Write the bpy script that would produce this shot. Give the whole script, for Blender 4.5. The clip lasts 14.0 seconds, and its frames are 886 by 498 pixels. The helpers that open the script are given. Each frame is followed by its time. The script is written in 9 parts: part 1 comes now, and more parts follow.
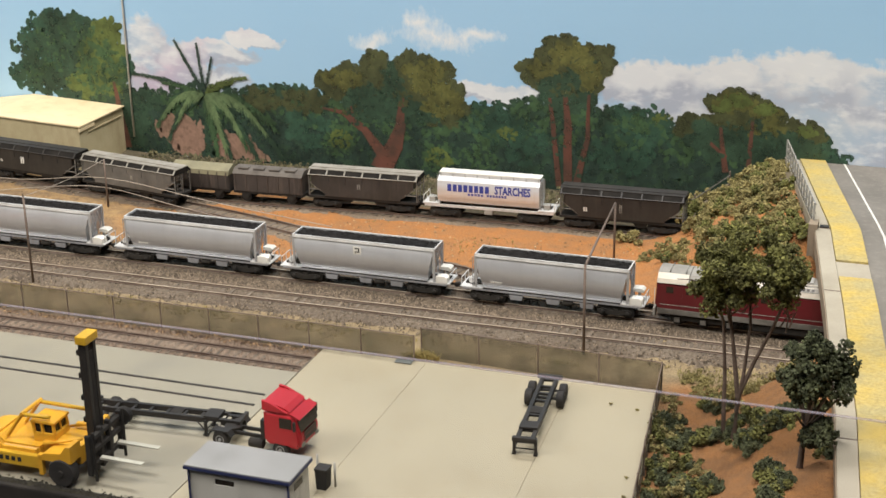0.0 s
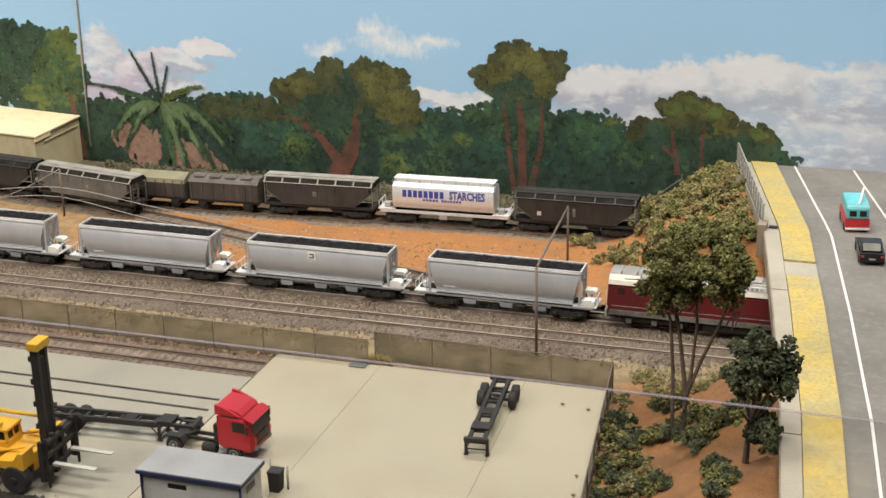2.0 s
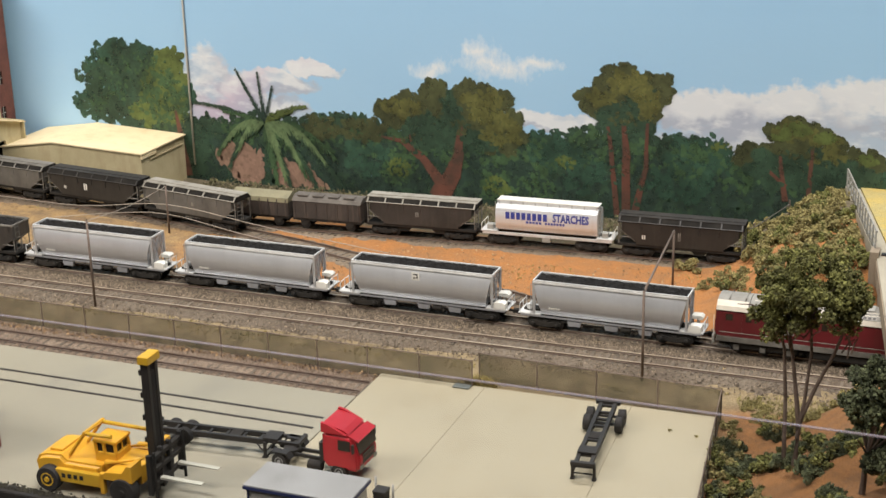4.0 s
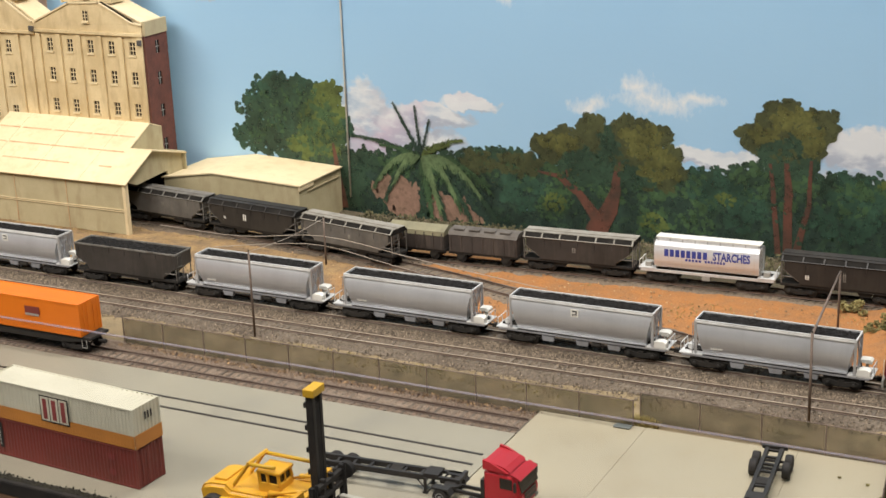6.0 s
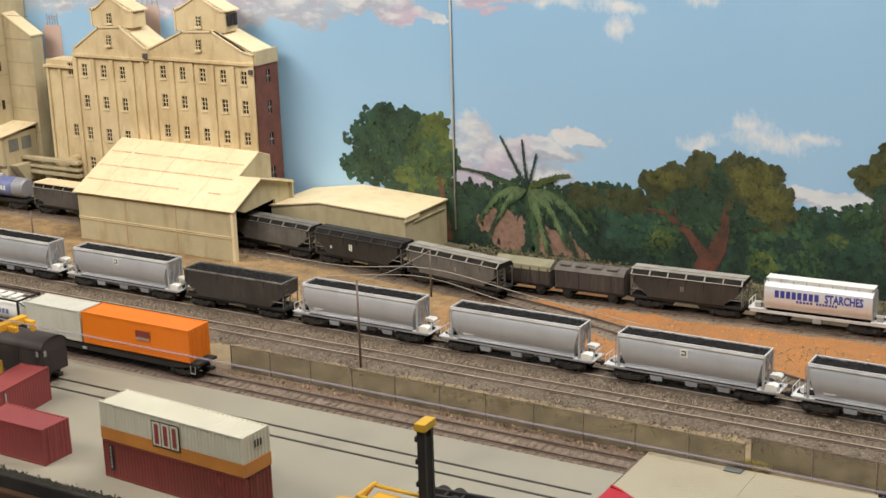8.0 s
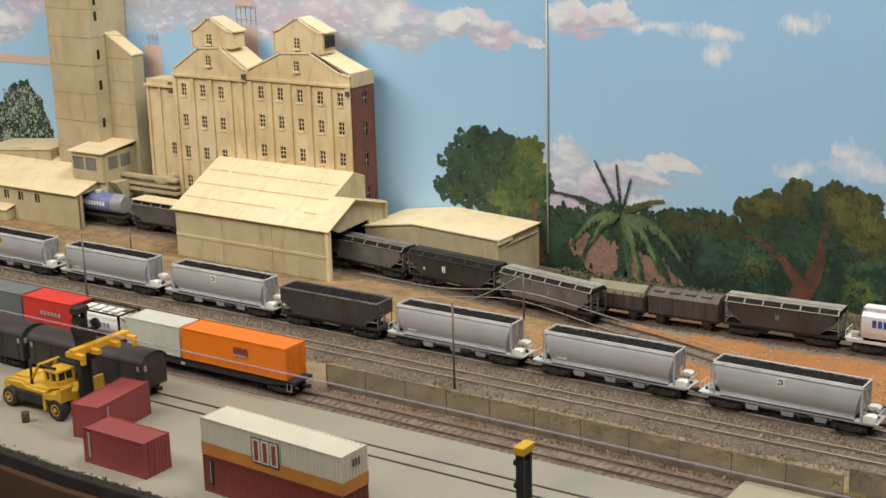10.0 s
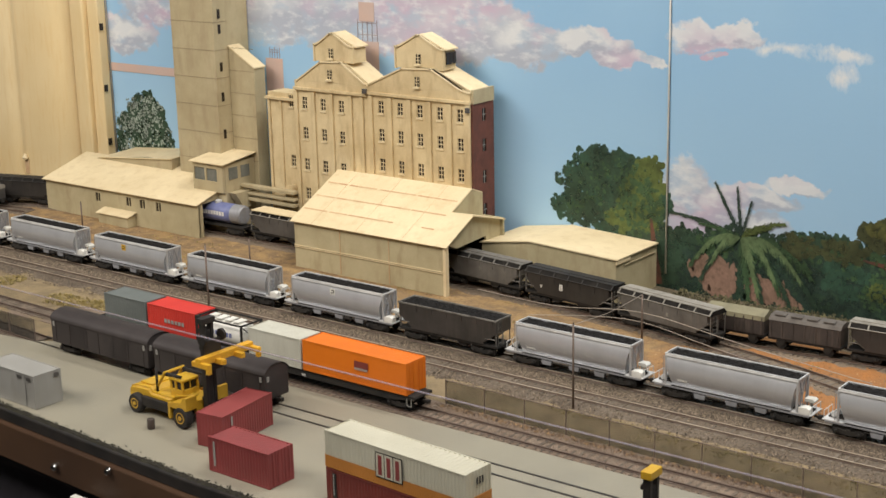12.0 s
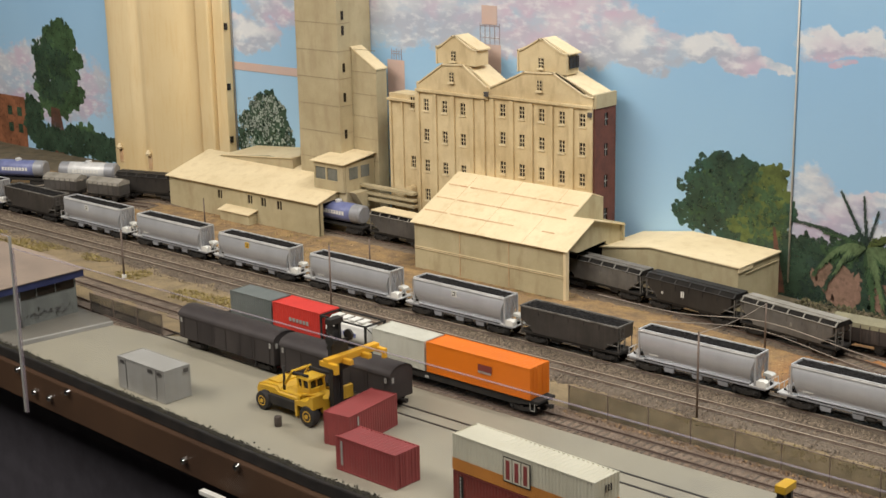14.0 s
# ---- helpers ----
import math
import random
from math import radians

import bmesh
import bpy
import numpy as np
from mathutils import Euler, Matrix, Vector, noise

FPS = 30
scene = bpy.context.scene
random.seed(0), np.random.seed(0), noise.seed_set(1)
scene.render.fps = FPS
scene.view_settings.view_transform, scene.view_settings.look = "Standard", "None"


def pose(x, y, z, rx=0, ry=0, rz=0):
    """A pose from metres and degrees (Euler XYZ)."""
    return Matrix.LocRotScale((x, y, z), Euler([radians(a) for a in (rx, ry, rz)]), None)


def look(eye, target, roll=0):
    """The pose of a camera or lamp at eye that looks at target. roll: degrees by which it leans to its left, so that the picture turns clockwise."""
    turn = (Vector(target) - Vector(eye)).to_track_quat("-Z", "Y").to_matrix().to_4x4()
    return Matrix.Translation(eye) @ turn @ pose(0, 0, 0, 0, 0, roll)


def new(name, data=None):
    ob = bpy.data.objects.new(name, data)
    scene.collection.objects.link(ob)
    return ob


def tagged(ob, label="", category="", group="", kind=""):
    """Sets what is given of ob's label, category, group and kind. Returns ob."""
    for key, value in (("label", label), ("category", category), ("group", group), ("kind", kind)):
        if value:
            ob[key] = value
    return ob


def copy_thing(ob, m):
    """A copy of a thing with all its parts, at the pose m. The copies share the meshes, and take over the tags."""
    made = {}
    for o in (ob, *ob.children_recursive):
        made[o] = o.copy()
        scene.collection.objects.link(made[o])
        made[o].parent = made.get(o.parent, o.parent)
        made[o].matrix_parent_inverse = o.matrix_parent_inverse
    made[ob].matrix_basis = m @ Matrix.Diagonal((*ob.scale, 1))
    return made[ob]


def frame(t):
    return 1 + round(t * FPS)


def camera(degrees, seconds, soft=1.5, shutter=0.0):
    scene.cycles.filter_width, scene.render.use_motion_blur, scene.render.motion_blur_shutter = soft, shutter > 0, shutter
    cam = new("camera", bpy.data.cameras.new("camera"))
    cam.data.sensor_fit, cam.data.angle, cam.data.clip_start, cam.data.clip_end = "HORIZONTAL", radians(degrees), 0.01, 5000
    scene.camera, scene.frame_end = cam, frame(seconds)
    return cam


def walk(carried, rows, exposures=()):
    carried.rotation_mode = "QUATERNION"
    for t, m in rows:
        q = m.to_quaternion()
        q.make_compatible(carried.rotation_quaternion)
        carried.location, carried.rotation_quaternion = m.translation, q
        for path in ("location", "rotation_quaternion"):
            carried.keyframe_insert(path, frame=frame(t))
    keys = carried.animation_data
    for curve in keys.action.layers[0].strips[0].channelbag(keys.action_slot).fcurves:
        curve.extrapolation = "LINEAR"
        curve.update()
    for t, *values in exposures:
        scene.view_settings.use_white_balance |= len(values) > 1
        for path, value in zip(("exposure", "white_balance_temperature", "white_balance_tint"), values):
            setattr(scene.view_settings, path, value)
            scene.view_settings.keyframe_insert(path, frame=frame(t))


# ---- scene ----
cam = camera(33.16, 14.0, soft=1.55)
PATH = [
    (0, look((0.7000, 0.0000, 0.4677), (0.2264, 1.3240, -0.0544), -0.982)),
    (0.5, look((0.7027, -0.0020, 0.4658), (0.2499, 1.3314, -0.0509), -0.843)),
    (1, look((0.7085, -0.0051, 0.4666), (0.2624, 1.3304, -0.0504), -1.011)),
    (1.5, look((0.7128, -0.0055, 0.4647), (0.2695, 1.3323, -0.0488), -1.050)),
    (2, look((0.7145, -0.0056, 0.4661), (0.2703, 1.3321, -0.0470), -1.184)),
    (2.2, look((0.7164, -0.0082, 0.4674), (0.2682, 1.3288, -0.0440), -1.191)),
    (4.3, look((0.6950, -0.0061, 0.4610), (0.1446, 1.3029, -0.0224), -1.754)),
    (4.5, look((0.6926, -0.0058, 0.4609), (0.1265, 1.2966, -0.0219), -2.057)),
    (5, look((0.6894, -0.0047, 0.4598), (0.0863, 1.2849, -0.0128), -2.218)),
    (5.5, look((0.6829, -0.0058, 0.4619), (0.0518, 1.2732, -0.0027), -2.066)),
    (6, look((0.6790, -0.0073, 0.4627), (0.0211, 1.2624, 0.0102), -2.151)),
    (6.5, look((0.6759, -0.0105, 0.4627), (-0.0060, 1.2490, 0.0170), -2.284)),
    (7, look((0.6708, -0.0109, 0.4636), (-0.0331, 1.2380, 0.0224), -1.834)),
    (7.5, look((0.6692, -0.0111, 0.4666), (-0.0535, 1.2303, 0.0346), -1.912)),
    (8, look((0.6626, -0.0119, 0.4658), (-0.0777, 1.2231, 0.0454), -1.765)),
    (8.2, look((0.6642, -0.0116, 0.4638), (-0.0869, 1.2198, 0.0519), -1.965)),
    (10.5, look((0.6494, -0.0300, 0.4728), (-0.1788, 1.1561, 0.0763), -1.286)),
    (11, look((0.6453, -0.0332, 0.4743), (-0.2061, 1.1380, 0.0826), -1.236)),
    (11.5, look((0.6410, -0.0371, 0.4760), (-0.2307, 1.1198, 0.0866), -1.279)),
    (12, look((0.6376, -0.0406, 0.4776), (-0.2541, 1.1026, 0.0931), -1.247)),
    (12.5, look((0.6328, -0.0464, 0.4804), (-0.2748, 1.0845, 0.0967), -1.134)),
    (13, look((0.6295, -0.0527, 0.4834), (-0.2974, 1.0625, 0.0999), -1.063)),
    (13.5, look((0.6264, -0.0565, 0.4852), (-0.3218, 1.0398, 0.0991), -1.222)),
    (14, look((0.6225, -0.0604, 0.4866), (-0.3455, 1.0187, 0.1012), -1.134)),
]
walk(cam, PATH, ((0.0, -0.36), (2.0, -0.36), (7.5, -0.52), (10.5, -0.70), (14.0, -0.74)))

# ---- light: an exhibition hall with broad warm lamps overhead ----
world = bpy.data.worlds.new("hall_air")
scene.world = world
world.use_nodes = True
world.node_tree.nodes["Background"].inputs[0].default_value = (1.0, 0.93, 0.82, 1)
world.node_tree.nodes["Background"].inputs[1].default_value = 0.008


def area_lamp(name, eye, target, sx, sy, watts, color):
    lamp = bpy.data.lights.new(name, "AREA")
    lamp.shape, lamp.size, lamp.size_y, lamp.energy, lamp.color = "RECTANGLE", sx, sy, watts, color
    ob = new(name, lamp)
    ob.matrix_world = look(eye, target)
    return ob


area_lamp("hall_lamp", (0.80, 0.20, 1.85), (0.08, 1.2, 0), 1.1, 0.5, 49, (1.0, 0.965, 0.92))
area_lamp("hall_lamp", (-1.05, 0.00, 1.28), (-0.95, 1.38, 0.12), 1.5, 0.6, 46, (1.0, 0.945, 0.87))
area_lamp("hall_lamp", (0.30, 1.34, 1.5), (0.25, 1.1, 0), 0.8, 0.15, 25, (1.0, 0.965, 0.92))
scene.view_settings.exposure = 0.0


# ---- materials ----
def node(nt, kind, **values):
    n = nt.nodes.new(kind)
    for k, v in values.items():
        n.inputs[k].default_value = v
    return n


def noise_node(nt, coord, scale, detail=4.0, rough=0.6, stretch=None):
    if stretch:
        mp = nt.nodes.new("ShaderNodeMapping")
        mp.inputs["Scale"].default_value = stretch
        nt.links.new(coord, mp.inputs["Vector"])
        coord = mp.outputs["Vector"]
    n = node(nt, "ShaderNodeTexNoise", Scale=scale, Detail=detail, Roughness=rough)
    nt.links.new(coord, n.inputs["Vector"])
    return n.outputs["Fac"]


def ramp(nt, fac, lo, hi):
    m = node(nt, "ShaderNodeMapRange")
    m.inputs["From Min"].default_value, m.inputs["From Max"].default_value = lo, hi
    nt.links.new(fac, m.inputs["Value"])
    return m.outputs["Result"]


def mix(nt, fac, a, b, blend="MIX"):
    m = nt.nodes.new("ShaderNodeMix")
    m.data_type, m.blend_type = "RGBA", blend
    for sock, val in ((m.inputs[0], fac), (m.inputs[6], a), (m.inputs[7], b)):
        if hasattr(val, "is_linked"):
            nt.links.new(val, sock)
        elif isinstance(val, (int, float)):
            sock.default_value = val
        else:
            sock.default_value = (*val, 1)
    return m.outputs[2]


def begin(name):
    m = bpy.data.materials.new(name)
    m.use_nodes = True
    nt = m.node_tree
    bsdf = nt.nodes["Principled BSDF"]
    coord = nt.nodes.new("ShaderNodeTexCoord").outputs["Object"]
    return m, nt, bsdf, coord


def mat(name, c1, c2=None, rough=0.6, metal=0.0, s1=40, s2=900, fine=0.25, bump=0.3, depth=0.0004,
        streak=0.0, grime=(0.05, 0.04, 0.03), island=0.0, spec=0.4, lo=0.35, hi=0.65, narrow=6.0):
    """A surface with two colours in patches, fine grain, optional vertical streaks of grime, and relief."""
    m, nt, bsdf, coord = begin(name)
    c2 = c2 or tuple(v * 0.75 for v in c1)
    col = mix(nt, ramp(nt, noise_node(nt, coord, s1), lo, hi), c1, c2)
    grain = noise_node(nt, coord, s2, 3.0)
    g = ramp(nt, grain, 0.25, 0.75)
    dark = mix(nt, fine, (1, 1, 1), (0.35, 0.33, 0.3))
    col = mix(nt, g, mix(nt, 1.0, col, dark, "MULTIPLY"), col)
    if streak:
        st = noise_node(nt, coord, 30, 3.0, 0.6, (narrow, narrow, 0.7))
        fac = nt.nodes.new("ShaderNodeMath")
        fac.operation = "MULTIPLY"
        fac.inputs[1].default_value = streak
        nt.links.new(ramp(nt, st, 0.5, 0.72), fac.inputs[0])
        col = mix(nt, fac.outputs[0], col, grime)
    if island:
        geo = nt.nodes.new("ShaderNodeNewGeometry")
        inf = nt.nodes.new("ShaderNodeObjectInfo")
        add = nt.nodes.new("ShaderNodeMath")
        add.operation = "WRAP"
        add.inputs[1].default_value, add.inputs[2].default_value = 1.0, 0.0
        plus = nt.nodes.new("ShaderNodeMath")
        nt.links.new(geo.outputs["Random Per Island"], plus.inputs[0])
        nt.links.new(inf.outputs["Random"], plus.inputs[1])
        nt.links.new(plus.outputs[0], add.inputs[0])
        v = node(nt, "ShaderNodeMapRange")
        v.inputs["To Min"].default_value, v.inputs["To Max"].default_value = 1 - island, 1 + island
        nt.links.new(add.outputs[0], v.inputs["Value"])
        hsv = nt.nodes.new("ShaderNodeHueSaturation")
        nt.links.new(v.outputs["Result"], hsv.inputs["Value"])
        nt.links.new(col, hsv.inputs["Color"])
        col = hsv.outputs["Color"]
    nt.links.new(col, bsdf.inputs["Base Color"])
    bsdf.inputs["Roughness"].default_value = rough
    bsdf.inputs["Metallic"].default_value = metal
    bsdf.inputs["Specular IOR Level"].default_value = spec
    if bump:
        b = node(nt, "ShaderNodeBump", Strength=bump, Distance=depth)
        nt.links.new(grain, b.inputs["Height"])
        nt.links.new(b.outputs["Normal"], bsdf.inputs["Normal"])
    return m


M = {}
M["joint"] = mat("yard_joint", (0.34, 0.31, 0.24), None, 0.8)
M["ballast"] = mat("ballast_gravel", (0.25, 0.20, 0.15), (0.17, 0.13, 0.095), 0.9, s1=16, s2=380, fine=1.0, bump=1.0, depth=0.0025)
M["gravel_brown"] = mat("brown_gravel", (0.38, 0.295, 0.22), (0.285, 0.215, 0.16), 0.9, s1=18, s2=480, fine=0.75, bump=1.0, depth=0.002)
M["ballast_bits"] = mat("ballast_stone", (0.31, 0.245, 0.178), (0.12, 0.092, 0.066), 0.9, s1=420, s2=900, fine=0.5, bump=0.3, island=0.55)
M["gravel_bits"] = mat("gravel_stone", (0.37, 0.275, 0.205), (0.26, 0.19, 0.14), 0.9, s1=300, s2=900, fine=0.4, bump=0.3, island=0.30)
M["siding_bed"] = mat("siding_bed", (0.30, 0.228, 0.160), (0.22, 0.168, 0.120), 0.9, s1=14, s2=480, fine=0.7, bump=1.0, depth=0.002)
M["soil_bits"] = mat("soil_crumb", (0.50, 0.33, 0.17), (0.24, 0.15, 0.085), 0.95, s1=260, s2=900, fine=0.4, island=0.6)
M["rail"] = mat("rusty_rail", (0.115, 0.075, 0.055), (0.2, 0.15, 0.12), 0.5, 0.3, s1=30, bump=0.1)
M["railtop"] = mat("worn_rail", (0.62, 0.52, 0.40), (0.42, 0.33, 0.25), 0.38, 0.35, s1=20, bump=0.05)
M["rail_black"] = mat("blackened_rail", (0.035, 0.030, 0.026), (0.06, 0.048, 0.04), 0.5, 0.2, s1=30, bump=0.1)
M["sleeper"] = mat("sleeper_wood", (0.155, 0.125, 0.096), (0.22, 0.18, 0.142), 0.9, s1=90, s2=700, fine=0.6, island=0.2)
M["black"] = mat("black_paint", (0.018, 0.017, 0.016), (0.035, 0.03, 0.026), 0.55, s1=60, bump=0.15)
M["underframe"] = mat("dusty_underframe", (0.013, 0.012, 0.011), (0.032, 0.027, 0.022), 0.8, s1=80, bump=0.3)
M["silver"] = mat("aluminium_hopper_paint", (0.58, 0.585, 0.60), (0.52, 0.525, 0.54), 0.36, 0.50, s1=30, fine=0.03, bump=0.02, streak=0.10, grime=(0.36, 0.34, 0.32), spec=0.7)
M["silver_light"] = mat("pale_silver_paint", (0.74, 0.735, 0.72), (0.58, 0.575, 0.565), 0.42, 0.15, s1=60, bump=0.1)
M["coal"] = mat("coal", (0.011, 0.0105, 0.0105), (0.026, 0.024, 0.023), 0.85, s1=300, s2=420, fine=0.6, bump=1.0, depth=0.002, spec=0.15)
M["wagon_black"] = mat("weathered_black_wagon", (0.026, 0.023, 0.021), (0.042, 0.037, 0.032), 0.5, s1=40, fine=0.25, streak=0.2, grime=(0.075, 0.063, 0.052))
M["wagon_grey"] = mat("weathered_grey_wagon", (0.105, 0.098, 0.092), (0.060, 0.056, 0.052), 0.38, s1=35, fine=0.25, streak=0.3, grime=(0.14, 0.12, 0.095))
M["wagon_brown"] = mat("sooty_brown_wagon", (0.060, 0.052, 0.047), (0.038, 0.034, 0.030), 0.45, s1=35, fine=0.25, streak=0.3, grime=(0.10, 0.085, 0.068))
M["wagon_pale"] = mat("dusty_pale_wagon", (0.165, 0.155, 0.142), (0.095, 0.088, 0.079), 0.42, s1=35, fine=0.25, streak=0.3, grime=(0.19, 0.165, 0.13))
M["roof_slope"] = mat("dark_roof_slope", (0.012, 0.011, 0.010), (0.026, 0.023, 0.020), 0.9, s1=50, fine=0.3, spec=0.12)
# silver darkened in its colour for the shade the tank wagon stands in
M["tank_silver"] = mat("shaded_silver_tank", (0.36, 0.365, 0.385), (0.28, 0.28, 0.29), 0.45, 0.2, s1=40, streak=0.3, grime=(0.2, 0.17, 0.14))
M["office_roof"] = mat("pale_brown_roof", (0.34, 0.265, 0.205), (0.27, 0.21, 0.165), 0.85, s1=30, fine=0.25)
M["wagon_roof"] = mat("dusty_wagon_roof", (0.23, 0.215, 0.19), (0.10, 0.09, 0.077), 0.7, s1=50, fine=0.3)
M["wagon_roof_light"] = mat("pale_dusty_wagon_roof", (0.34, 0.315, 0.27), (0.21, 0.19, 0.155), 0.7, s1=50, fine=0.3)
M["van_brown"] = mat("faded_brown_van", (0.070, 0.055, 0.047), (0.050, 0.041, 0.036), 0.75, s1=60, fine=0.3, streak=0.5, grime=(0.17, 0.13, 0.1))
M["van_roof"] = mat("worn_van_roof", (0.155, 0.135, 0.115), (0.095, 0.08, 0.068), 0.75, s1=60, fine=0.3)
M["van_dark"] = mat("dark_van_paint", (0.056, 0.046, 0.044), (0.040, 0.033, 0.032), 0.6, s1=40, fine=0.35, streak=0.2, grime=(0.09, 0.07, 0.06))
M["tarp"] = mat("green_grey_tarp", (0.27, 0.245, 0.15), (0.2, 0.18, 0.115), 0.8, s1=60)
M["loco_red"] = mat("loco_maroon_paint", (0.135, 0.012, 0.017), (0.100, 0.011, 0.014), 0.38, s1=30, fine=0.1, bump=0.05, streak=0.15)
M["loco_grey"] = mat("loco_roof_grey", (0.34, 0.325, 0.29), (0.24, 0.225, 0.20), 0.55, s1=60, fine=0.2)
M["loco_white"] = mat("loco_roof_white", (0.76, 0.70, 0.60), (0.62, 0.56, 0.47), 0.5, s1=60, fine=0.1)
M["box_ivory"] = mat("dusty_ivory_container", (0.56, 0.545, 0.46), (0.48, 0.465, 0.39), 0.55, s1=30, fine=0.12, bump=0.08, streak=0.3, grime=(0.38, 0.35, 0.28))
M["white"] = mat("white_paint", (0.78, 0.76, 0.70), (0.66, 0.64, 0.58), 0.5, s1=50, fine=0.1, bump=0.05)
M["tank_white"] = mat("pale_silver_tank_paint", (0.80, 0.80, 0.81), (0.74, 0.74, 0.745), 0.34, 0.38, s1=25, fine=0.05, bump=0.03, streak=0.2, grime=(0.5, 0.42, 0.32))
M["blue"] = mat("blue_lettering", (0.045, 0.06, 0.30), (0.06, 0.08, 0.36), 0.5, s1=100)
M["tank_blue"] = mat("blue_tank_band", (0.20, 0.225, 0.42), (0.14, 0.16, 0.31), 0.4, s1=60)
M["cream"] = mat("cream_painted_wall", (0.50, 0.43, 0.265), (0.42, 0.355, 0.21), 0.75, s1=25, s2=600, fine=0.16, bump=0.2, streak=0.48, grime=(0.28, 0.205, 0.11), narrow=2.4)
M["cream_mill"] = mat("cream_mill_render", (0.72, 0.58, 0.345), (0.58, 0.445, 0.245), 0.8, s1=22, s2=600, fine=0.14, bump=0.2, streak=0.50, grime=(0.36, 0.25, 0.13), narrow=2.4)
# roof paler than the walls: some light from above is put into this colour
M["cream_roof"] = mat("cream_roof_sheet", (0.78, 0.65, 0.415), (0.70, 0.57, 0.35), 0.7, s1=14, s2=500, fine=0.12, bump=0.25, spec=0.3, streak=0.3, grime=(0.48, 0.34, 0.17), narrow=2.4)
M["rust_seam"] = mat("rust_stain", (0.55, 0.32, 0.17), (0.68, 0.49, 0.29), 0.8, s1=60)
M["silo"] = mat("cream_silo_paint", (0.80, 0.64, 0.375), (0.73, 0.56, 0.30), 0.65, s1=5, s2=500, fine=0.06, bump=0.1, streak=0.35, grime=(0.66, 0.44, 0.19))
M["lift_line"] = mat("tower_lift_line", (0.36, 0.29, 0.175), (0.28, 0.22, 0.135), 0.8, s1=30, fine=0.2)
M["tower"] = mat("tower_concrete", (0.50, 0.42, 0.26), (0.42, 0.345, 0.205), 0.8, s1=20, s2=600, fine=0.14, streak=0.4, grime=(0.3, 0.22, 0.13), narrow=2.4)
M["brick_red"] = mat("dark_red_brick", (0.185, 0.068, 0.048), (0.125, 0.05, 0.038), 0.85, s1=60, s2=800, fine=0.4, bump=0.6)
# near-black colour for the shade inside the open sheds
M["dark"] = mat("interior_shade", (0.012, 0.011, 0.01), None, 0.9)
M["window_dark"] = mat("dark_window", (0.03, 0.022, 0.016), None, 0.25)
M["glass_grey"] = mat("dusty_glass", (0.16, 0.165, 0.14), (0.22, 0.22, 0.19), 0.2, s1=80, bump=0)
M["red_box"] = mat("faded_red_container", (0.30, 0.058, 0.056), (0.245, 0.05, 0.047), 0.55, s1=30, fine=0.14, bump=0.1, streak=0.2, grime=(0.2, 0.07, 0.06))
M["red_box_dark"] = mat("dark_red_container", (0.205, 0.040, 0.032), (0.165, 0.036, 0.027), 0.5, s1=30, fine=0.12, bump=0.1, streak=0.2, grime=(0.16, 0.05, 0.04))
M["box_cream"] = mat("cream_container", (0.63, 0.60, 0.47), (0.56, 0.53, 0.41), 0.55, s1=30, fine=0.1, bump=0.1, streak=0.3, grime=(0.4, 0.36, 0.25))
M["box_orange"] = mat("orange_band", (0.56, 0.225, 0.045), (0.47, 0.19, 0.04), 0.55, s1=40, fine=0.12, bump=0.1)
M["orange"] = mat("orange_container", (0.70, 0.175, 0.010), (0.62, 0.15, 0.010), 0.45, s1=20, fine=0.06, bump=0.05)
M["box_grey"] = mat("pale_grey_container", (0.37, 0.36, 0.33), (0.31, 0.30, 0.27), 0.6, s1=30, fine=0.12, streak=0.3, grime=(0.24, 0.22, 0.18))
M["box_slate"] = mat("slate_container", (0.165, 0.18, 0.17), (0.13, 0.145, 0.135), 0.55, s1=30)
M["box_red"] = mat("bright_red_container", (0.62, 0.05, 0.035), (0.52, 0.04, 0.03), 0.45, s1=30, fine=0.08)
M["yellow"] = mat("yellow_machine_paint", (0.66, 0.40, 0.03), (0.58, 0.33, 0.03), 0.4, s1=40, fine=0.08, bump=0.05)
M["yellow_orange"] = mat("orange_machine_paint", (0.74, 0.40, 0.03), (0.66, 0.34, 0.03), 0.4, s1=40, fine=0.06, bump=0.05)
M["tyre"] = mat("rubber_tyre", (0.02, 0.019, 0.018), (0.035, 0.03, 0.027), 0.75, s1=200)
M["cab_red"] = mat("truck_red_paint", (0.46, 0.022, 0.032), (0.4, 0.02, 0.028), 0.35, s1=30, fine=0.05, bump=0.03)
M["hut_wall"] = mat("white_hut_wall", (0.60, 0.585, 0.53), (0.52, 0.5, 0.45), 0.6, s1=40, fine=0.1, streak=0.2)
M["hut_roof"] = mat("grey_hut_roof", (0.335, 0.335, 0.33), (0.27, 0.268, 0.26), 0.6, s1=30, fine=0.15)
M["office_wall"] = mat("grey_green_render", (0.215, 0.225, 0.20), (0.15, 0.157, 0.145), 0.8, s1=30, fine=0.3, streak=0.4, grime=(0.09, 0.085, 0.08))
M["blue_trim"] = mat("navy_trim", (0.035, 0.045, 0.13), None, 0.5)
M["post"] = mat("brown_steel_post", (0.13, 0.095, 0.075), (0.2, 0.15, 0.12), 0.7, s1=60)
M["wire"] = mat("pale_wire", (0.42, 0.36, 0.29), (0.32, 0.27, 0.22), 0.6, s1=60)
M["asphalt"] = mat("grey_asphalt", (0.235, 0.215, 0.185), (0.165, 0.150, 0.130), 0.8, s1=13, s2=900, fine=0.25, bump=0.4, streak=0.35, grime=(0.30, 0.275, 0.235))
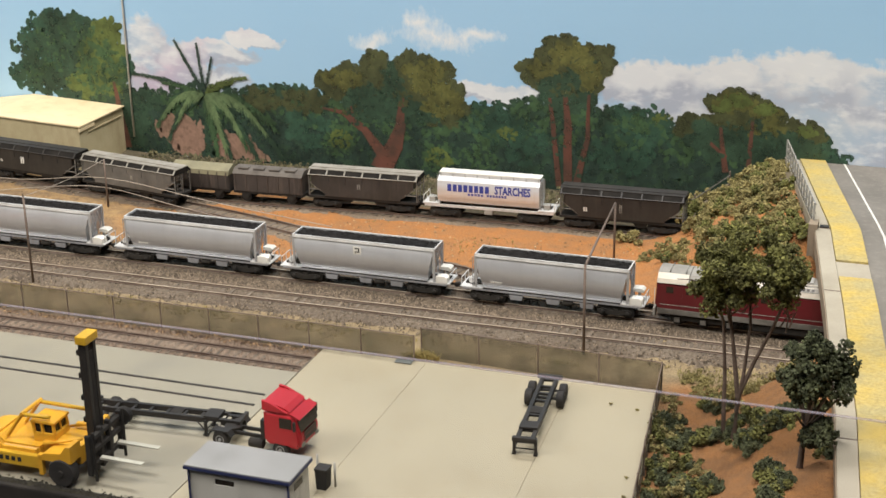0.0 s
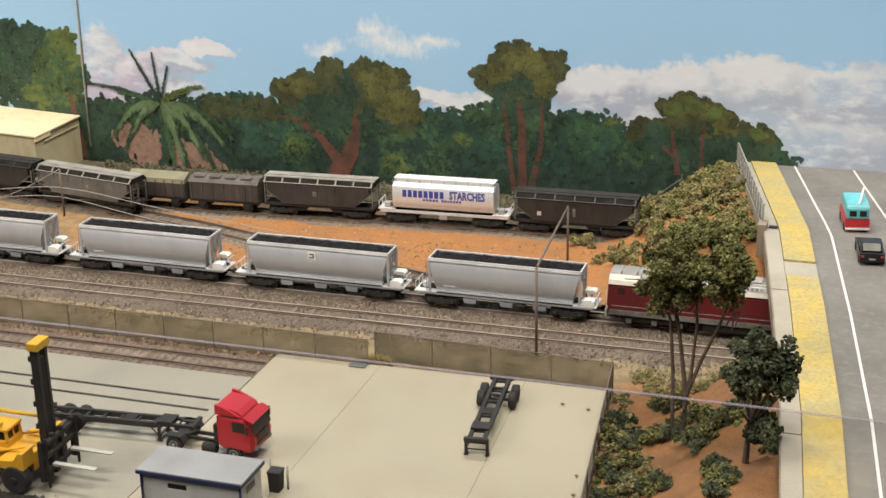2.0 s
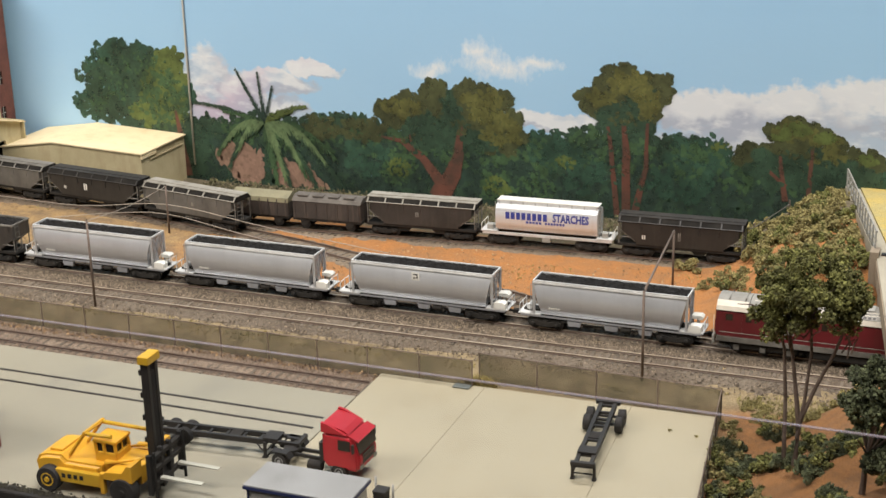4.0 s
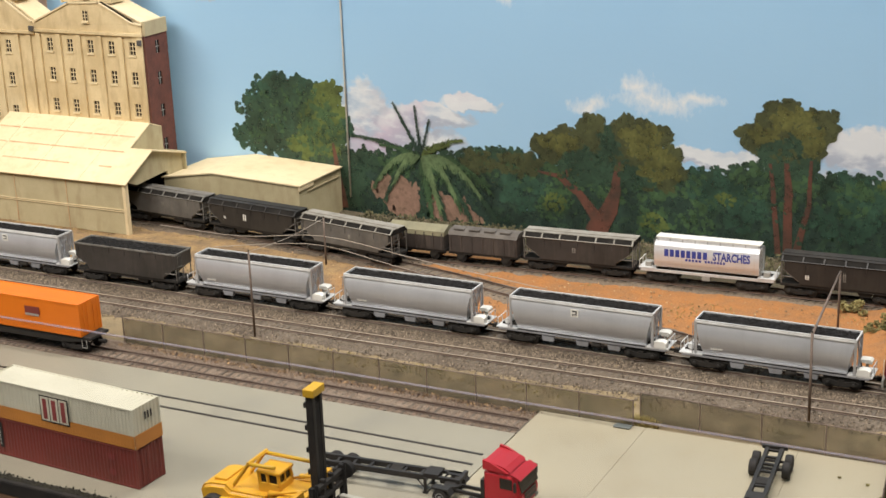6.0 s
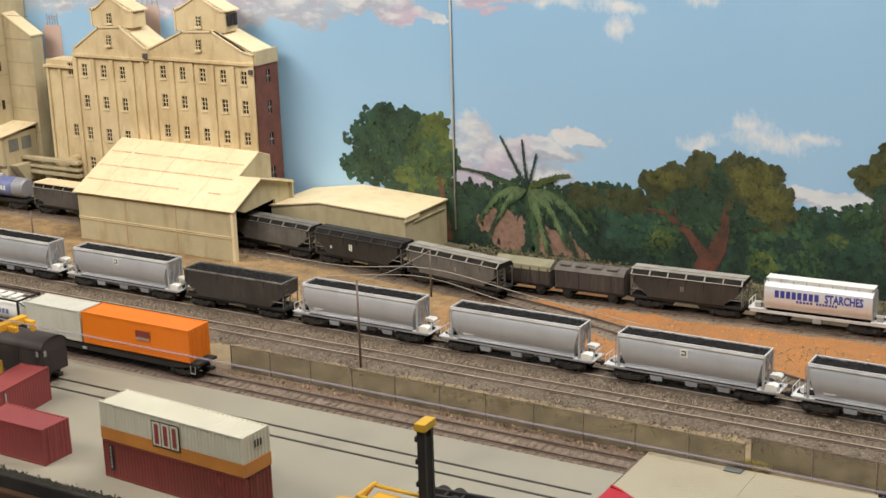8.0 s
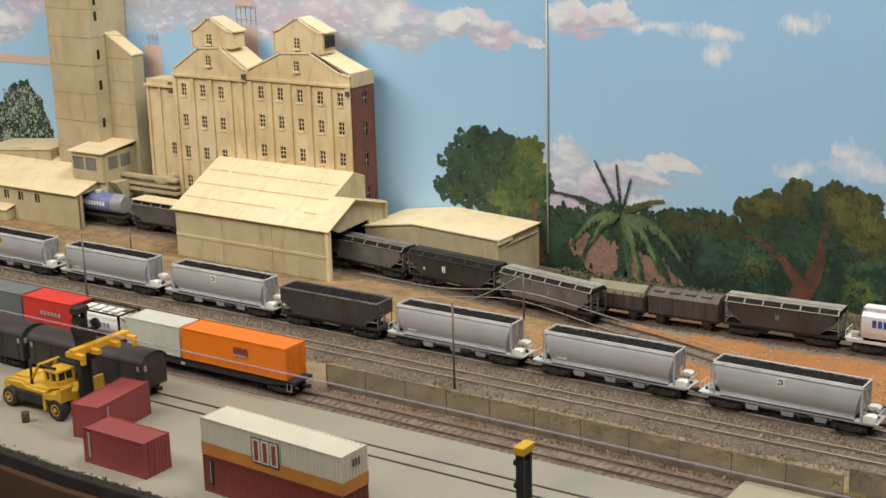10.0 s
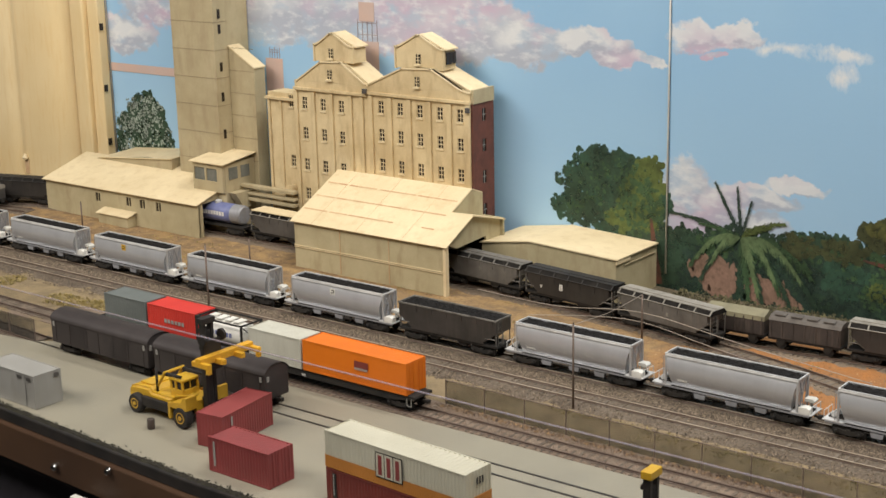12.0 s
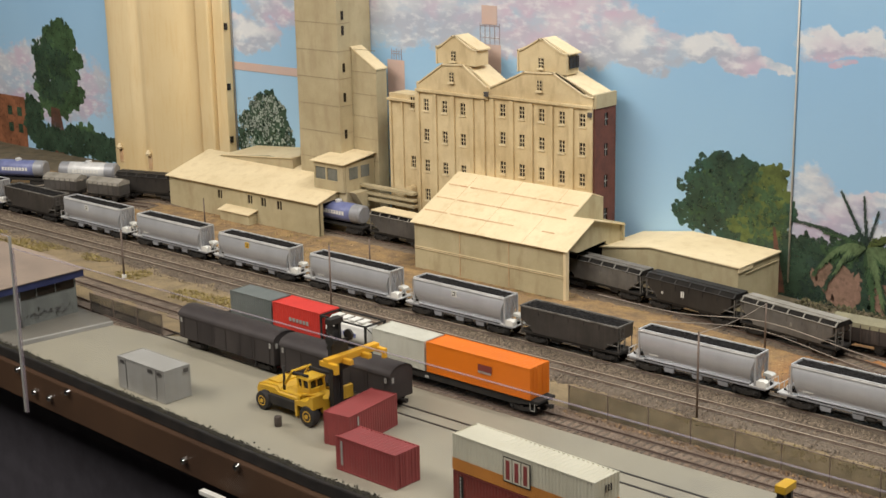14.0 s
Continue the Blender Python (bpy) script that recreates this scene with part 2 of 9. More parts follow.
M["path"] = mat("footpath_concrete", (0.43, 0.385, 0.30), (0.36, 0.32, 0.245), 0.75, s1=25, fine=0.2)
M["grass_yellow"] = mat("yellow_flock_grass", (0.64, 0.47, 0.13), (0.50, 0.42, 0.20), 0.95, s1=34, s2=420, fine=0.5, bump=1.0, depth=0.0015)
M["bridge"] = mat("bridge_concrete", (0.33, 0.265, 0.19), (0.25, 0.195, 0.14), 0.8, s1=30, fine=0.25, streak=0.4)
M["fascia"] = mat("brown_fascia_board", (0.092, 0.050, 0.028), (0.066, 0.036, 0.021), 0.45, s1=12, fine=0.1, bump=0.05)
M["curtain"] = mat("black_cloth", (0.060, 0.054, 0.066), None, 0.95)
M["chrome"] = mat("steel_bolt", (0.7, 0.68, 0.64), None, 0.2, 1.0, bump=0)
M["hall"] = mat("hall_wall", (0.28, 0.26, 0.235), None, 0.9, s1=1, s2=20, fine=0.1, bump=0)
M["hall_floor"] = mat("hall_floor", (0.115, 0.11, 0.105), None, 0.8, s1=1, s2=30, fine=0.1, bump=0)
M["bark"] = mat("gum_bark", (0.095, 0.066, 0.05), (0.17, 0.125, 0.10), 0.9, s1=120, s2=900, fine=0.4)
M["leaf"] = mat("olive_foliage", (0.20, 0.20, 0.056), (0.09, 0.088, 0.029), 0.9, s1=60, s2=900, fine=0.5, island=0.5)
M["leaf_dark"] = mat("dark_foliage", (0.115, 0.128, 0.062), (0.04, 0.048, 0.022), 0.9, s1=60, s2=900, fine=0.5, island=0.5)
M["leaf_bush"] = mat("bush_foliage", (0.34, 0.285, 0.115), (0.18, 0.155, 0.06), 0.95, s1=60, s2=900, fine=0.5, island=0.45)
M["straw"] = mat("straw_tufts", (0.42, 0.33, 0.12), (0.3, 0.24, 0.09), 0.95, s1=60, fine=0.4, island=0.35)
M["scrub"] = mat("dry_scrub", (0.13, 0.115, 0.055), (0.075, 0.07, 0.04), 0.95, s1=80, fine=0.5, island=0.5)
M["twig"] = mat("dark_twigs", (0.035, 0.032, 0.025), (0.06, 0.055, 0.035), 0.95, s1=100, fine=0.5, island=0.4)


def mesh_material(name, c1, c2):
    """Fine brown fly-screen mesh: threads with open holes between them."""
    m, nt, bsdf, coord = begin(name)
    blotch = mix(nt, ramp(nt, noise_node(nt, coord, 38, 4), 0.40, 0.62), c1, c2)
    nt.links.new(blotch, bsdf.inputs["Base Color"])
    bsdf.inputs["Roughness"].default_value = 0.8
    clear = nt.nodes.new("ShaderNodeBsdfTransparent")
    fac = ramp(nt, noise_node(nt, coord, 45, 5), 0.3, 0.7)
    share = node(nt, "ShaderNodeMapRange")
    share.inputs["To Min"].default_value, share.inputs["To Max"].default_value = 0.36, 0.60
    nt.links.new(fac, share.inputs["Value"])
    sh = nt.nodes.new("ShaderNodeMixShader")
    nt.links.new(share.outputs["Result"], sh.inputs[0])
    nt.links.new(clear.outputs[0], sh.inputs[1])
    nt.links.new(bsdf.outputs[0], sh.inputs[2])
    nt.links.new(sh.outputs[0], nt.nodes["Material Output"].inputs["Surface"])
    return m


def edge_material():
    """Polished acrylic edge: milky, half see-through."""
    m, nt, bsdf, coord = begin("acrylic_edge")
    bsdf.inputs["Base Color"].default_value = (0.34, 0.28, 0.31, 1)
    bsdf.inputs["Roughness"].default_value = 0.3
    clear = nt.nodes.new("ShaderNodeBsdfTransparent")
    sh = nt.nodes.new("ShaderNodeMixShader")
    sh.inputs[0].default_value = 0.34
    nt.links.new(clear.outputs[0], sh.inputs[1])
    nt.links.new(bsdf.outputs[0], sh.inputs[2])
    nt.links.new(sh.outputs[0], nt.nodes["Material Output"].inputs["Surface"])
    return m


def perspex_material():
    m, nt, bsdf, coord = begin("clear_acrylic")
    clear = node(nt, "ShaderNodeBsdfTransparent", Color=(0.95, 0.95, 0.955, 1))
    gloss = node(nt, "ShaderNodeBsdfGlossy", Roughness=0.03)
    sh = nt.nodes.new("ShaderNodeMixShader")
    sh.inputs[0].default_value = 0.025
    nt.links.new(clear.outputs[0], sh.inputs[1])
    nt.links.new(gloss.outputs[0], sh.inputs[2])
    nt.links.new(sh.outputs[0], nt.nodes["Material Output"].inputs["Surface"])
    return m


def concrete_material(name, c1, c2, stain):
    """Trowelled concrete with broad stains, thin dark scuffs and fine grain."""
    m, nt, bsdf, coord = begin(name)
    col = mix(nt, ramp(nt, noise_node(nt, coord, 6, 4), 0.35, 0.65), c1, c2)
    blot = ramp(nt, noise_node(nt, coord, 16, 5, 0.7), 0.52, 0.72)
    half = nt.nodes.new("ShaderNodeMath")
    half.operation = "MULTIPLY"
    half.inputs[1].default_value = 0.75
    nt.links.new(blot, half.inputs[0])
    col = mix(nt, half.outputs[0], col, stain)
    scuff = ramp(nt, noise_node(nt, coord, 22, 3, 0.5, (1, 7, 1)), 0.66, 0.74)
    thin = nt.nodes.new("ShaderNodeMath")
    thin.operation = "MULTIPLY"
    thin.inputs[1].default_value = 0.42
    nt.links.new(scuff, thin.inputs[0])
    col = mix(nt, thin.outputs[0], col, tuple(v * 0.6 for v in stain))
    grain = noise_node(nt, coord, 700, 3)
    col = mix(nt, ramp(nt, grain, 0.3, 0.7), mix(nt, 1.0, col, (0.92, 0.915, 0.90), "MULTIPLY"), col)
    nt.links.new(col, bsdf.inputs["Base Color"])
    bsdf.inputs["Roughness"].default_value = 0.5
    b = node(nt, "ShaderNodeBump", Strength=0.12, Distance=0.0004)
    nt.links.new(grain, b.inputs["Height"])
    nt.links.new(b.outputs["Normal"], bsdf.inputs["Normal"])
    return m


M["concrete"] = concrete_material("yard_concrete", (0.355, 0.325, 0.245), (0.305, 0.28, 0.215), (0.245, 0.228, 0.185))
M["concrete_pale"] = concrete_material("pale_concrete", (0.43, 0.378, 0.265), (0.385, 0.34, 0.24), (0.345, 0.295, 0.20))
M["apron"] = concrete_material("office_apron", (0.20, 0.185, 0.15), (0.16, 0.148, 0.125), (0.12, 0.11, 0.095))
M["mesh"] = mesh_material("fence_mesh", (0.150, 0.118, 0.074), (0.078, 0.072, 0.040))
M["mesh_dark"] = mesh_material("dark_fence_mesh", (0.055, 0.046, 0.036), (0.032, 0.028, 0.022))
M["perspex"] = perspex_material()
M["perspex_edge"] = edge_material()


# ---- building blocks ----
def box(bm, x0, x1, y0, y1, z0, z1, m=None):
    vs = [bm.verts.new(p) for p in ((x0, y0, z0), (x1, y0, z0), (x1, y1, z0), (x0, y1, z0),
                                    (x0, y0, z1), (x1, y0, z1), (x1, y1, z1), (x0, y1, z1))]
    if m is not None:
        for v in vs:
            v.co = m @ v.co
    for f in ((3, 2, 1, 0), (4, 5, 6, 7), (0, 1, 5, 4), (1, 2, 6, 5), (2, 3, 7, 6), (3, 0, 4, 7)):
        bm.faces.new([vs[i] for i in f])
    return vs


def bbox(x0, x1, y0, y1, z0, z1, bevel=0.0004, seg=2):
    bm = bmesh.new()
    box(bm, x0, x1, y0, y1, z0, z1)
    if bevel:
        bmesh.ops.bevel(bm, geom=bm.edges[:], offset=bevel, segments=seg, affect="EDGES", profile=0.6)
    return bm


def prism(bm, outline, axis, a, b):
    """Extrudes a closed outline of (u, w) along an axis: 'x' takes (y, z), 'y' takes (x, z), 'z' takes (x, y)."""
    def put(u, w, s):
        return {"x": (s, u, w), "y": (u, s, w), "z": (u, w, s)}[axis]
    r0 = [bm.verts.new(put(u, w, a)) for u, w in outline]
    r1 = [bm.verts.new(put(u, w, b)) for u, w in outline]
    n = len(outline)
    for i in range(n):
        bm.faces.new((r0[i], r0[(i + 1) % n], r1[(i + 1) % n], r1[i]))
    bm.faces.new(r0[::-1]), bm.faces.new(r1)
    bmesh.ops.recalc_face_normals(bm, faces=bm.faces[:])
    return bm


def rod(bm, p, q, r0, r1=None, seg=8, caps=True):
    """A round bar from p to q, tapering from r0 to r1."""
    p, q = Vector(p), Vector(q)
    r1 = r0 if r1 is None else r1
    turn = (q - p).to_track_quat("Z", "Y").to_matrix()
    rings = []
    for c, r in ((p, r0), (q, r1)):
        rings.append([bm.verts.new(c + turn @ Vector((r * math.cos(2 * math.pi * i / seg), r * math.sin(2 * math.pi * i / seg), 0))) for i in range(seg)])
    for i in range(seg):
        f = bm.faces.new((rings[0][i], rings[0][(i + 1) % seg], rings[1][(i + 1) % seg], rings[1][i]))
        f.smooth = seg > 6
    if caps:
        bm.faces.new(rings[0][::-1]), bm.faces.new(rings[1])
    return bm


def lathe(bm, profile, center, axis="y", seg=16):
    """Turns (radius, offset) pairs about an axis through the centre."""
    c = Vector(center)
    rings = []
    for r, o in profile:
        ring = []
        for i in range(seg):
            a = 2 * math.pi * i / seg
            u, w = r * math.cos(a), r * math.sin(a)
            ring.append(bm.verts.new(c + Vector({"y": (u, o, w), "x": (o, u, w), "z": (u, w, o)}[axis])))
        rings.append(ring)
    for a, b in zip(rings, rings[1:]):
        for i in range(seg):
            bm.faces.new((a[i], a[(i + 1) % seg], b[(i + 1) % seg], b[i])).smooth = True
    bm.faces.new(rings[0][::-1]), bm.faces.new(rings[-1])
    bmesh.ops.recalc_face_normals(bm, faces=bm.faces[:])
    return bm


def tube(bm, pts, radii, seg=8):
    """One closed round tube through the points."""
    pts = [Vector(p) for p in pts]
    rings = []
    for i, p in enumerate(pts):
        d = (pts[min(i + 1, len(pts) - 1)] - pts[max(i - 1, 0)]).normalized()
        turn = d.to_track_quat("Z", "Y").to_matrix()
        r = radii[i] if hasattr(radii, "__len__") else radii
        rings.append([bm.verts.new(p + turn @ Vector((r * math.cos(2 * math.pi * k / seg), r * math.sin(2 * math.pi * k / seg), 0))) for k in range(seg)])
    for a, b in zip(rings, rings[1:]):
        for k in range(seg):
            bm.faces.new((a[k], a[(k + 1) % seg], b[(k + 1) % seg], b[k])).smooth = True
    bm.faces.new(rings[0][::-1]), bm.faces.new(rings[-1])
    return bm


def to_mesh(name, bm, material):
    me = bpy.data.meshes.new(name)
    bm.normal_update()
    for e in bm.edges:
        if len(e.link_faces) == 2 and (e.link_faces[0].smooth != e.link_faces[1].smooth or e.calc_face_angle() > 0.62):
            e.smooth = False
    bm.to_mesh(me)
    bm.free()
    me.materials.append(material)
    return me


def part(name, bm, material, parent=None, label=""):
    ob = new(name, to_mesh(name, bm, material))
    if parent is not None:
        ob.parent = parent
    if label:
        ob["label"] = label
    return ob


def thing(name, label, category, at=None, group="", kind=""):
    ob = new(name)
    ob.empty_display_size = 0.01
    if at is not None:
        ob.matrix_basis = at
    return tagged(ob, label, category, group, kind)


def solid(name, bm, material, label, category="", kind="", group=""):
    return tagged(new(name, to_mesh(name, bm, material)), label, category, group, kind)


def fresh(fn, *args, **kw):
    bm = bmesh.new()
    fn(bm, *args, **kw)
    return bm


def letters(name, body, size, m, material, parent, label="", align="CENTER"):
    cu = bpy.data.curves.new(name, "FONT")
    cu.body, cu.size, cu.align_x, cu.align_y, cu.extrude, cu.resolution_u, cu.offset = body, size, align, "CENTER", 0.00006, 2, size * 0.035
    tmp = bpy.data.objects.new(name, cu)
    scene.collection.objects.link(tmp)
    me = bpy.data.meshes.new_from_object(tmp.evaluated_get(bpy.context.evaluated_depsgraph_get()))
    bpy.data.objects.remove(tmp)
    me.materials.clear()
    me.materials.append(material)
    ob = new(name, me)
    ob.parent = parent
    ob.matrix_basis = m
    if label:
        ob["label"] = label
    return ob

# ---- the hall ----
solid("floor", bbox(-5, 5, -4, 4, -1.1, -1.0, 0), M["hall_floor"], "dark hall floor", "floor", "structure")
solid("ceiling", bbox(-5, 5, -4, 4, 3.0, 3.1, 0), M["hall"], "plain pale hall ceiling", "ceiling", "structure")
for i, (x0, x1, y0, y1) in enumerate(((-5, 5, 4, 4.1), (-5, 5, -4.1, -4), (-5.1, -5, -4, 4), (5, 5.1, -4, 4))):
    solid("wall_" + ("north", "south", "west", "east")[i], bbox(x0, x1, y0, y1, -1.0, 3.0, 0), M["hall"], "plain pale hall wall", "wall", "structure")


# ---- baseboard, fascia, curtain ----
def smooth(v):
    v = max(0.0, min(1.0, v))
    return v * v * (3 - 2 * v)


def path_left(y):
    """The west edge of the overbridge road, by the distance across the board."""
    return float(np.interp(y, (0.60, 0.724, 0.83, 1.00, 1.17, 1.40), (0.672, 0.661, 0.650, 0.627, 0.601, 0.550)))


def height(x, y):
    under = smooth((path_left(y) + 0.014 - x) / 0.010)
    north = 0.056 * smooth((x - 0.44) / 0.13) * smooth((y - 1.125) / 0.05) * (0.25 + 0.75 * under)
    south = 0.052 * smooth((x - 0.545) / 0.11) * smooth((1.0 - y) / 0.05)
    n = noise.noise(Vector((x * 28, y * 28, 0.3))) * 0.0016 + noise.noise(Vector((x * 90, y * 90, 2.3))) * 0.0008
    rough = 1.0 + 3.0 * (north + south) / 0.05
    return -0.0036 + max(north, south) + n * rough


def front(x):
    """How far the front edge of the layout runs back beyond the middle of the yard."""
    return 0.06 * max(0.0, -0.2 - x)


def front_bar(x0, x1, y0, y1, z0, z1, bevel=0.0006):
    """A long bar that follows the front edge."""
    xs = [x0, -0.2, x1]
    bm = prism(bmesh.new(), [(x, y0 + front(x)) for x in xs] + [(x, y1 + front(x)) for x in reversed(xs)], "z", z0, z1)
    bmesh.ops.bevel(bm, geom=[e for e in bm.edges if abs(e.verts[0].co.x - e.verts[1].co.x) > 0.1], offset=bevel, segments=2, affect="EDGES")
    return bm


def ground_sheet():
    xs = np.linspace(-2.3, 0.70, 336)
    ys = np.concatenate((np.linspace(0.70, 0.90, 30), np.linspace(0.907, 1.392, 80)))
    verts = [(x, max(y, 0.70 + front(x)), height(x, y) if (x > 0.535 or y > 0.906) else -0.004) for y in ys for x in xs]
    n = len(xs)
    faces = [(j * n + i, j * n + i + 1, (j + 1) * n + i + 1, (j + 1) * n + i) for j in range(len(ys) - 1) for i in range(n - 1)]
    me = bpy.data.meshes.new("ground")
    me.from_pydata(verts, [], faces)
    me.shade_smooth()
    return me


def ground_material():
    """Orange earth that fades to straw-coloured and grey-brown ground towards the mill."""
    m, nt, bsdf, coord = begin("layout_ground")
    sep = nt.nodes.new("ShaderNodeSeparateXYZ")
    nt.links.new(coord, sep.inputs[0])
    patch = noise_node(nt, coord, 9, 5)
    fine = noise_node(nt, coord, 750, 3)
    mid = noise_node(nt, coord, 60, 4)

    def shifted(sock, k):
        a = nt.nodes.new("ShaderNodeMath")
        a.operation = "MULTIPLY_ADD"
        nt.links.new(patch, a.inputs[0])
        a.inputs[1].default_value = k
        nt.links.new(sock, a.inputs[2])
        return a.outputs[0]
    orange = mix(nt, ramp(nt, mid, 0.35, 0.65), (0.47, 0.195, 0.056), (0.37, 0.175, 0.066))
    straw = mix(nt, ramp(nt, mid, 0.35, 0.65), (0.44, 0.285, 0.125), (0.25, 0.165, 0.09))
    col = mix(nt, ramp(nt, shifted(sep.outputs[0], 0.25), 0.02, 0.16), straw, orange)
    near = mix(nt, ramp(nt, mid, 0.35, 0.65), (0.36, 0.27, 0.15), (0.25, 0.19, 0.11))
    col = mix(nt, ramp(nt, shifted(sep.outputs[1], 0.05), 1.10, 1.16), near, col)
    south = mix(nt, ramp(nt, mid, 0.35, 0.65), (0.36, 0.165, 0.056), (0.25, 0.125, 0.052))
    south = mix(nt, ramp(nt, sep.outputs[0], 0.50, 0.535), near, south)
    col = mix(nt, ramp(nt, shifted(sep.outputs[1], 0.03), 1.005, 0.985), col, south)
    litter = mix(nt, ramp(nt, mid, 0.35, 0.65), (0.20, 0.155, 0.095), (0.12, 0.10, 0.062))
    col = mix(nt, ramp(nt, shifted(sep.outputs[1], 0.03), 1.302, 1.318), col, litter)
    grain = ramp(nt, fine, 0.3, 0.6)
    col = mix(nt, grain, mix(nt, 1.0, col, (0.62, 0.6, 0.56), "MULTIPLY"), col)
    nt.links.new(col, bsdf.inputs["Base Color"])
    bsdf.inputs["Roughness"].default_value = 0.95
    b = node(nt, "ShaderNodeBump", Strength=1.0, Distance=0.0014)
    nt.links.new(fine, b.inputs["Height"])
    nt.links.new(b.outputs["Normal"], bsdf.inputs["Normal"])
    return m


gme = ground_sheet()
gme.materials.append(ground_material())
tagged(new("ground", gme), "orange and straw scenic ground of the layout", "ground", kind="structure")

bm = bmesh.new()
prism(bm, ((-2.3, 0.70 + front(-2.3)), (-0.2, 0.70), (1.1, 0.70), (1.1, 1.40), (-2.3, 1.40)), "z", -0.05, -0.014)
solid("baseboard", bm, M["fascia"], "brown timber baseboard under the layout", "board", "structure")
fascia = thing("fascia", "brown varnished fascia board with steel bolts", "fascia", kind="structure")
part("board", front_bar(-2.3, 1.1, 0.690, 0.6995, -0.043, -0.010), M["fascia"], fascia)
part("edging", front_bar(-2.3, 1.1, 0.6955, 0.7055, -0.0098, 0.0004), M["black"], fascia, "rough black edging")
for x, z in ((-0.372, -0.030), (-0.294, -0.013), (-0.563, -0.013), (-0.598, -0.028), (-0.627, -0.029), (-0.657, -0.012), (0.02, -0.022), (0.40, -0.022), (-0.73, -0.02)):
    bm = lathe(bmesh.new(), ((0.0035, 0), (0.0036, -0.002), (0.0026, -0.0042), (0.0008, -0.005)), (x, 0.6897 + front(x), z), "y", 12)
    part("bolt", bm, M["chrome"], fascia, "domed steel bolt")
solid("curtain", front_bar(-2.3, 1.1, 0.735, 0.74, -1.0, -0.05, 0.0003), M["curtain"], "black cloth curtain below the layout", "curtain", "structure")
solid("paper_card", bbox(-0.335, -0.305, 0.6838, 0.6896, -0.0465, -0.0425, 0.0004), M["white"], "white card clipped under the fascia", "card")


def scatter(count, place, size, seed, flat=0.6, sides=5):
    """Many small uneven clods; place(rng) gives a point or None."""
    rng = random.Random(seed)
    verts, faces = [], []
    for _ in range(count):
        p = place(rng)
        if p is None:
            continue
        s = size * rng.uniform(0.5, 1.4)
        k = len(verts)
        a0 = rng.uniform(0, 6.28)
        for j in range(sides):
            a = a0 + 6.283 * j / sides
            r = s * rng.uniform(0.7, 1.2)
            verts.append((p[0] + r * math.cos(a), p[1] + r * math.sin(a), p[2] - s * 0.3))
        verts.append((p[0] + rng.uniform(-.3, .3) * s, p[1] + rng.uniform(-.3, .3) * s, p[2] + s * flat * rng.uniform(0.6, 1.3)))
        faces += [(k + j, k + (j + 1) % sides, k + sides) for j in range(sides)]
    me = bpy.data.meshes.new("scatter")
    me.from_pydata(verts, [], faces)
    return me


def stuff(name, me, material, label, category):
    me.name = name
    me.materials.append(material)
    return tagged(new(name, me), label, category, kind="stuff")


stuff("edge_scrub", scatter(11000, lambda r: (lambda x: (x, 0.6995 + front(x) + abs(r.gauss(0, 0.0030)), -0.0002 + r.uniform(0, 0.0012)))(r.uniform(-0.80, 0.62)), 0.0009, 5, 0.9), M["twig"],
      "dark scrub along the front edge of the yard", "scrub")

# ---- concrete yard ----
yard = thing("concrete_yard", "pale grey concrete container yard with joints", "pavement", kind="structure")
SLABS = (((-0.688, 0.7355), (-0.2, 0.7055), (0.2595, 0.7055), (0.2595, 0.907), (-0.52, 0.905), (-0.60, 0.853), (-0.672, 0.845)),
         ((0.2602, 0.7055), (0.3449, 0.7055), (0.3449, 0.953), (0.2605, 0.952)),
         ((0.3451, 0.7055), (0.4700, 0.7055), (0.4570, 0.955), (0.3451, 0.953)),
         ((0.4702, 0.7055), (0.548, 0.7055), (0.52, 0.957), (0.4572, 0.955)))
for i, outline in enumerate(SLABS):
    bm = prism(bmesh.new(), outline, "z", -0.006, 0.0)
    bmesh.ops.bevel(bm, geom=[e for e in bm.edges if min(v.co.z for v in e.verts) > -0.001], offset=0.0001, segments=1, affect="EDGES")
    part("slab", bm, M["concrete_pale" if i else "concrete"], yard)
part("bed", fresh(lambda b: prism(b, ((-0.69, 0.735), (-0.2, 0.705), (0.548, 0.705), (0.521, 0.956), (0.26, 0.952), (0.255, 0.905), (-0.66, 0.85)), "z", -0.012, -0.003)), M["joint"], yard)
part("slab", prism(bmesh.new(), ((-1.21, 0.7665), (-0.6945, 0.7360), (-0.676, 0.845), (-0.70, 0.862), (-1.21, 0.862)), "z", -0.008, -0.0012), M["apron"], yard, "dirty grey apron round the office")
bm = bmesh.new()
prism(bm, ((-0.6935, 0.7415), (-0.6895, 0.7415), (-0.6705, 0.8445), (-0.6745, 0.8445)), "z", -0.004, 0.004)
solid("kerb", bm, M["box_grey"], "grey kerb beam across the end of the yard", "kerb", "structure")


# ---- tracks ----
def curve_points(pts, step=0.006):
    """Even points along a smooth line through the given ones."""
    pts = [np.array(p, float) for p in pts]
    ext = [2 * pts[0] - pts[1]] + pts + [2 * pts[-1] - pts[-2]]
    out = []
    for a, b, c, d in zip(ext, ext[1:], ext[2:], ext[3:]):
        n = max(2, int(np.linalg.norm(c - b) / step))
        for k in range(n):
            t = k / n
            out.append(0.5 * (2 * b + (c - a) * t + (2 * a - 5 * b + 4 * c - d) * t * t + (3 * b - a - 3 * c + d) * t ** 3))
    return out + [pts[-1]]


def frames_along(line):
    for i, p in enumerate(line):
        d = line[min(i + 1, len(line) - 1)] - line[max(i - 1, 0)]
        d = d / np.linalg.norm(d)
        yield p, d, np.array((-d[1], d[0]))


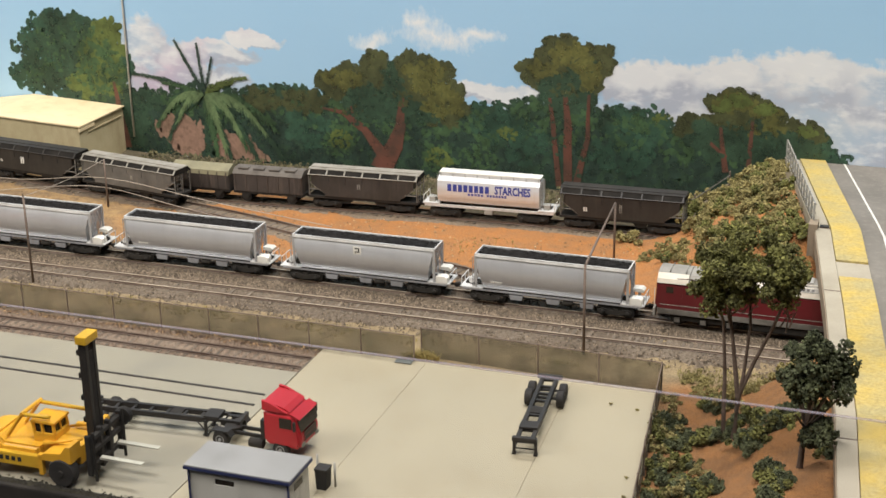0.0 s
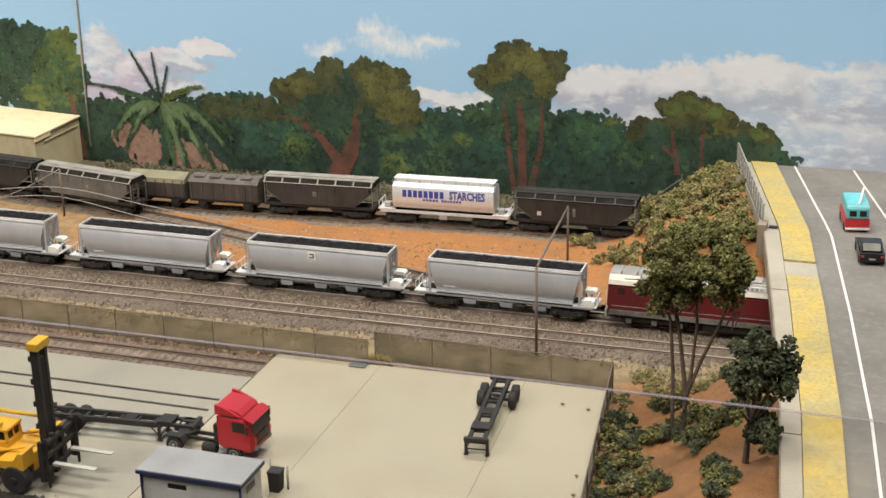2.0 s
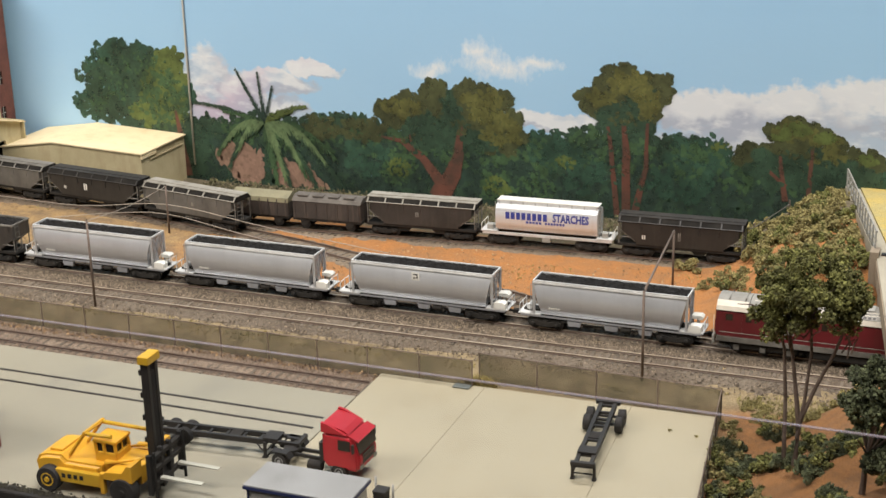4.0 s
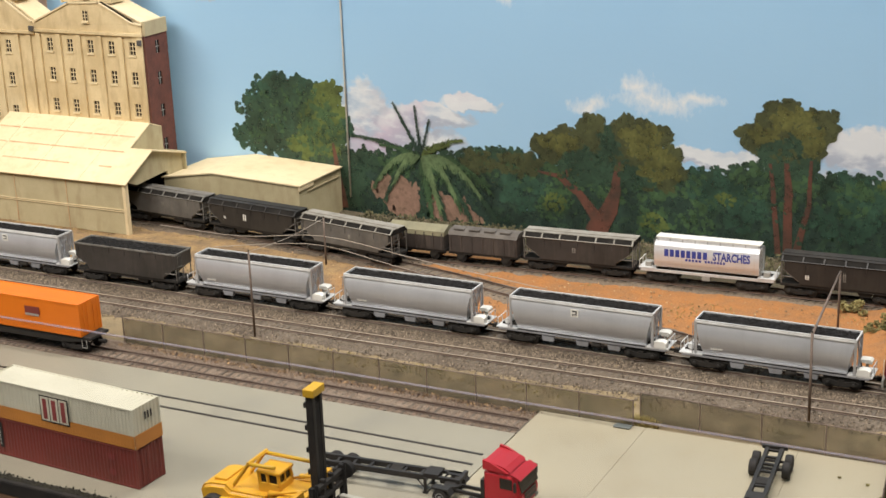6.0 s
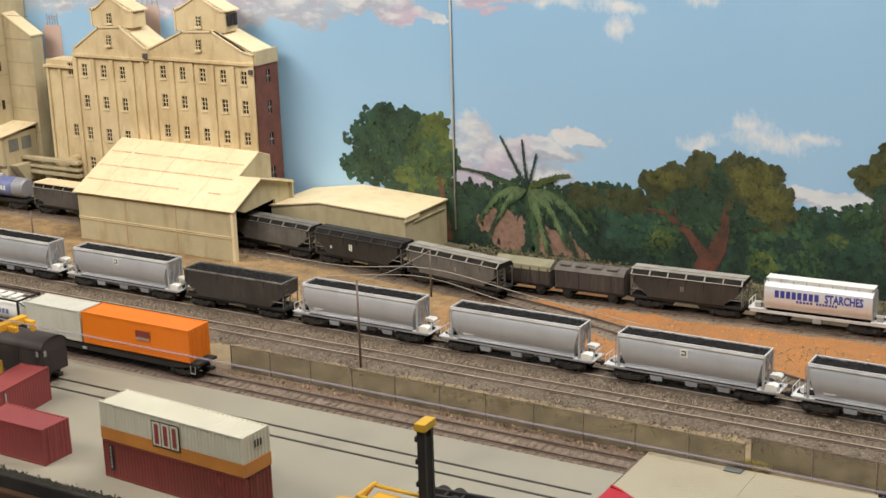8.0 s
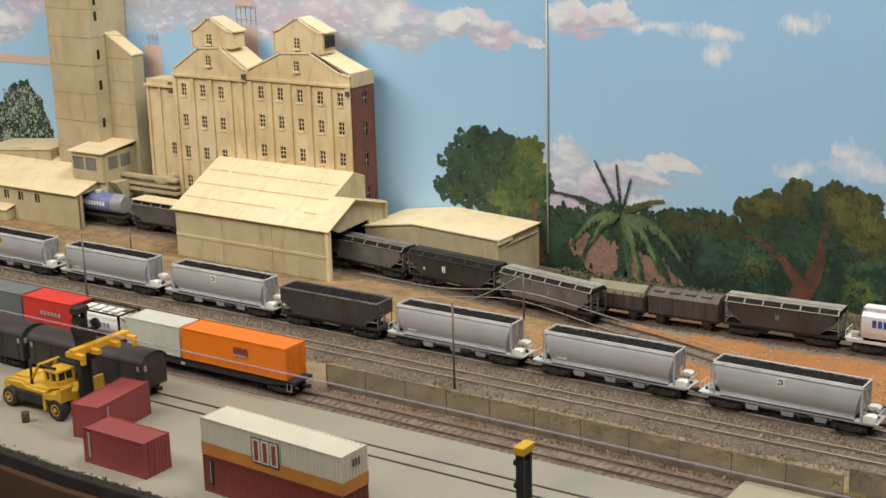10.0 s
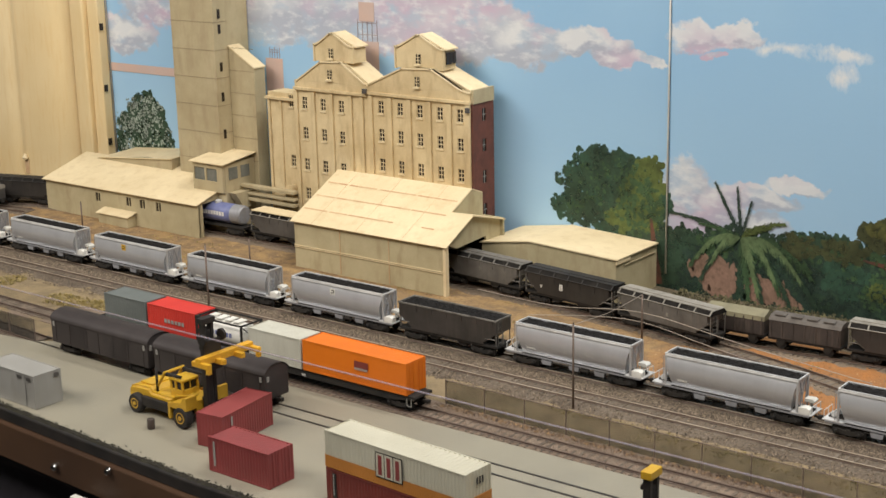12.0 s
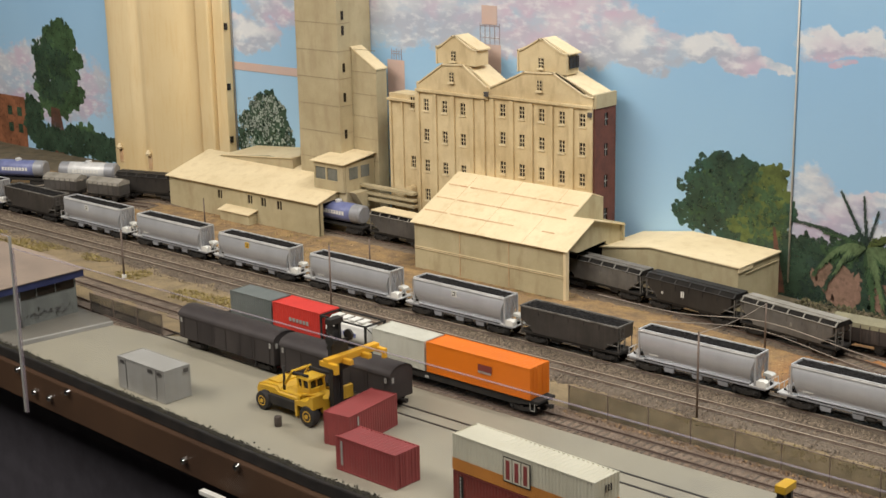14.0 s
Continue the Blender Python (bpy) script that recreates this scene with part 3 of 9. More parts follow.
def strip(line, profile, jitter=0.0, seed=1, close=False):
    """Sweeps a cross profile of (sideways, z) along the line."""
    rng = random.Random(seed)
    verts, faces, n = [], [], len(profile)
    for p, d, s in frames_along(line):
        for u, z in profile:
            j = rng.uniform(-jitter, jitter)
            q = p + s * (u + j)
            verts.append((q[0], q[1], z + rng.uniform(-jitter, jitter) * 0.5))
    m = n if close else n - 1
    for i in range(len(line) - 1):
        for k in range(m):
            a, b = i * n + k, i * n + (k + 1) % n
            faces.append((b, a, a + n, b + n))
    if close:
        faces += [tuple(range(n)), tuple((len(line) - 1) * n + k for k in reversed(range(n)))]
    me = bpy.data.meshes.new("strip")
    me.from_pydata(verts, [], faces)
    return me


def mesh_part(name, me, material, parent, label="", kind=""):
    me.name = name
    me.materials.append(material)
    ob = new(name, me)
    ob.parent = parent
    return tagged(ob, label, kind=kind)


GAUGE = 0.0165


def track(label, pts, ballast="ballast", wide=0.021, sunk=False, shiny=False, step=0.0072):
    """pts run along the centre line."""
    tr = thing("track", label, "railway track", kind="structure")
    line = curve_points(pts)
    if ballast:
        mesh_part("ballast", strip(line, ((-wide - 0.007, -0.0052), (-wide, -0.0028), (-wide * .5, -0.0021), (0, -0.0022), (wide * .5, -0.0021), (wide, -0.0028), (wide + 0.007, -0.0052)), 0.0013, 3), M[ballast], tr)
    if not sunk:
        bm = bmesh.new()
        for k, (p, d, s) in enumerate(frames_along(curve_points(pts, step))):
            m = Matrix(((d[0], s[0], 0, p[0]), (d[1], s[1], 0, p[1]), (0, 0, 1, 0), (0, 0, 0, 1)))
            box(bm, -0.0013, 0.0013, -0.0135, 0.0135, -0.0032, -0.0019, m)
        ob = part("sleepers", bm, M["sleeper"], tr)
        tagged(ob, kind="stuff")
    for side in (-1, 1):
        c = side * (GAUGE / 2 + 0.0004)
        if sunk:
            mesh_part("rail", strip(line, ((c - 0.0012, -0.001), (c - 0.0012, 0.0004), (c + 0.0012, 0.0004), (c + 0.0012, -0.001)), close=True), M["rail_black"], tr)
        else:
            r = mesh_part("rail", strip(line, ((c - 0.0008, -0.0014), (c - 0.0003, -0.0009), (c - 0.0003, 0.0), (c + 0.0003, 0.0), (c + 0.0003, -0.0009), (c + 0.0008, -0.0014)), close=True), M["rail"], tr)
            mesh_part("rail_head", strip(line, ((c - 0.0006, 0.0), (c - 0.0006, 0.0005), (c + 0.0006, 0.0005), (c + 0.0006, 0.0)), close=True), M["railtop" if shiny else "rail"], r)
    return tr


Y_MAIN, Y_TRAIN, Y_LOOP, Y_YARD = 1.0385, 1.0865, 0.9255, 0.8565
track("double main line track with grey ballast", ((-2.2, Y_MAIN), (-1.0, Y_MAIN), (0.0, Y_MAIN), (0.60, Y_MAIN + 0.006), (0.9, Y_MAIN + 0.012)), wide=0.024, shiny=True)
track("main line track under the coal train", ((-2.2, Y_TRAIN), (-1.0, Y_TRAIN), (0.0, Y_TRAIN), (0.60, Y_TRAIN + 0.004), (0.9, Y_TRAIN + 0.01)), wide=0.025, shiny=True)
track("loop track beside the yard in brown gravel", ((-2.2, 1.0), (-1.5, 0.965), (-0.9, 0.934), (-0.5, Y_LOOP), (0.258, Y_LOOP)), ballast="gravel_brown", wide=0.013)
track("yard track sunk in the concrete", ((-0.60, Y_YARD + 0.006), (-0.30, Y_YARD), (0.253, Y_YARD)), ballast="", sunk=True)
track("yard lead track", ((-2.2, 0.975), (-1.4, 0.925), (-0.9, 0.884), (-0.602, Y_YARD + 0.006)), ballast="gravel_brown", wide=0.012)
track("curved siding track beside the silo", ((-1.6, 1.118), (-1.5, 1.140), (-1.402, 1.180), (-1.32, 1.222), (-1.238, 1.264), (-1.15, 1.296), (-1.02, 1.315)), ballast="siding_bed", wide=0.016)
track("short siding track in front of the silo shed", ((-1.5, 1.118), (-1.39, 1.145), (-1.285, 1.180), (-1.229, 1.198), (-1.15, 1.217), (-1.10, 1.228)), ballast="siding_bed", wide=0.016)
track("mill siding track leading out of the shed", ((-1.5, 1.122), (-1.40, 1.155), (-1.28, 1.205), (-1.190, 1.241), (-1.086, 1.274), (-0.95, 1.290), (-0.85, 1.291), (-0.7, 1.292), (-0.50, 1.287), (-0.36, 1.277), (-0.13, 1.251), (0.05, 1.217), (0.20, 1.172), (0.36, 1.125), (0.50, 1.094), (0.62, 1.09)), ballast="siding_bed", wide=0.016)
track("back siding track along the painted trees", ((-0.20, 1.262), (0.0, 1.262), (0.21, 1.276), (0.46, 1.287), (0.52, 1.288)), ballast="siding_bed", wide=0.016)
part("gravel", fresh(lambda b: prism(b, ((-0.66, 0.907), (0.2595, 0.907), (0.2595, 0.952), (-0.66, 0.965)), "z", -0.012, -0.0026)), M["gravel_brown"],
     thing("gravel_bed", "brown gravel bed between yard and fence", "gravel", kind="structure"))

stuff("ballast_stones", scatter(42000, lambda r: (r.uniform(-1.4, 0.62), r.choice((r.uniform(1.003, 1.125), r.uniform(1.05, 1.074))), -0.0021), 0.00095, 7, 1.0), M["ballast_bits"], "loose grey ballast stones", "ballast")
stuff("gravel_stones", scatter(15000, lambda r: (r.uniform(-0.6, 0.258), r.uniform(0.908, 0.955), -0.0020), 0.0007, 8, 0.9), M["gravel_bits"], "loose brown gravel stones", "gravel")
stuff("soil_stones", scatter(3600, lambda r: (r.uniform(-1.3, 0.5), r.uniform(1.115, 1.26), -0.0032), 0.0009, 9, 0.9), M["soil_bits"], "loose brown and pale crumbs on the soil", "soil")


# ---- painted backdrop ----
def sky_material():
    """Hand-painted sky: flat blue, paler low down, with brushed clouds."""
    m, nt, bsdf, coord = begin("painted_sky")
    sep = nt.nodes.new("ShaderNodeSeparateXYZ")
    nt.links.new(coord, sep.inputs[0])
    brush = noise_node(nt, coord, 30, 6, 0.6)
    fine = noise_node(nt, coord, 110, 4, 0.65)
    stroke = noise_node(nt, coord, 62, 3, 0.55, (1, 1, 2.2))
    low = ramp(nt, sep.outputs[2], 0.26, 0.0)
    col = mix(nt, low, (0.295, 0.505, 0.725), (0.40, 0.600, 0.770))
    col = mix(nt, ramp(nt, noise_node(nt, coord, 5, 3), 0.4, 0.7), col, (0.325, 0.535, 0.740))
    clouds = ((-0.62, 0.293, 0.21, 0.058), (-0.46, 0.277, 0.12, 0.048), (-0.36, 0.265, 0.075, 0.031), (-0.265, 0.268, 0.055, 0.018), (-0.235, 0.252, 0.03, 0.012), (-0.19, 0.256, 0.03, 0.006),
              (-0.76, 0.285, 0.12, 0.055), (-0.95, 0.295, 0.12, 0.05), (-0.125, 0.284, 0.030, 0.020), (-0.078, 0.286, 0.036, 0.016), (-0.11, 0.260, 0.015, 0.006),
              (-0.143, 0.108, 0.032, 0.044), (-0.11, 0.092, 0.05, 0.036), (-0.06, 0.078, 0.055, 0.022),
              (-0.05, 0.115, 0.048, 0.015), (-0.003, 0.133, 0.032, 0.008), 
              (0.26, 0.091, 0.055, 0.013), (0.415, 0.112, 0.055, 0.024), (0.49, 0.113, 0.05, 0.026), (0.57, 0.118, 0.06, 0.034), (0.66, 0.115, 0.09, 0.038), (0.78, 0.12, 0.11, 0.045), (0.60, 0.07, 0.26, 0.05),
              (-1.6, 0.12, 0.2, 0.07), (-1.06, 0.235, 0.08, 0.03), (0.45, 0.29, 0.10, 0.02))
    wob = node(nt, "ShaderNodeTexNoise", Scale=26, Detail=4, Roughness=0.55)
    nt.links.new(coord, wob.inputs["Vector"])

    def moved(scale, shift):
        """The place, pushed about by a noise so that the clouds' rims curl, and shifted."""
        v = nt.nodes.new("ShaderNodeVectorMath")
        v.operation = "MULTIPLY_ADD"
        nt.links.new(wob.outputs["Color"], v.inputs[0])
        v.inputs[1].default_value = (scale, 0, scale)
        nt.links.new(coord, v.inputs[2])
        w = nt.nodes.new("ShaderNodeVectorMath")
        nt.links.new(v.outputs[0], w.inputs[0])
        w.inputs[1].default_value = (shift[0] - scale / 2, 0, shift[1] - scale / 2)
        return w.outputs[0]

    def cover(where, shapes=clouds):
        total = None
        for cx, cz, rx, rz in shapes:
            mp = nt.nodes.new("ShaderNodeMapping")
            mp.inputs["Location"].default_value = (-cx / rx, 0, -cz / rz)
            mp.inputs["Scale"].default_value = (1 / rx, 0, 1 / rz)
            nt.links.new(where, mp.inputs["Vector"])
            ln = nt.nodes.new("ShaderNodeVectorMath")
            ln.operation = "LENGTH"
            nt.links.new(mp.outputs[0], ln.inputs[0])
            if total is None:
                total = ln.outputs["Value"]
            else:
                mx = nt.nodes.new("ShaderNodeMath")
                mx.operation = "SMOOTH_MIN"
                mx.inputs[2].default_value = 0.25
                nt.links.new(total, mx.inputs[0]), nt.links.new(ln.outputs["Value"], mx.inputs[1])
                total = mx.outputs[0]
        return total

    def weigh(a, ka, b):
        n = nt.nodes.new("ShaderNodeMath")
        n.operation = "MULTIPLY_ADD"
        n.inputs[1].default_value = ka
        nt.links.new(a, n.inputs[0]), nt.links.new(b, n.inputs[2])
        return n.outputs[0]
    here = cover(moved(0.045, (0, 0)))
    field = weigh(fine, 0.25, weigh(stroke, 0.35, weigh(brush, 0.7, here)))
    body = ramp(nt, field, 1.70, 1.52)
    crown = ramp(nt, weigh(here, -1.0, cover(moved(0.045, (-0.006, 0.012)))), -0.06, 0.34)
    white = mix(nt, crown, (0.42, 0.455, 0.54), (0.69, 0.71, 0.735))
    mauve = nt.nodes.new("ShaderNodeMath")
    mauve.operation = "MULTIPLY"
    nt.links.new(ramp(nt, noise_node(nt, coord, 10, 3, 0.5, (1, 1, 1.4)), 0.45, 0.66), mauve.inputs[0])
    nt.links.new(ramp(nt, sep.outputs[0], 0.06, -0.10), mauve.inputs[1])
    white = mix(nt, mauve.outputs[0], white, (0.56, 0.44, 0.56))
    white = mix(nt, ramp(nt, noise_node(nt, coord, 17, 4, 0.6, (1, 1, 1.8)), 0.50, 0.64), white, (0.42, 0.51, 0.62))
    white = mix(nt, ramp(nt, stroke, 0.50, 0.85), white, (0.76, 0.77, 0.78))
    col = mix(nt, body, col, white)
    # thin wisps brushed on with a nearly dry brush
    veil = cover(moved(0.03, (0, 0)), ((0.198, 0.146, 0.050, 0.014), (0.182, 0.160, 0.026, 0.013), (0.238, 0.149, 0.035, 0.007), (0.128, 0.140, 0.024, 0.007), (-0.03, 0.274, 0.045, 0.008), (0.04, 0.249, 0.016, 0.014), (0.04, 0.270, 0.03, 0.008), (0.13, 0.288, 0.028, 0.012)))
    dry = weigh(noise_node(nt, coord, 55, 5, 0.7, (1.6, 1, 1.0)), 2.2, veil)
    col = mix(nt, ramp(nt, dry, 2.12, 1.20), col, (0.72, 0.75, 0.775))
    nt.links.new(col, bsdf.inputs["Base Color"])
    bsdf.inputs["Roughness"].default_value = 0.55
    b = node(nt, "ShaderNodeBump", Strength=0.25, Distance=0.0006)
    nt.links.new(stroke, b.inputs["Height"])
    nt.links.new(b.outputs["Normal"], bsdf.inputs["Normal"])
    return m


YB = 1.392
backdrop = thing("painted_backdrop", "hand-painted backdrop board of blue sky, clouds and trees", "backdrop", kind="structure")
part("board", bbox(-2.3, -0.1612, YB, YB + 0.008, -0.02, 0.55, 0), sky_material(), backdrop)
part("board", bbox(-0.1588, 1.15, YB, YB + 0.008, -0.02, 0.55, 0), bpy.data.materials["painted_sky"], backdrop)
part("joint_strip", fresh(lambda b: rod(b, (-0.160, YB - 0.0015, 0.014), (-0.160, YB - 0.0015, 0.55), 0.0011)), M["white"], backdrop, "grey strip over the board joint")
part("joint_strip", fresh(lambda b: rod(b, (-1.093, YB - 0.0015, 0.0), (-1.093, YB - 0.0015, 0.55), 0.0012)), M["box_grey"], backdrop, "grey strip over the board joint")


def dry_brush(m, low):
    """Thin scumbled paint: the bristles leave what lies beneath showing through."""
    nt = m.node_tree
    coord = nt.nodes.new("ShaderNodeTexCoord").outputs["Object"]
    cover = node(nt, "ShaderNodeMapRange")
    cover.inputs["To Min"].default_value, cover.inputs["To Max"].default_value = low, 0.92
    nt.links.new(ramp(nt, noise_node(nt, coord, 170, 3), 0.32, 0.50), cover.inputs["Value"])
    clear = nt.nodes.new("ShaderNodeBsdfTransparent")
    sh = nt.nodes.new("ShaderNodeMixShader")
    nt.links.new(cover.outputs["Result"], sh.inputs[0])
    nt.links.new(clear.outputs[0], sh.inputs[1])
    nt.links.new(nt.nodes["Principled BSDF"].outputs[0], sh.inputs[2])
    nt.links.new(sh.outputs[0], nt.nodes["Material Output"].inputs["Surface"])
    return m


def paint(name, base, island=0.35, second=None, low=0.64):
    return dry_brush(mat(name, base, second or tuple(v * 0.52 for v in base), 0.6, s1=42, s2=300, fine=0.16, bump=0.15, depth=0.0003, island=island * 0.45), low)


P_DARK = paint("paint_deep_green", (0.044, 0.086, 0.050), 0.4)
P_SHADE = paint("paint_shade_green", (0.034, 0.065, 0.046), 0.4)
P_MID = paint("paint_green", (0.07, 0.133, 0.058), 0.45)
P_BLUE = paint("paint_blue_green", (0.044, 0.100, 0.062), 0.4)
P_OLIVE = paint("paint_olive", (0.145, 0.146, 0.044), 0.4)
P_LIGHT = paint("paint_leaf_green", (0.141, 0.183, 0.051), 0.35)
P_BROWN = paint("paint_dull_olive", (0.088, 0.098, 0.040), 0.4)
P_RUST = paint("paint_rust", (0.165, 0.064, 0.043), 0.3, (0.075, 0.045, 0.032), low=0.66)
P_EARTH = paint("paint_pink_earth", (0.34, 0.205, 0.15), 0.3, (0.25, 0.16, 0.11), low=0.66)
P_SALMON = mat("paint_salmon", (0.60, 0.42, 0.345), (0.55, 0.43, 0.39), 0.6, s1=18, s2=300, fine=0.06, bump=0.1)
P_LATTICE = mat("paint_grey_rose", (0.40, 0.33, 0.34), None, 0.6, s1=40, fine=0.05, bump=0)
P_BRICK = paint("paint_brick", (0.384, 0.154, 0.077), 0.1)
P_BLOSSOM = paint("paint_blossom", (0.42, 0.47, 0.41), 0.4)
P_FROND = paint("paint_frond_green", (0.175, 0.255, 0.115), 0.3, low=0.66)


def lobes(shapes, seed, n=7, k=0.34):
    """The ellipses with small clumps set round their rims, so that the outline is leafy."""
    rng = random.Random(seed)
    out = list(shapes)
    for cx, cz, rx, rz in shapes:
        for i in range(n):
            a = 6.283 * (i + rng.random()) / n
            q = k * rng.uniform(0.6, 1.25)
            r = min(rx, rz) * q
            out.append((cx + rx * 0.93 * math.cos(a), cz + rz * 0.93 * math.sin(a), r * 1.25, r))
    return out


def dabs(name, shapes, count, size, material, parent, layer, seed, aspect=1.6, tilt=None, label=""):
    """Flat brush dabs inside ellipses (x, z, rx, rz); edges uneven, each dab its own little patch."""
    rng = random.Random(seed)
    verts, faces = [], []
    areas = [s[2] * s[3] for s in shapes]
    for _ in range(count):
        cx, cz, rx, rz = rng.choices(shapes, areas)[0]
        a, r = rng.uniform(0, 6.283), math.sqrt(rng.random())
        wob = 0.86 + 0.2 * noise.noise(Vector((cx * 40 + 2.2 * math.cos(a), cz * 40 + 2.2 * math.sin(a), seed)))
        x, z = cx + rx * r * wob * math.cos(a), cz + rz * r * wob * math.sin(a)
        s = size * rng.uniform(0.5, 1.3)
        th = rng.uniform(0, 3.14) if tilt is None else rng.gauss(tilt, 0.5)
        y = YB - 0.0001 - 0.00012 * layer - rng.uniform(0, 0.00011)
        k, n = len(verts), 6
        for j in range(n):
            b = 6.283 * j / n
            u, w = aspect * s * math.cos(b) * rng.uniform(0.7, 1.15), s * math.sin(b) * rng.uniform(0.7, 1.15)
            verts.append((x + u * math.cos(th) - w * math.sin(th), y, max(-0.004, z + u * math.sin(th) + w * math.cos(th))))
        faces.append(tuple(range(k + n - 1, k - 1, -1)))
    me = bpy.data.meshes.new(name)
    me.from_pydata(verts, [], faces)
    return mesh_part(name, me, material, parent, label, "stuff")


def stroke_limbs(name, lines, material, layer):
    """Painted trunks: flat tapering ribbons of brush paint."""
    bm = bmesh.new()
    y = YB - 0.0001 - 0.00012 * layer
    for (x0, z0, w0), (x1, z1, w1) in lines:
        d = Vector((x1 - x0, 0, z1 - z0)).normalized()
        s = Vector((-d.z, 0, d.x))
        n = 5
        y -= 0.00004
        prev = None
        for i in range(n + 1):
            t = i / n
            c = Vector((x0 + (x1 - x0) * t, y, z0 + (z1 - z0) * t)) + s * math.sin(t * 4 + x0 * 50) * w0 * 0.05
            w = (w0 + (w1 - w0) * t) / 2
            cur = (bm.verts.new(c + s * w), bm.verts.new(c - s * w))
            if prev:
                bm.faces.new((prev[0], prev[1], cur[1], cur[0]))
            prev = cur
    return part(name, bm, material, backdrop)


# hedge of dark trees
def hedge_top(x):
    return 0.079 + 0.004 * math.sin(x * 21 + 1.0) + 0.003 * math.sin(x * 67) + 0.006 * smooth((x - 0.22) / 0.1) * smooth((0.45 - x) / 0.1) - 0.03 * smooth((x - 0.56) / 0.05) - 0.006 * smooth((-0.05 - x) / 0.08)


hedge = [(x, hedge_top(x) / 2 - 0.004, 0.022, hedge_top(x) / 2 + 0.002) for x in np.arange(-0.14, 0.60, 0.012)]
dabs("painted_hedge", [(x, 0.004, 0.03, 0.010) for x in np.arange(-0.15, 0.62, 0.02)], 1300, 0.0048, P_SHADE, backdrop, 1, 19)
crest = lobes([(x, hedge_top(x) - 0.010, 0.016, 0.011) for x in np.arange(-0.146, 0.575, 0.024)], 3)
dabs("painted_hedge", hedge, 7500, 0.0046, P_DARK, backdrop, 1, 21)
dabs("painted_hedge", crest, 2400, 0.0026, P_DARK, backdrop, 1, 20)
dabs("painted_hedge", [(x, z * 0.9, 0.024, h * 0.8) for x, z, r, h in hedge], 1300, 0.0034, P_SHADE, backdrop, 2, 22)
dabs("painted_hedge", lobes([(x, hedge_top(x) * 0.72, 0.020, hedge_top(x) * 0.22) for x in np.arange(-0.10, 0.60, 0.05)], 5), 800, 0.0026, P_MID, backdrop, 3, 26)
dabs("painted_hedge", lobes(((0.055, 0.04, 0.028, 0.022), (0.26, 0.062, 0.03, 0.020), (0.29, 0.045, 0.025, 0.022), (0.41, 0.068, 0.035, 0.020), (0.39, 0.04, 0.03, 0.02), (0.585, 0.052, 0.024, 0.014)), 7), 900, 0.0026, P_BLUE, backdrop, 3, 23)
dabs("painted_hedge", lobes(((0.045, 0.070, 0.03, 0.012), (0.0, 0.068, 0.02, 0.012)), 8), 260, 0.0024, P_BROWN, backdrop, 4, 24)
dabs("painted_bush", lobes(((0.09, 0.028, 0.022, 0.016), (0.20, 0.020, 0.020, 0.016), (0.245, 0.024, 0.02, 0.012), (0.41, 0.072, 0.022, 0.008)), 9), 260, 0.0020, P_MID, backdrop, 4, 27)
dabs("painted_bush", ((0.09, 0.030, 0.016, 0.012), (0.20, 0.020, 0.018, 0.012), (0.275, 0.052, 0.012, 0.008), (0.43, 0.080, 0.014, 0.004)), 120, 0.0018, P_LIGHT, backdrop, 5, 25)
# broad tree by the joint
dabs("painted_tree", lobes(((-0.245, 0.112, 0.048, 0.034), (-0.285, 0.074, 0.032, 0.015), (-0.215, 0.075, 0.05, 0.045), (-0.222, 0.135, 0.026, 0.014)), 11), 2600, 0.0030, P_BLUE, backdrop, 1, 31)
dabs("painted_tree", lobes(((-0.25, 0.10, 0.045, 0.04), (-0.22, 0.128, 0.03, 0.016), (-0.28, 0.074, 0.03, 0.012)), 12), 900, 0.0026, P_DARK, backdrop, 2, 32)
dabs("painted_tree", lobes(((-0.190, 0.105, 0.022, 0.034), (-0.20, 0.078, 0.034, 0.026), (-0.178, 0.132, 0.010, 0.012)), 13), 1500, 0.0026, P_LIGHT, backdrop, 3, 33)
dabs("painted_tree", ((-0.19, 0.085, 0.03, 0.04), (-0.21, 0.10, 0.016, 0.02)), 150, 0.0024, P_MID, backdrop, 4, 34)
dabs("painted_tree", ((-0.235, 0.105, 0.05, 0.04), (-0.27, 0.08, 0.03, 0.012)), 90, 0.0020, P_MID, backdrop, 5, 36)
dabs("painted_tree", ((-0.205, 0.10, 0.03, 0.045),), 50, 0.0021, P_MID, backdrop, 5, 37)
dabs("painted_tree", ((-0.195, 0.04, 0.035, 0.02), (-0.160, 0.035, 0.022, 0.04)), 620, 0.0030, P_DARK, backdrop, 4, 35)
stroke_limbs("painted_trunk", (((-0.172, 0.0, 0.014), (-0.176, 0.04, 0.009)), ((-0.176, 0.04, 0.008), (-0.180, 0.075, 0.003))), P_RUST, 5)
# tree with forked rust trunk
dabs("painted_tree", lobes(((0.095, 0.093, 0.028, 0.016), (0.135, 0.108, 0.018, 0.016), (0.180, 0.100, 0.030, 0.024), (0.203, 0.080, 0.028, 0.022), (0.14, 0.082, 0.045, 0.02), (0.165, 0.085, 0.03, 0.02)), 14, 8, 0.4), 3000, 0.0030, P_BROWN, backdrop, 4, 41)
dabs("painted_tree", lobes(((0.125, 0.076, 0.03, 0.016), (0.15, 0.095, 0.012, 0.02), (0.185, 0.068, 0.02, 0.010)), 15), 520, 0.0024, P_DARK, backdrop, 5, 43)
dabs("painted_tree", lobes(((0.095, 0.096, 0.022, 0.010), (0.185, 0.104, 0.022, 0.016), (0.205, 0.080, 0.022, 0.016)), 16), 520, 0.0022, P_OLIVE, backdrop, 6, 42)
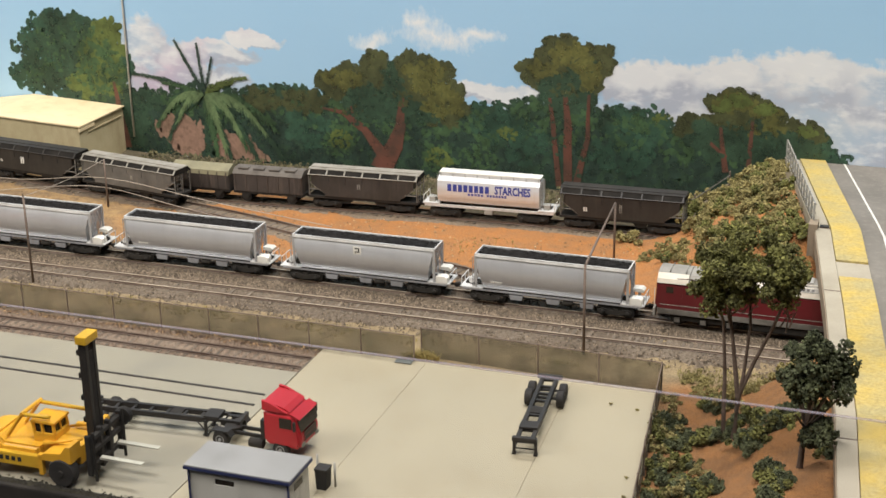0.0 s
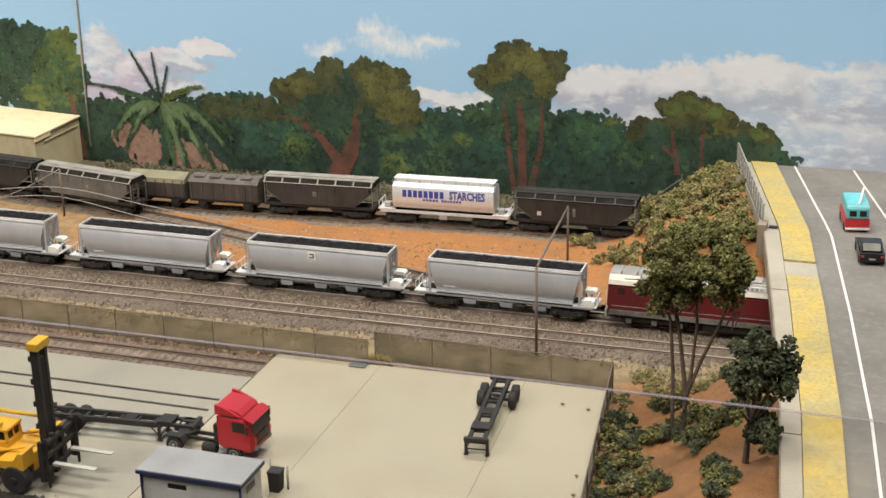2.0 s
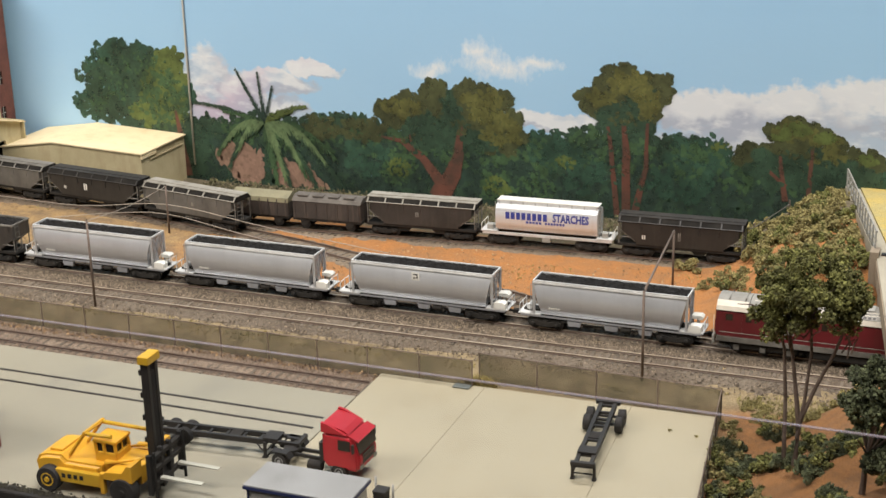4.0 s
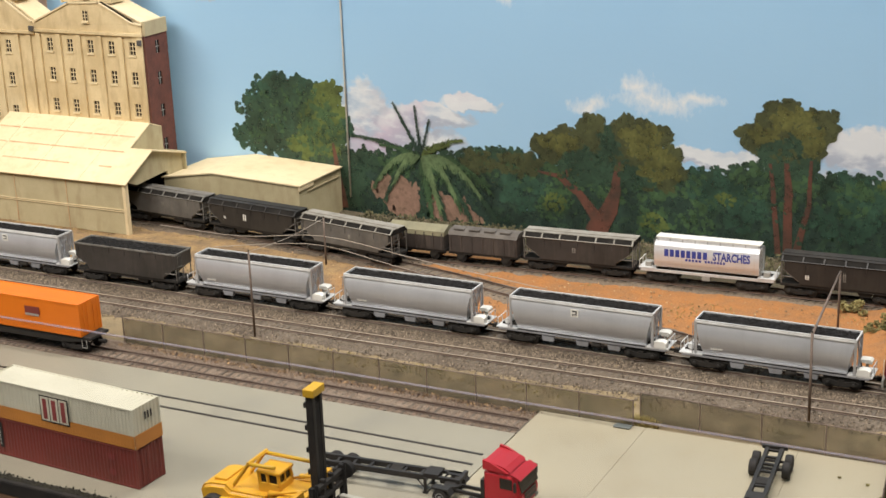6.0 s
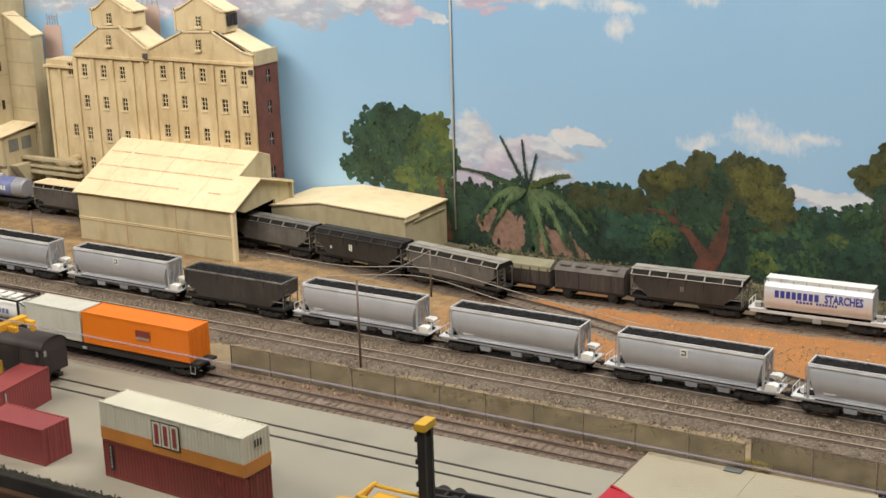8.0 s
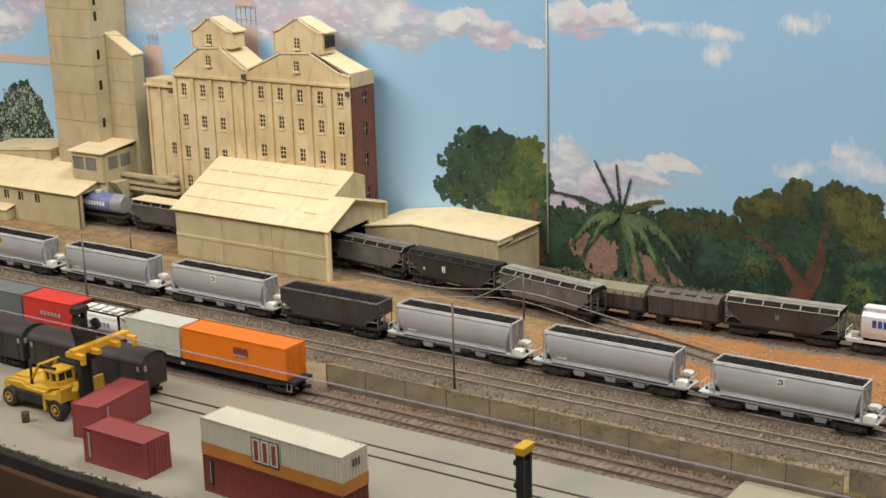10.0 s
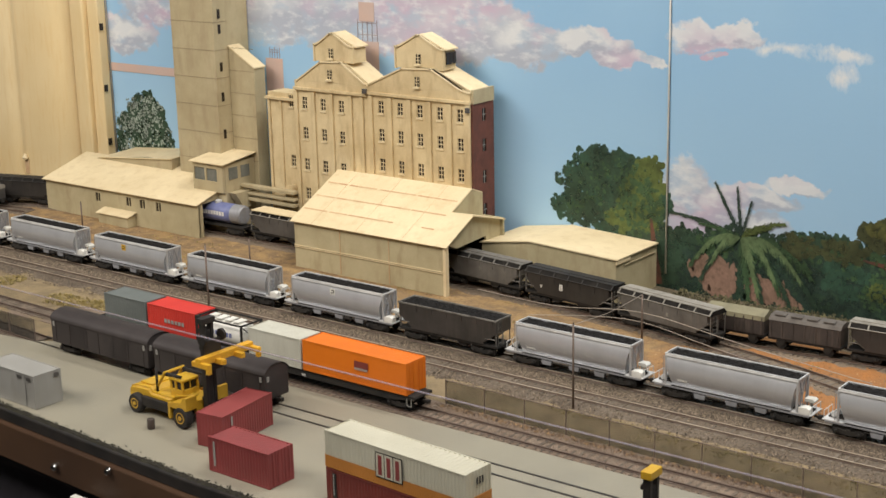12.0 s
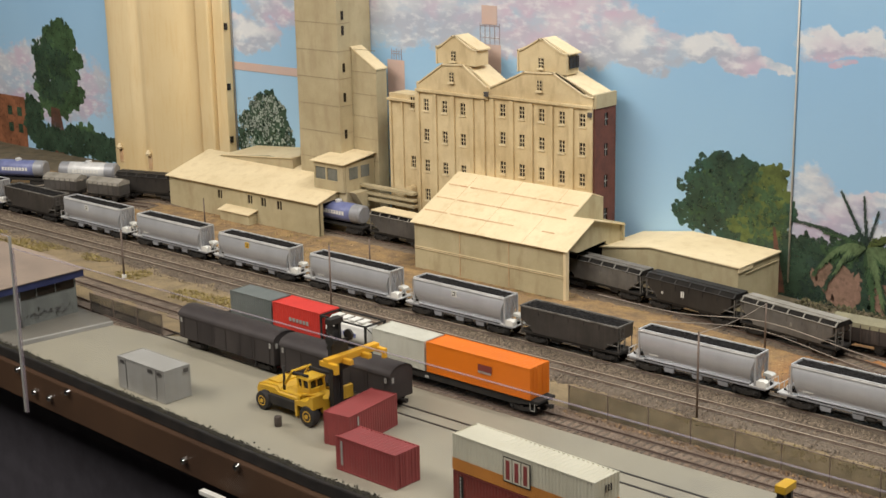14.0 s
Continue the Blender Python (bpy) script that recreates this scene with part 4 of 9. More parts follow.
stroke_limbs("painted_trunk", (((0.136, 0.000, 0.026), (0.150, 0.03, 0.017)), ((0.151, 0.026, 0.019), (0.158, 0.055, 0.010)), ((0.158, 0.055, 0.010), (0.160, 0.082, 0.005)), ((0.142, 0.014, 0.014), (0.115, 0.045, 0.008)), ((0.115, 0.045, 0.009), (0.095, 0.060, 0.006)), ((0.095, 0.060, 0.005), (0.070, 0.064, 0.002)), ((0.108, 0.05, 0.004), (0.103, 0.068, 0.002))), P_RUST, 7)
# tall twin-trunk tree
dabs("painted_tree", lobes(((0.335, 0.132, 0.028, 0.020), (0.305, 0.119, 0.018, 0.012), (0.357, 0.125, 0.018, 0.020), (0.335, 0.110, 0.030, 0.016), (0.374, 0.142, 0.008, 0.005)), 17, 8, 0.4), 2300, 0.0027, P_BROWN, backdrop, 4, 51)
dabs("painted_tree", lobes(((0.325, 0.106, 0.02, 0.012), (0.35, 0.118, 0.012, 0.016)), 18), 260, 0.0024, P_DARK, backdrop, 5, 53)
dabs("painted_tree", lobes(((0.34, 0.136, 0.022, 0.012), (0.31, 0.120, 0.014, 0.008), (0.358, 0.118, 0.012, 0.016)), 19), 420, 0.0020, P_OLIVE, backdrop, 6, 52)
stroke_limbs("painted_trunk", (((0.337, 0.0, 0.009), (0.337, 0.06, 0.0085)), ((0.337, 0.06, 0.0085), (0.334, 0.098, 0.004)), ((0.328, 0.0, 0.006), (0.322, 0.06, 0.005)), ((0.322, 0.06, 0.005), (0.318, 0.092, 0.003)), ((0.345, 0.0, 0.008), (0.357, 0.05, 0.005)), ((0.357, 0.05, 0.005), (0.358, 0.098, 0.003))), P_RUST, 7)
# spreading tree before the bridge
dabs("painted_tree", lobes(((0.50, 0.06, 0.045, 0.02), (0.55, 0.058, 0.03, 0.016), (0.335, 0.094, 0.028, 0.012), (0.15, 0.068, 0.05, 0.014)), 41), 1500, 0.0030, P_DARK, backdrop, 5, 64)
dabs("painted_tree", lobes(((0.50, 0.098, 0.024, 0.012), (0.53, 0.091, 0.018, 0.010), (0.472, 0.074, 0.028, 0.012), (0.515, 0.078, 0.030, 0.014), (0.568, 0.073, 0.018, 0.011)), 20, 8, 0.4), 1900, 0.0028, P_BROWN, backdrop, 4, 61)
dabs("painted_tree", lobes(((0.50, 0.100, 0.020, 0.009), (0.53, 0.093, 0.014, 0.008), (0.53, 0.075, 0.016, 0.010)), 21), 420, 0.0020, P_OLIVE, backdrop, 5, 62)
dabs("painted_tree", ((0.50, 0.102, 0.018, 0.007), (0.53, 0.095, 0.012, 0.006), (0.57, 0.077, 0.012, 0.005), (0.488, 0.094, 0.010, 0.004)), 170, 0.0019, P_LIGHT, backdrop, 6, 63)
stroke_limbs("painted_trunk", (((0.495, 0.03, 0.006), (0.488, 0.075, 0.003)), ((0.517, 0.03, 0.005), (0.518, 0.085, 0.003)), ((0.495, 0.045, 0.004), (0.475, 0.062, 0.003))), P_RUST, 7)
# leaves and shade painted across the trunks
dabs("painted_foliage", ((0.337, 0.09, 0.024, 0.012), (0.325, 0.05, 0.012, 0.03), (0.35, 0.03, 0.012, 0.02), (0.12, 0.055, 0.03, 0.01), (0.158, 0.07, 0.012, 0.012), (0.50, 0.06, 0.03, 0.02)), 70, 0.0020, P_DARK, backdrop, 9, 72)
dabs("painted_foliage", ((0.337, 0.10, 0.024, 0.008), (0.16, 0.08, 0.012, 0.010), (0.505, 0.08, 0.02, 0.008), (0.10, 0.064, 0.02, 0.006)), 60, 0.0018, P_BROWN, backdrop, 9, 73)
# palm over pink earth
dabs("painted_earth", ((-0.094, 0.016, 0.024, 0.018), (-0.098, 0.032, 0.030, 0.009), (-0.122, 0.026, 0.010, 0.007), (-0.045, 0.012, 0.018, 0.016), (-0.012, 0.004, 0.020, 0.006), (-0.022, 0.012, 0.012, 0.012)), 330, 0.0032, P_EARTH, backdrop, 4, 71, 2.2, 2.2)


def painted_palm(cx, cz):
    rng = random.Random(3)
    # end of the frond, lift of its bow, leaflet length, how far the leaflets hang, paint
    fronds = ((-0.032, 0.057, 0.000, 0.0048, 0.00, P_SHADE), (-0.006, 0.055, 0.000, 0.0041, 0.00, P_SHADE), (0.011, 0.041, 0.000, 0.0039, 0.00, P_SHADE), (-0.086, 0.018, 0.006, 0.0060, 0.12, P_DARK), (-0.050, 0.010, 0.004, 0.0060, 0.19, P_MID),
              (0.050, 0.022, 0.008, 0.0070, 0.06, P_LIGHT), (0.034, 0.016, 0.006, 0.0070, 0.06, P_LIGHT), (0.088, -0.060, 0.030, 0.0150, 0.50, P_DARK), (0.060, -0.068, 0.026, 0.0163, 0.43, P_DARK), (-0.046, -0.050, 0.026, 0.0150, 0.50, P_DARK),
              (0.030, -0.078, 0.014, 0.0150, 0.37, P_DARK), (-0.060, -0.036, 0.026, 0.0137, 0.56, P_MID), (0.082, -0.030, 0.024, 0.0150, 0.56, P_MID), (0.046, -0.054, 0.026, 0.0150, 0.50, P_MID), (0.012, -0.074, 0.010, 0.0137, 0.31, P_MID),
              (-0.052, -0.026, 0.022, 0.0125, 0.56, P_FROND), (-0.034, -0.030, 0.020, 0.0125, 0.50, P_FROND), (0.070, -0.036, 0.028, 0.0150, 0.56, P_FROND), (0.040, -0.040, 0.024, 0.0150, 0.50, P_FROND), (0.022, -0.060, 0.014, 0.0125, 0.37, P_FROND))
    for layer, (ex, ez, lift, leaf, hang, material) in enumerate(fronds):
        verts, faces = [], []
        n = int(math.hypot(ex, ez) * 620)
        for i in range(n):
            t = (i + 1) / n
            x, z = cx + ex * t, cz + ez * t + lift * 4 * t * (1 - t) * 0.6
            run = math.atan2(ez + lift * 2.4 * (1 - 2 * t), ex)
            for sgn in (-1, 1):
                b = run + sgn * rng.uniform(0.35, 0.75)
                d = Vector((math.cos(b), 0, math.sin(b))).lerp(Vector((0.25 * math.copysign(1, ex), 0, -1)), hang).normalized()
                ln, w = leaf * (1.15 - t * 0.65) * rng.uniform(0.6, 1.3), rng.uniform(0.0007, 0.0013)
                q = Vector((-d.z, 0, d.x))
                o = Vector((x, YB - 0.0016 - 0.00006 * layer - rng.uniform(0, 0.00005), z))
                k = len(verts)
                verts += [tuple(o + q * w), tuple(o - q * w), tuple(o + d * ln - q * w * 0.4), tuple(o + d * ln + q * w * 0.4)]
                faces.append((k, k + 1, k + 2, k + 3))
        me = bpy.data.meshes.new("painted_frond")
        me.from_pydata(verts, [], faces)
        mesh_part("painted_frond", me, material, backdrop)


painted_palm(-0.068, 0.068)
stroke_limbs("painted_trunk", (((-0.066, 0.018, 0.012), (-0.068, 0.068, 0.009)),), P_DARK, 5)
# far end: flowering shrub, tall tree, brick house, salmon mill blocks
dabs("painted_shrub", ((-1.03, 0.085, 0.068, 0.055), (-1.025, 0.115, 0.045, 0.04)), 1100, 0.0042, P_DARK, backdrop, 1, 81)
dabs("painted_shrub", lobes(((-1.03, 0.095, 0.055, 0.045), (-1.028, 0.12, 0.035, 0.03)), 31), 620, 0.0015, P_BLOSSOM, backdrop, 2, 82, 1.3, None, "pale blossom dabs")
dabs("painted_tree", lobes(((-1.555, 0.165, 0.062, 0.045), (-1.558, 0.115, 0.068, 0.040), (-1.540, 0.203, 0.036, 0.022), (-1.57, 0.080, 0.045, 0.02), (-1.645, 0.05, 0.03, 0.035), (-1.49, 0.030, 0.05, 0.024)), 32, 10, 0.3), 3400, 0.0042, P_MID, backdrop, 1, 83)
dabs("painted_tree", lobes(((-1.575, 0.14, 0.05, 0.05), (-1.645, 0.05, 0.03, 0.03)), 33), 620, 0.0038, P_DARK, backdrop, 2, 84)
dabs("painted_bush", ((-1.645, 0.05, 0.03, 0.04), (-1.60, 0.020, 0.06, 0.026), (-1.52, 0.02, 0.06, 0.028), (-1.45, 0.02, 0.05, 0.026), (-1.39, 0.018, 0.04, 0.024)), 1500, 0.0044, P_DARK, backdrop, 5, 85)
stroke_limbs("painted_trunk", (((-1.575, -0.004, 0.055), (-1.570, 0.075, 0.025)),), P_RUST, 3)
for x0, x1, z0, z1 in ((-1.80, -1.665, -0.01, 0.085), (-0.774, -0.743, 0.15, 0.219), (-0.611, -0.575, 0.2, 0.251), (-0.606, -0.581, 0.276, 0.300), (-0.86, -0.808, 0.2, 0.55), (-1.112, -0.93, 0.180, 0.192)):
    part("painted_block", bbox(x0, x1, YB - 0.0008, YB - 0.0002, z0, z1, 0), P_BRICK if x0 < -1.5 else P_SALMON, backdrop)
for x0, x1, z0, z1 in ((-0.609, -0.577, 0.251, 0.278), (-0.766, -0.748, 0.219, 0.234)):
    bm = bmesh.new()
    for k in range(5):
        u = x0 + (x1 - x0) * k / 4
        box(bm, u - 0.0004, u + 0.0004, YB - 0.0007, YB - 0.0003, z0, z1 - 0.002 * (k % 2))
    for z in (z0 + 0.008, z1 - 0.004):
        box(bm, x0, x1, YB - 0.00075, YB - 0.00071, z, z + 0.0007)
    part("painted_railing", bm, P_LATTICE, backdrop, "thin painted lattice")
for x0, z0 in ((-1.72, 0.02), (-1.69, 0.02), (-1.72, 0.05), (-1.69, 0.05)):
    part("painted_window", bbox(x0, x0 + 0.014, YB - 0.0012, YB - 0.0009, z0, z0 + 0.016, 0), P_DARK, backdrop)


# ---- overbridge and road on the right ----
def road_fall(y):
    """The road runs level over the tracks and falls a little towards the backdrop."""
    return -0.0125 * max(0.0, (y - 1.16) / 0.23)


def ribbon(y0, y1, a, b, z0, z1, n=24):
    """A slab along the road between offsets a and b from its west edge."""
    bm = bmesh.new()
    rows = []
    for i in range(n + 1):
        y = y0 + (y1 - y0) * i / n
        x, d = path_left(y), road_fall(y)
        rows.append([bm.verts.new(p) for p in ((x + a, y, z0 + d), (x + b, y, z0 + d), (x + b, y, z1 + d), (x + a, y, z1 + d))])
    for r, s in zip(rows, rows[1:]):
        for k in range(4):
            bm.faces.new((r[k], r[(k + 1) % 4], s[(k + 1) % 4], s[k]))
    bm.faces.new(rows[0][::-1]), bm.faces.new(rows[-1])
    bmesh.ops.recalc_face_normals(bm, faces=bm.faces[:])
    return bm


bridge = thing("road_bridge", "concrete road bridge over the tracks with a pale parapet fence", "bridge", kind="structure")
part("deck", ribbon(0.60, 1.391, 0.0, 0.46, 0.046, 0.0595), M["bridge"], bridge)
part("road_surface", ribbon(0.60, 1.391, 0.037, 0.46, 0.0595, 0.0604), M["asphalt"], bridge, "grey asphalt road")
part("footpath", ribbon(0.60, 1.391, 0.0008, 0.0125, 0.0596, 0.0614), M["path"], bridge, "pale concrete footpath")
for y0, y1 in ((0.60, 1.058), (1.092, 1.391)):
    part("verge", ribbon(y0, y1, 0.0130, 0.0365, 0.0596, 0.0628), M["grass_yellow"], bridge, "yellow grass verge")
part("crossing", ribbon(1.0585, 1.0915, 0.0128, 0.0368, 0.0596, 0.0612, 4), M["path"], bridge)
part("edge_line", ribbon(0.60, 1.391, 0.0532, 0.0550, 0.0604, 0.0607), M["white"], bridge, "white painted edge line")
part("centre_line", ribbon(0.60, 1.391, 0.1076, 0.1094, 0.0604, 0.0607), M["white"], bridge, "white painted centre line")
part("girder", ribbon(0.985, 1.135, 0.002, 0.008, 0.036, 0.0459), M["bridge"], bridge)
part("girder", ribbon(0.985, 1.135, 0.10, 0.106, 0.036, 0.0459), M["bridge"], bridge)
part("abutment", ribbon(1.135, 1.391, 0.003, 0.44, -0.008, 0.0459), M["bridge"], bridge)
part("abutment", ribbon(0.60, 0.985, 0.003, 0.44, -0.008, 0.0459), M["bridge"], bridge)
part("pier", fresh(lambda b: box(b, path_left(1.165) - 0.004, path_left(1.165) + 0.003, 1.158, 1.172, -0.005, 0.066)), M["bridge"], bridge)
for y in (0.80, 0.93, 1.03, 1.165):
    part("path_joint", ribbon(y, y + 0.0012, 0.0009, 0.0124, 0.0613, 0.0616, 1), M["post"], bridge)
n_posts = 13
for i in range(n_posts):
    y = 1.170 + (1.385 - 1.170) * i / (n_posts - 1)
    x = path_left(y)
    part("parapet_post", fresh(lambda b: box(b, x - 0.0012, x + 0.0002, y - 0.0012, y + 0.0012, 0.0466 + road_fall(y), 0.0815 + road_fall(y))), M["box_grey"], bridge)
for z in (0.0655, 0.0725, 0.0800):
    part("parapet_rail", ribbon(1.170, 1.386, -0.0002, 0.0007, z - 0.0008, z + 0.0008), M["box_grey"], bridge)
part("parapet_panel", ribbon(1.170, 1.386, -0.0018, -0.0013, 0.050, 0.0640), M["path"], bridge)
part("drain", fresh(lambda b: box(b, 0.606, 0.613, 1.166, 1.171, 0.0612, 0.0622)), M["black"], bridge)


# ---- mesh fence ----
def fence(label, pts, tall=0.0205, gap=0.043, mesh="mesh"):
    fc = thing("mesh_fence", label, "fence")
    for (x0, y0), (x1, y1) in zip(pts, pts[1:]):
        d = Vector((x1 - x0, y1 - y0, 0))
        n = max(1, round(d.length / gap))
        u = d.normalized()
        m = Matrix(((u.x, -u.y, 0, x0), (u.y, u.x, 0, y0), (0, 0, 1, 0), (0, 0, 0, 1)))
        for i in range(n + 1):
            s = d.length * i / n
            part("fence_post", fresh(lambda b: rod(b, m @ Vector((s, 0, -0.005)), m @ Vector((s, 0, tall + 0.0006)), 0.0006, seg=6)), M["post"], fc)
            if i < n:
                e = d.length * (i + 1) / n
                part("mesh_panel", fresh(lambda b: box(b, s + 0.0007, e - 0.0007, -0.0001, 0.0001, -0.003, tall - 0.0006, m)), M[mesh], fc)
        part("top_rail", fresh(lambda b: rod(b, m @ Vector((0, 0, tall)), m @ Vector((d.length, 0, tall)), 0.0004, seg=6)), M["post"], fc)
    return fc


fence("low brown mesh fence along the yard", ((-0.14, 0.956), (0.335, 0.952)))
fence("low dark mesh fence beside the yard building", ((-0.735, 0.8615), (-0.605, 0.8600)), mesh="mesh_dark")
fence("low brown mesh fence behind the concrete pad", ((0.335, 0.968), (0.521, 0.960), (0.548, 0.715)))


# ---- clear acrylic screens along the front edge ----
def screen(x0, x1, top):
    sc = thing("acrylic_screen", "clear acrylic safety screen bolted to the fascia", "screen", group="front screens")
    pane = part("pane", fresh(lambda b: box(b, x0, x1, 0.6862, 0.6888, -0.036, top - 0.0006)), M["perspex"], sc)
    pane.visible_shadow = False
    part("polished_edge", fresh(lambda b: box(b, x0, x1, 0.6864, 0.6886, top - 0.0006, top)), M["perspex_edge"], sc, "pale polished top edge")
    part("polished_edge", fresh(lambda b: box(b, x1 - 0.0010, x1, 0.6861, 0.6889, -0.036, top)), M["box_grey"], sc, "pale end edge")
    part("polished_edge", fresh(lambda b: box(b, x0, x0 + 0.0006, 0.6861, 0.6889, -0.036, top)), M["perspex_edge"], sc)


screen(-0.600, 0.95, 0.131)
screen(-2.2, -0.6025, 0.142)


# ---- buildings ----
def wall_with_holes(x0, x1, z0, z1, y, depth, holes, back=True):
    """A wall face on the plane y with rectangular openings that run back by depth."""
    bm = bmesh.new()
    xs = sorted({x0, x1, *(h[0] for h in holes), *(h[1] for h in holes)})
    zs = sorted({z0, z1, *(h[2] for h in holes), *(h[3] for h in holes)})
    for a, b in zip(xs, xs[1:]):
        for c, d in zip(zs, zs[1:]):
            mx, mz = (a + b) / 2, (c + d) / 2
            if not any(h[0] < mx < h[1] and h[2] < mz < h[3] for h in holes):
                bm.faces.new([bm.verts.new(p) for p in ((a, y, c), (b, y, c), (b, y, d), (a, y, d))])
    for a, b, c, d in holes:
        e = y + depth
        for q in (((a, y, c), (a, y, d), (a, e, d), (a, e, c)), ((b, y, c), (b, e, c), (b, e, d), (b, y, d)), ((a, y, d), (b, y, d), (b, e, d), (a, e, d)), ((a, y, c), (a, e, c), (b, e, c), (b, y, c))):
            bm.faces.new([bm.verts.new(p) for p in q])
    bmesh.ops.remove_doubles(bm, verts=bm.verts[:], dist=1e-6)
    if not back:
        return bm
    e = y + depth
    corners = [bm.verts.new(p) for p in ((x0, e + 0.002, z0), (x1, e + 0.002, z0), (x1, e + 0.002, z1), (x0, e + 0.002, z1))]
    bm.faces.new(corners[::-1])
    for p, q in (((x0, z0), (x1, z0)), ((x1, z0), (x1, z1)), ((x1, z1), (x0, z1)), ((x0, z1), (x0, z0))):
        bm.faces.new([bm.verts.new(v) for v in ((p[0], y, p[1]), (p[0], e + 0.002, p[1]), (q[0], e + 0.002, q[1]), (q[0], y, q[1]))])
    bmesh.ops.remove_doubles(bm, verts=bm.verts[:], dist=1e-6)
    return bm


def sash_window(parent, cx, cz, w, h, y, panes=(2, 3)):
    """A pale sash frame with dark panes and a sill, set back in its opening."""
    win = part("window", bmesh.new(), M["cream_roof"], parent)
    x0, x1, z0, z1 = cx - w / 2, cx + w / 2, cz - h / 2, cz + h / 2
    t, u, v = 0.0004, w / panes[0], h / panes[1]
    lights = [(x0 + i * u + t, x0 + (i + 1) * u - t, z0 + j * v + t, z0 + (j + 1) * v - t) for i in range(panes[0]) for j in range(panes[1])]
    bm = wall_with_holes(x0, x1, z0, z1, y + 0.0009, 0.0006, lights, False)
    bm.to_mesh(win.data)
    bm.free()
    part("pane", fresh(lambda b: box(b, x0, x1, y + 0.0017, y + 0.0019, z0, z1)), M["window_dark"], win, "dark glass")
    part("sill", fresh(lambda b: box(b, x0 - 0.0008, x1 + 0.0008, y - 0.0014, y + 0.0008, z0 - 0.0022, z0)), M["cream_roof"], win, "pale sill")
    return win


mill = thing("flour_mill", "cream rendered twin-gabled flour mill with a brick side wall", "mill building")
YM = 1.334
W, H = 0.0085, 0.0150
cols_r = (-0.526, -0.496, -0.4655, -0.435, -0.405)
rows_r = (0.181, 0.1465, 0.1095, 0.072)
holes = [(x - W / 2, x + W / 2, z - H / 2, z + H / 2) for x in cols_r for z in rows_r]
part("wall", wall_with_holes(-0.546, -0.390, -0.004, 0.2085, YM, 0.002, holes), M["cream_mill"], mill)
for x in cols_r:
    for z in rows_r:
        sash_window(mill, x, z, W, H, YM)
cols_l = (-0.653, -0.6215, -0.591)
rows_l = (0.176, 0.137, 0.0965, 0.058)
holes = [(x - W / 2, x + W / 2, z - H / 2, z + H / 2) for x in cols_l for z in rows_l]
part("wall", wall_with_holes(-0.669, -0.546, -0.004, 0.2045, YM + 0.0004, 0.002, holes), M["cream_mill"], mill)
for x in cols_l:
    for z in rows_l:
        sash_window(mill, x, z, W, H, YM + 0.0004)
holes = [(-0.690, -0.682, z - H / 2, z + H / 2) for z in (0.174, 0.096)]
part("wall", wall_with_holes(-0.727, -0.6695, -0.004, 0.184, YM + 0.010, 0.002, holes), M["cream_mill"], mill, "lower side wing")
for z in (0.174, 0.096):
    sash_window(mill, -0.686, z, 0.008, H, YM + 0.010)
part("core", fresh(lambda b: (box(b, -0.669, -0.3905, YM + 0.0048, 1.3760, -0.004, 0.2), box(b, -0.727, -0.6695, YM + 0.0145, 1.3760, -0.004, 0.1835))), M["cream_mill"], mill)
# pilasters and lintel bands
for x in (-0.5415, -0.511, -0.481, -0.4505, -0.420, -0.3925):
    part("pilaster", bbox(x - 0.0032, x + 0.0032, YM - 0.0026, YM - 0.0001, -0.004, 0.194 if x < -0.40 else 0.2), M["cream_mill"], mill)
for x in (-0.6665, -0.637, -0.6065, -0.575, -0.5565):
    part("pilaster", bbox(x - 0.003, x + 0.003, YM - 0.0022, YM + 0.0002, -0.004, 0.191), M["cream_mill"], mill)
for x in (-0.7245, -0.704, -0.6725):
    part("pilaster", bbox(x - 0.002, x + 0.002, YM + 0.0078, YM + 0.0098, -0.004, 0.174), M["cream_mill"], mill)
for a, b, z in ((-0.546, -0.3885, 0.1955), (-0.669, -0.5465, 0.1925)):
    part("cornice", bbox(a, b, YM - 0.0034, YM - 0.0001, z, z + 0.0035), M["cream_mill"], mill)
part("cornice", bbox(-0.729, -0.668, YM + 0.006, YM + 0.0099, 0.1745, 0.178), M["cream_mill"], mill)


def gable(parent, outline, y0, y1, coping=True):
    part("gable", prism(bmesh.new(), outline, "y", y0, y1), M["cream_mill"], parent)
    if coping:
        for (xa, za), (xb, zb) in zip(outline[1:], outline[2:]):
            d = Vector((xb - xa, 0, zb - za)).normalized() * 0.0008
            n = Vector((-d.z, 0, d.x)) * 2.2
            pts = [Vector((xa, 0, za)) - d, Vector((xb, 0, zb)) + d, Vector((xb, 0, zb)) + d + n, Vector((xa, 0, za)) - d + n]
            part("coping", prism(bmesh.new(), [(p.x, p.z) for p in pts], "y", y0 - 0.0016, y0 + 0.004), M["cream_roof"], parent, "pale gable coping")


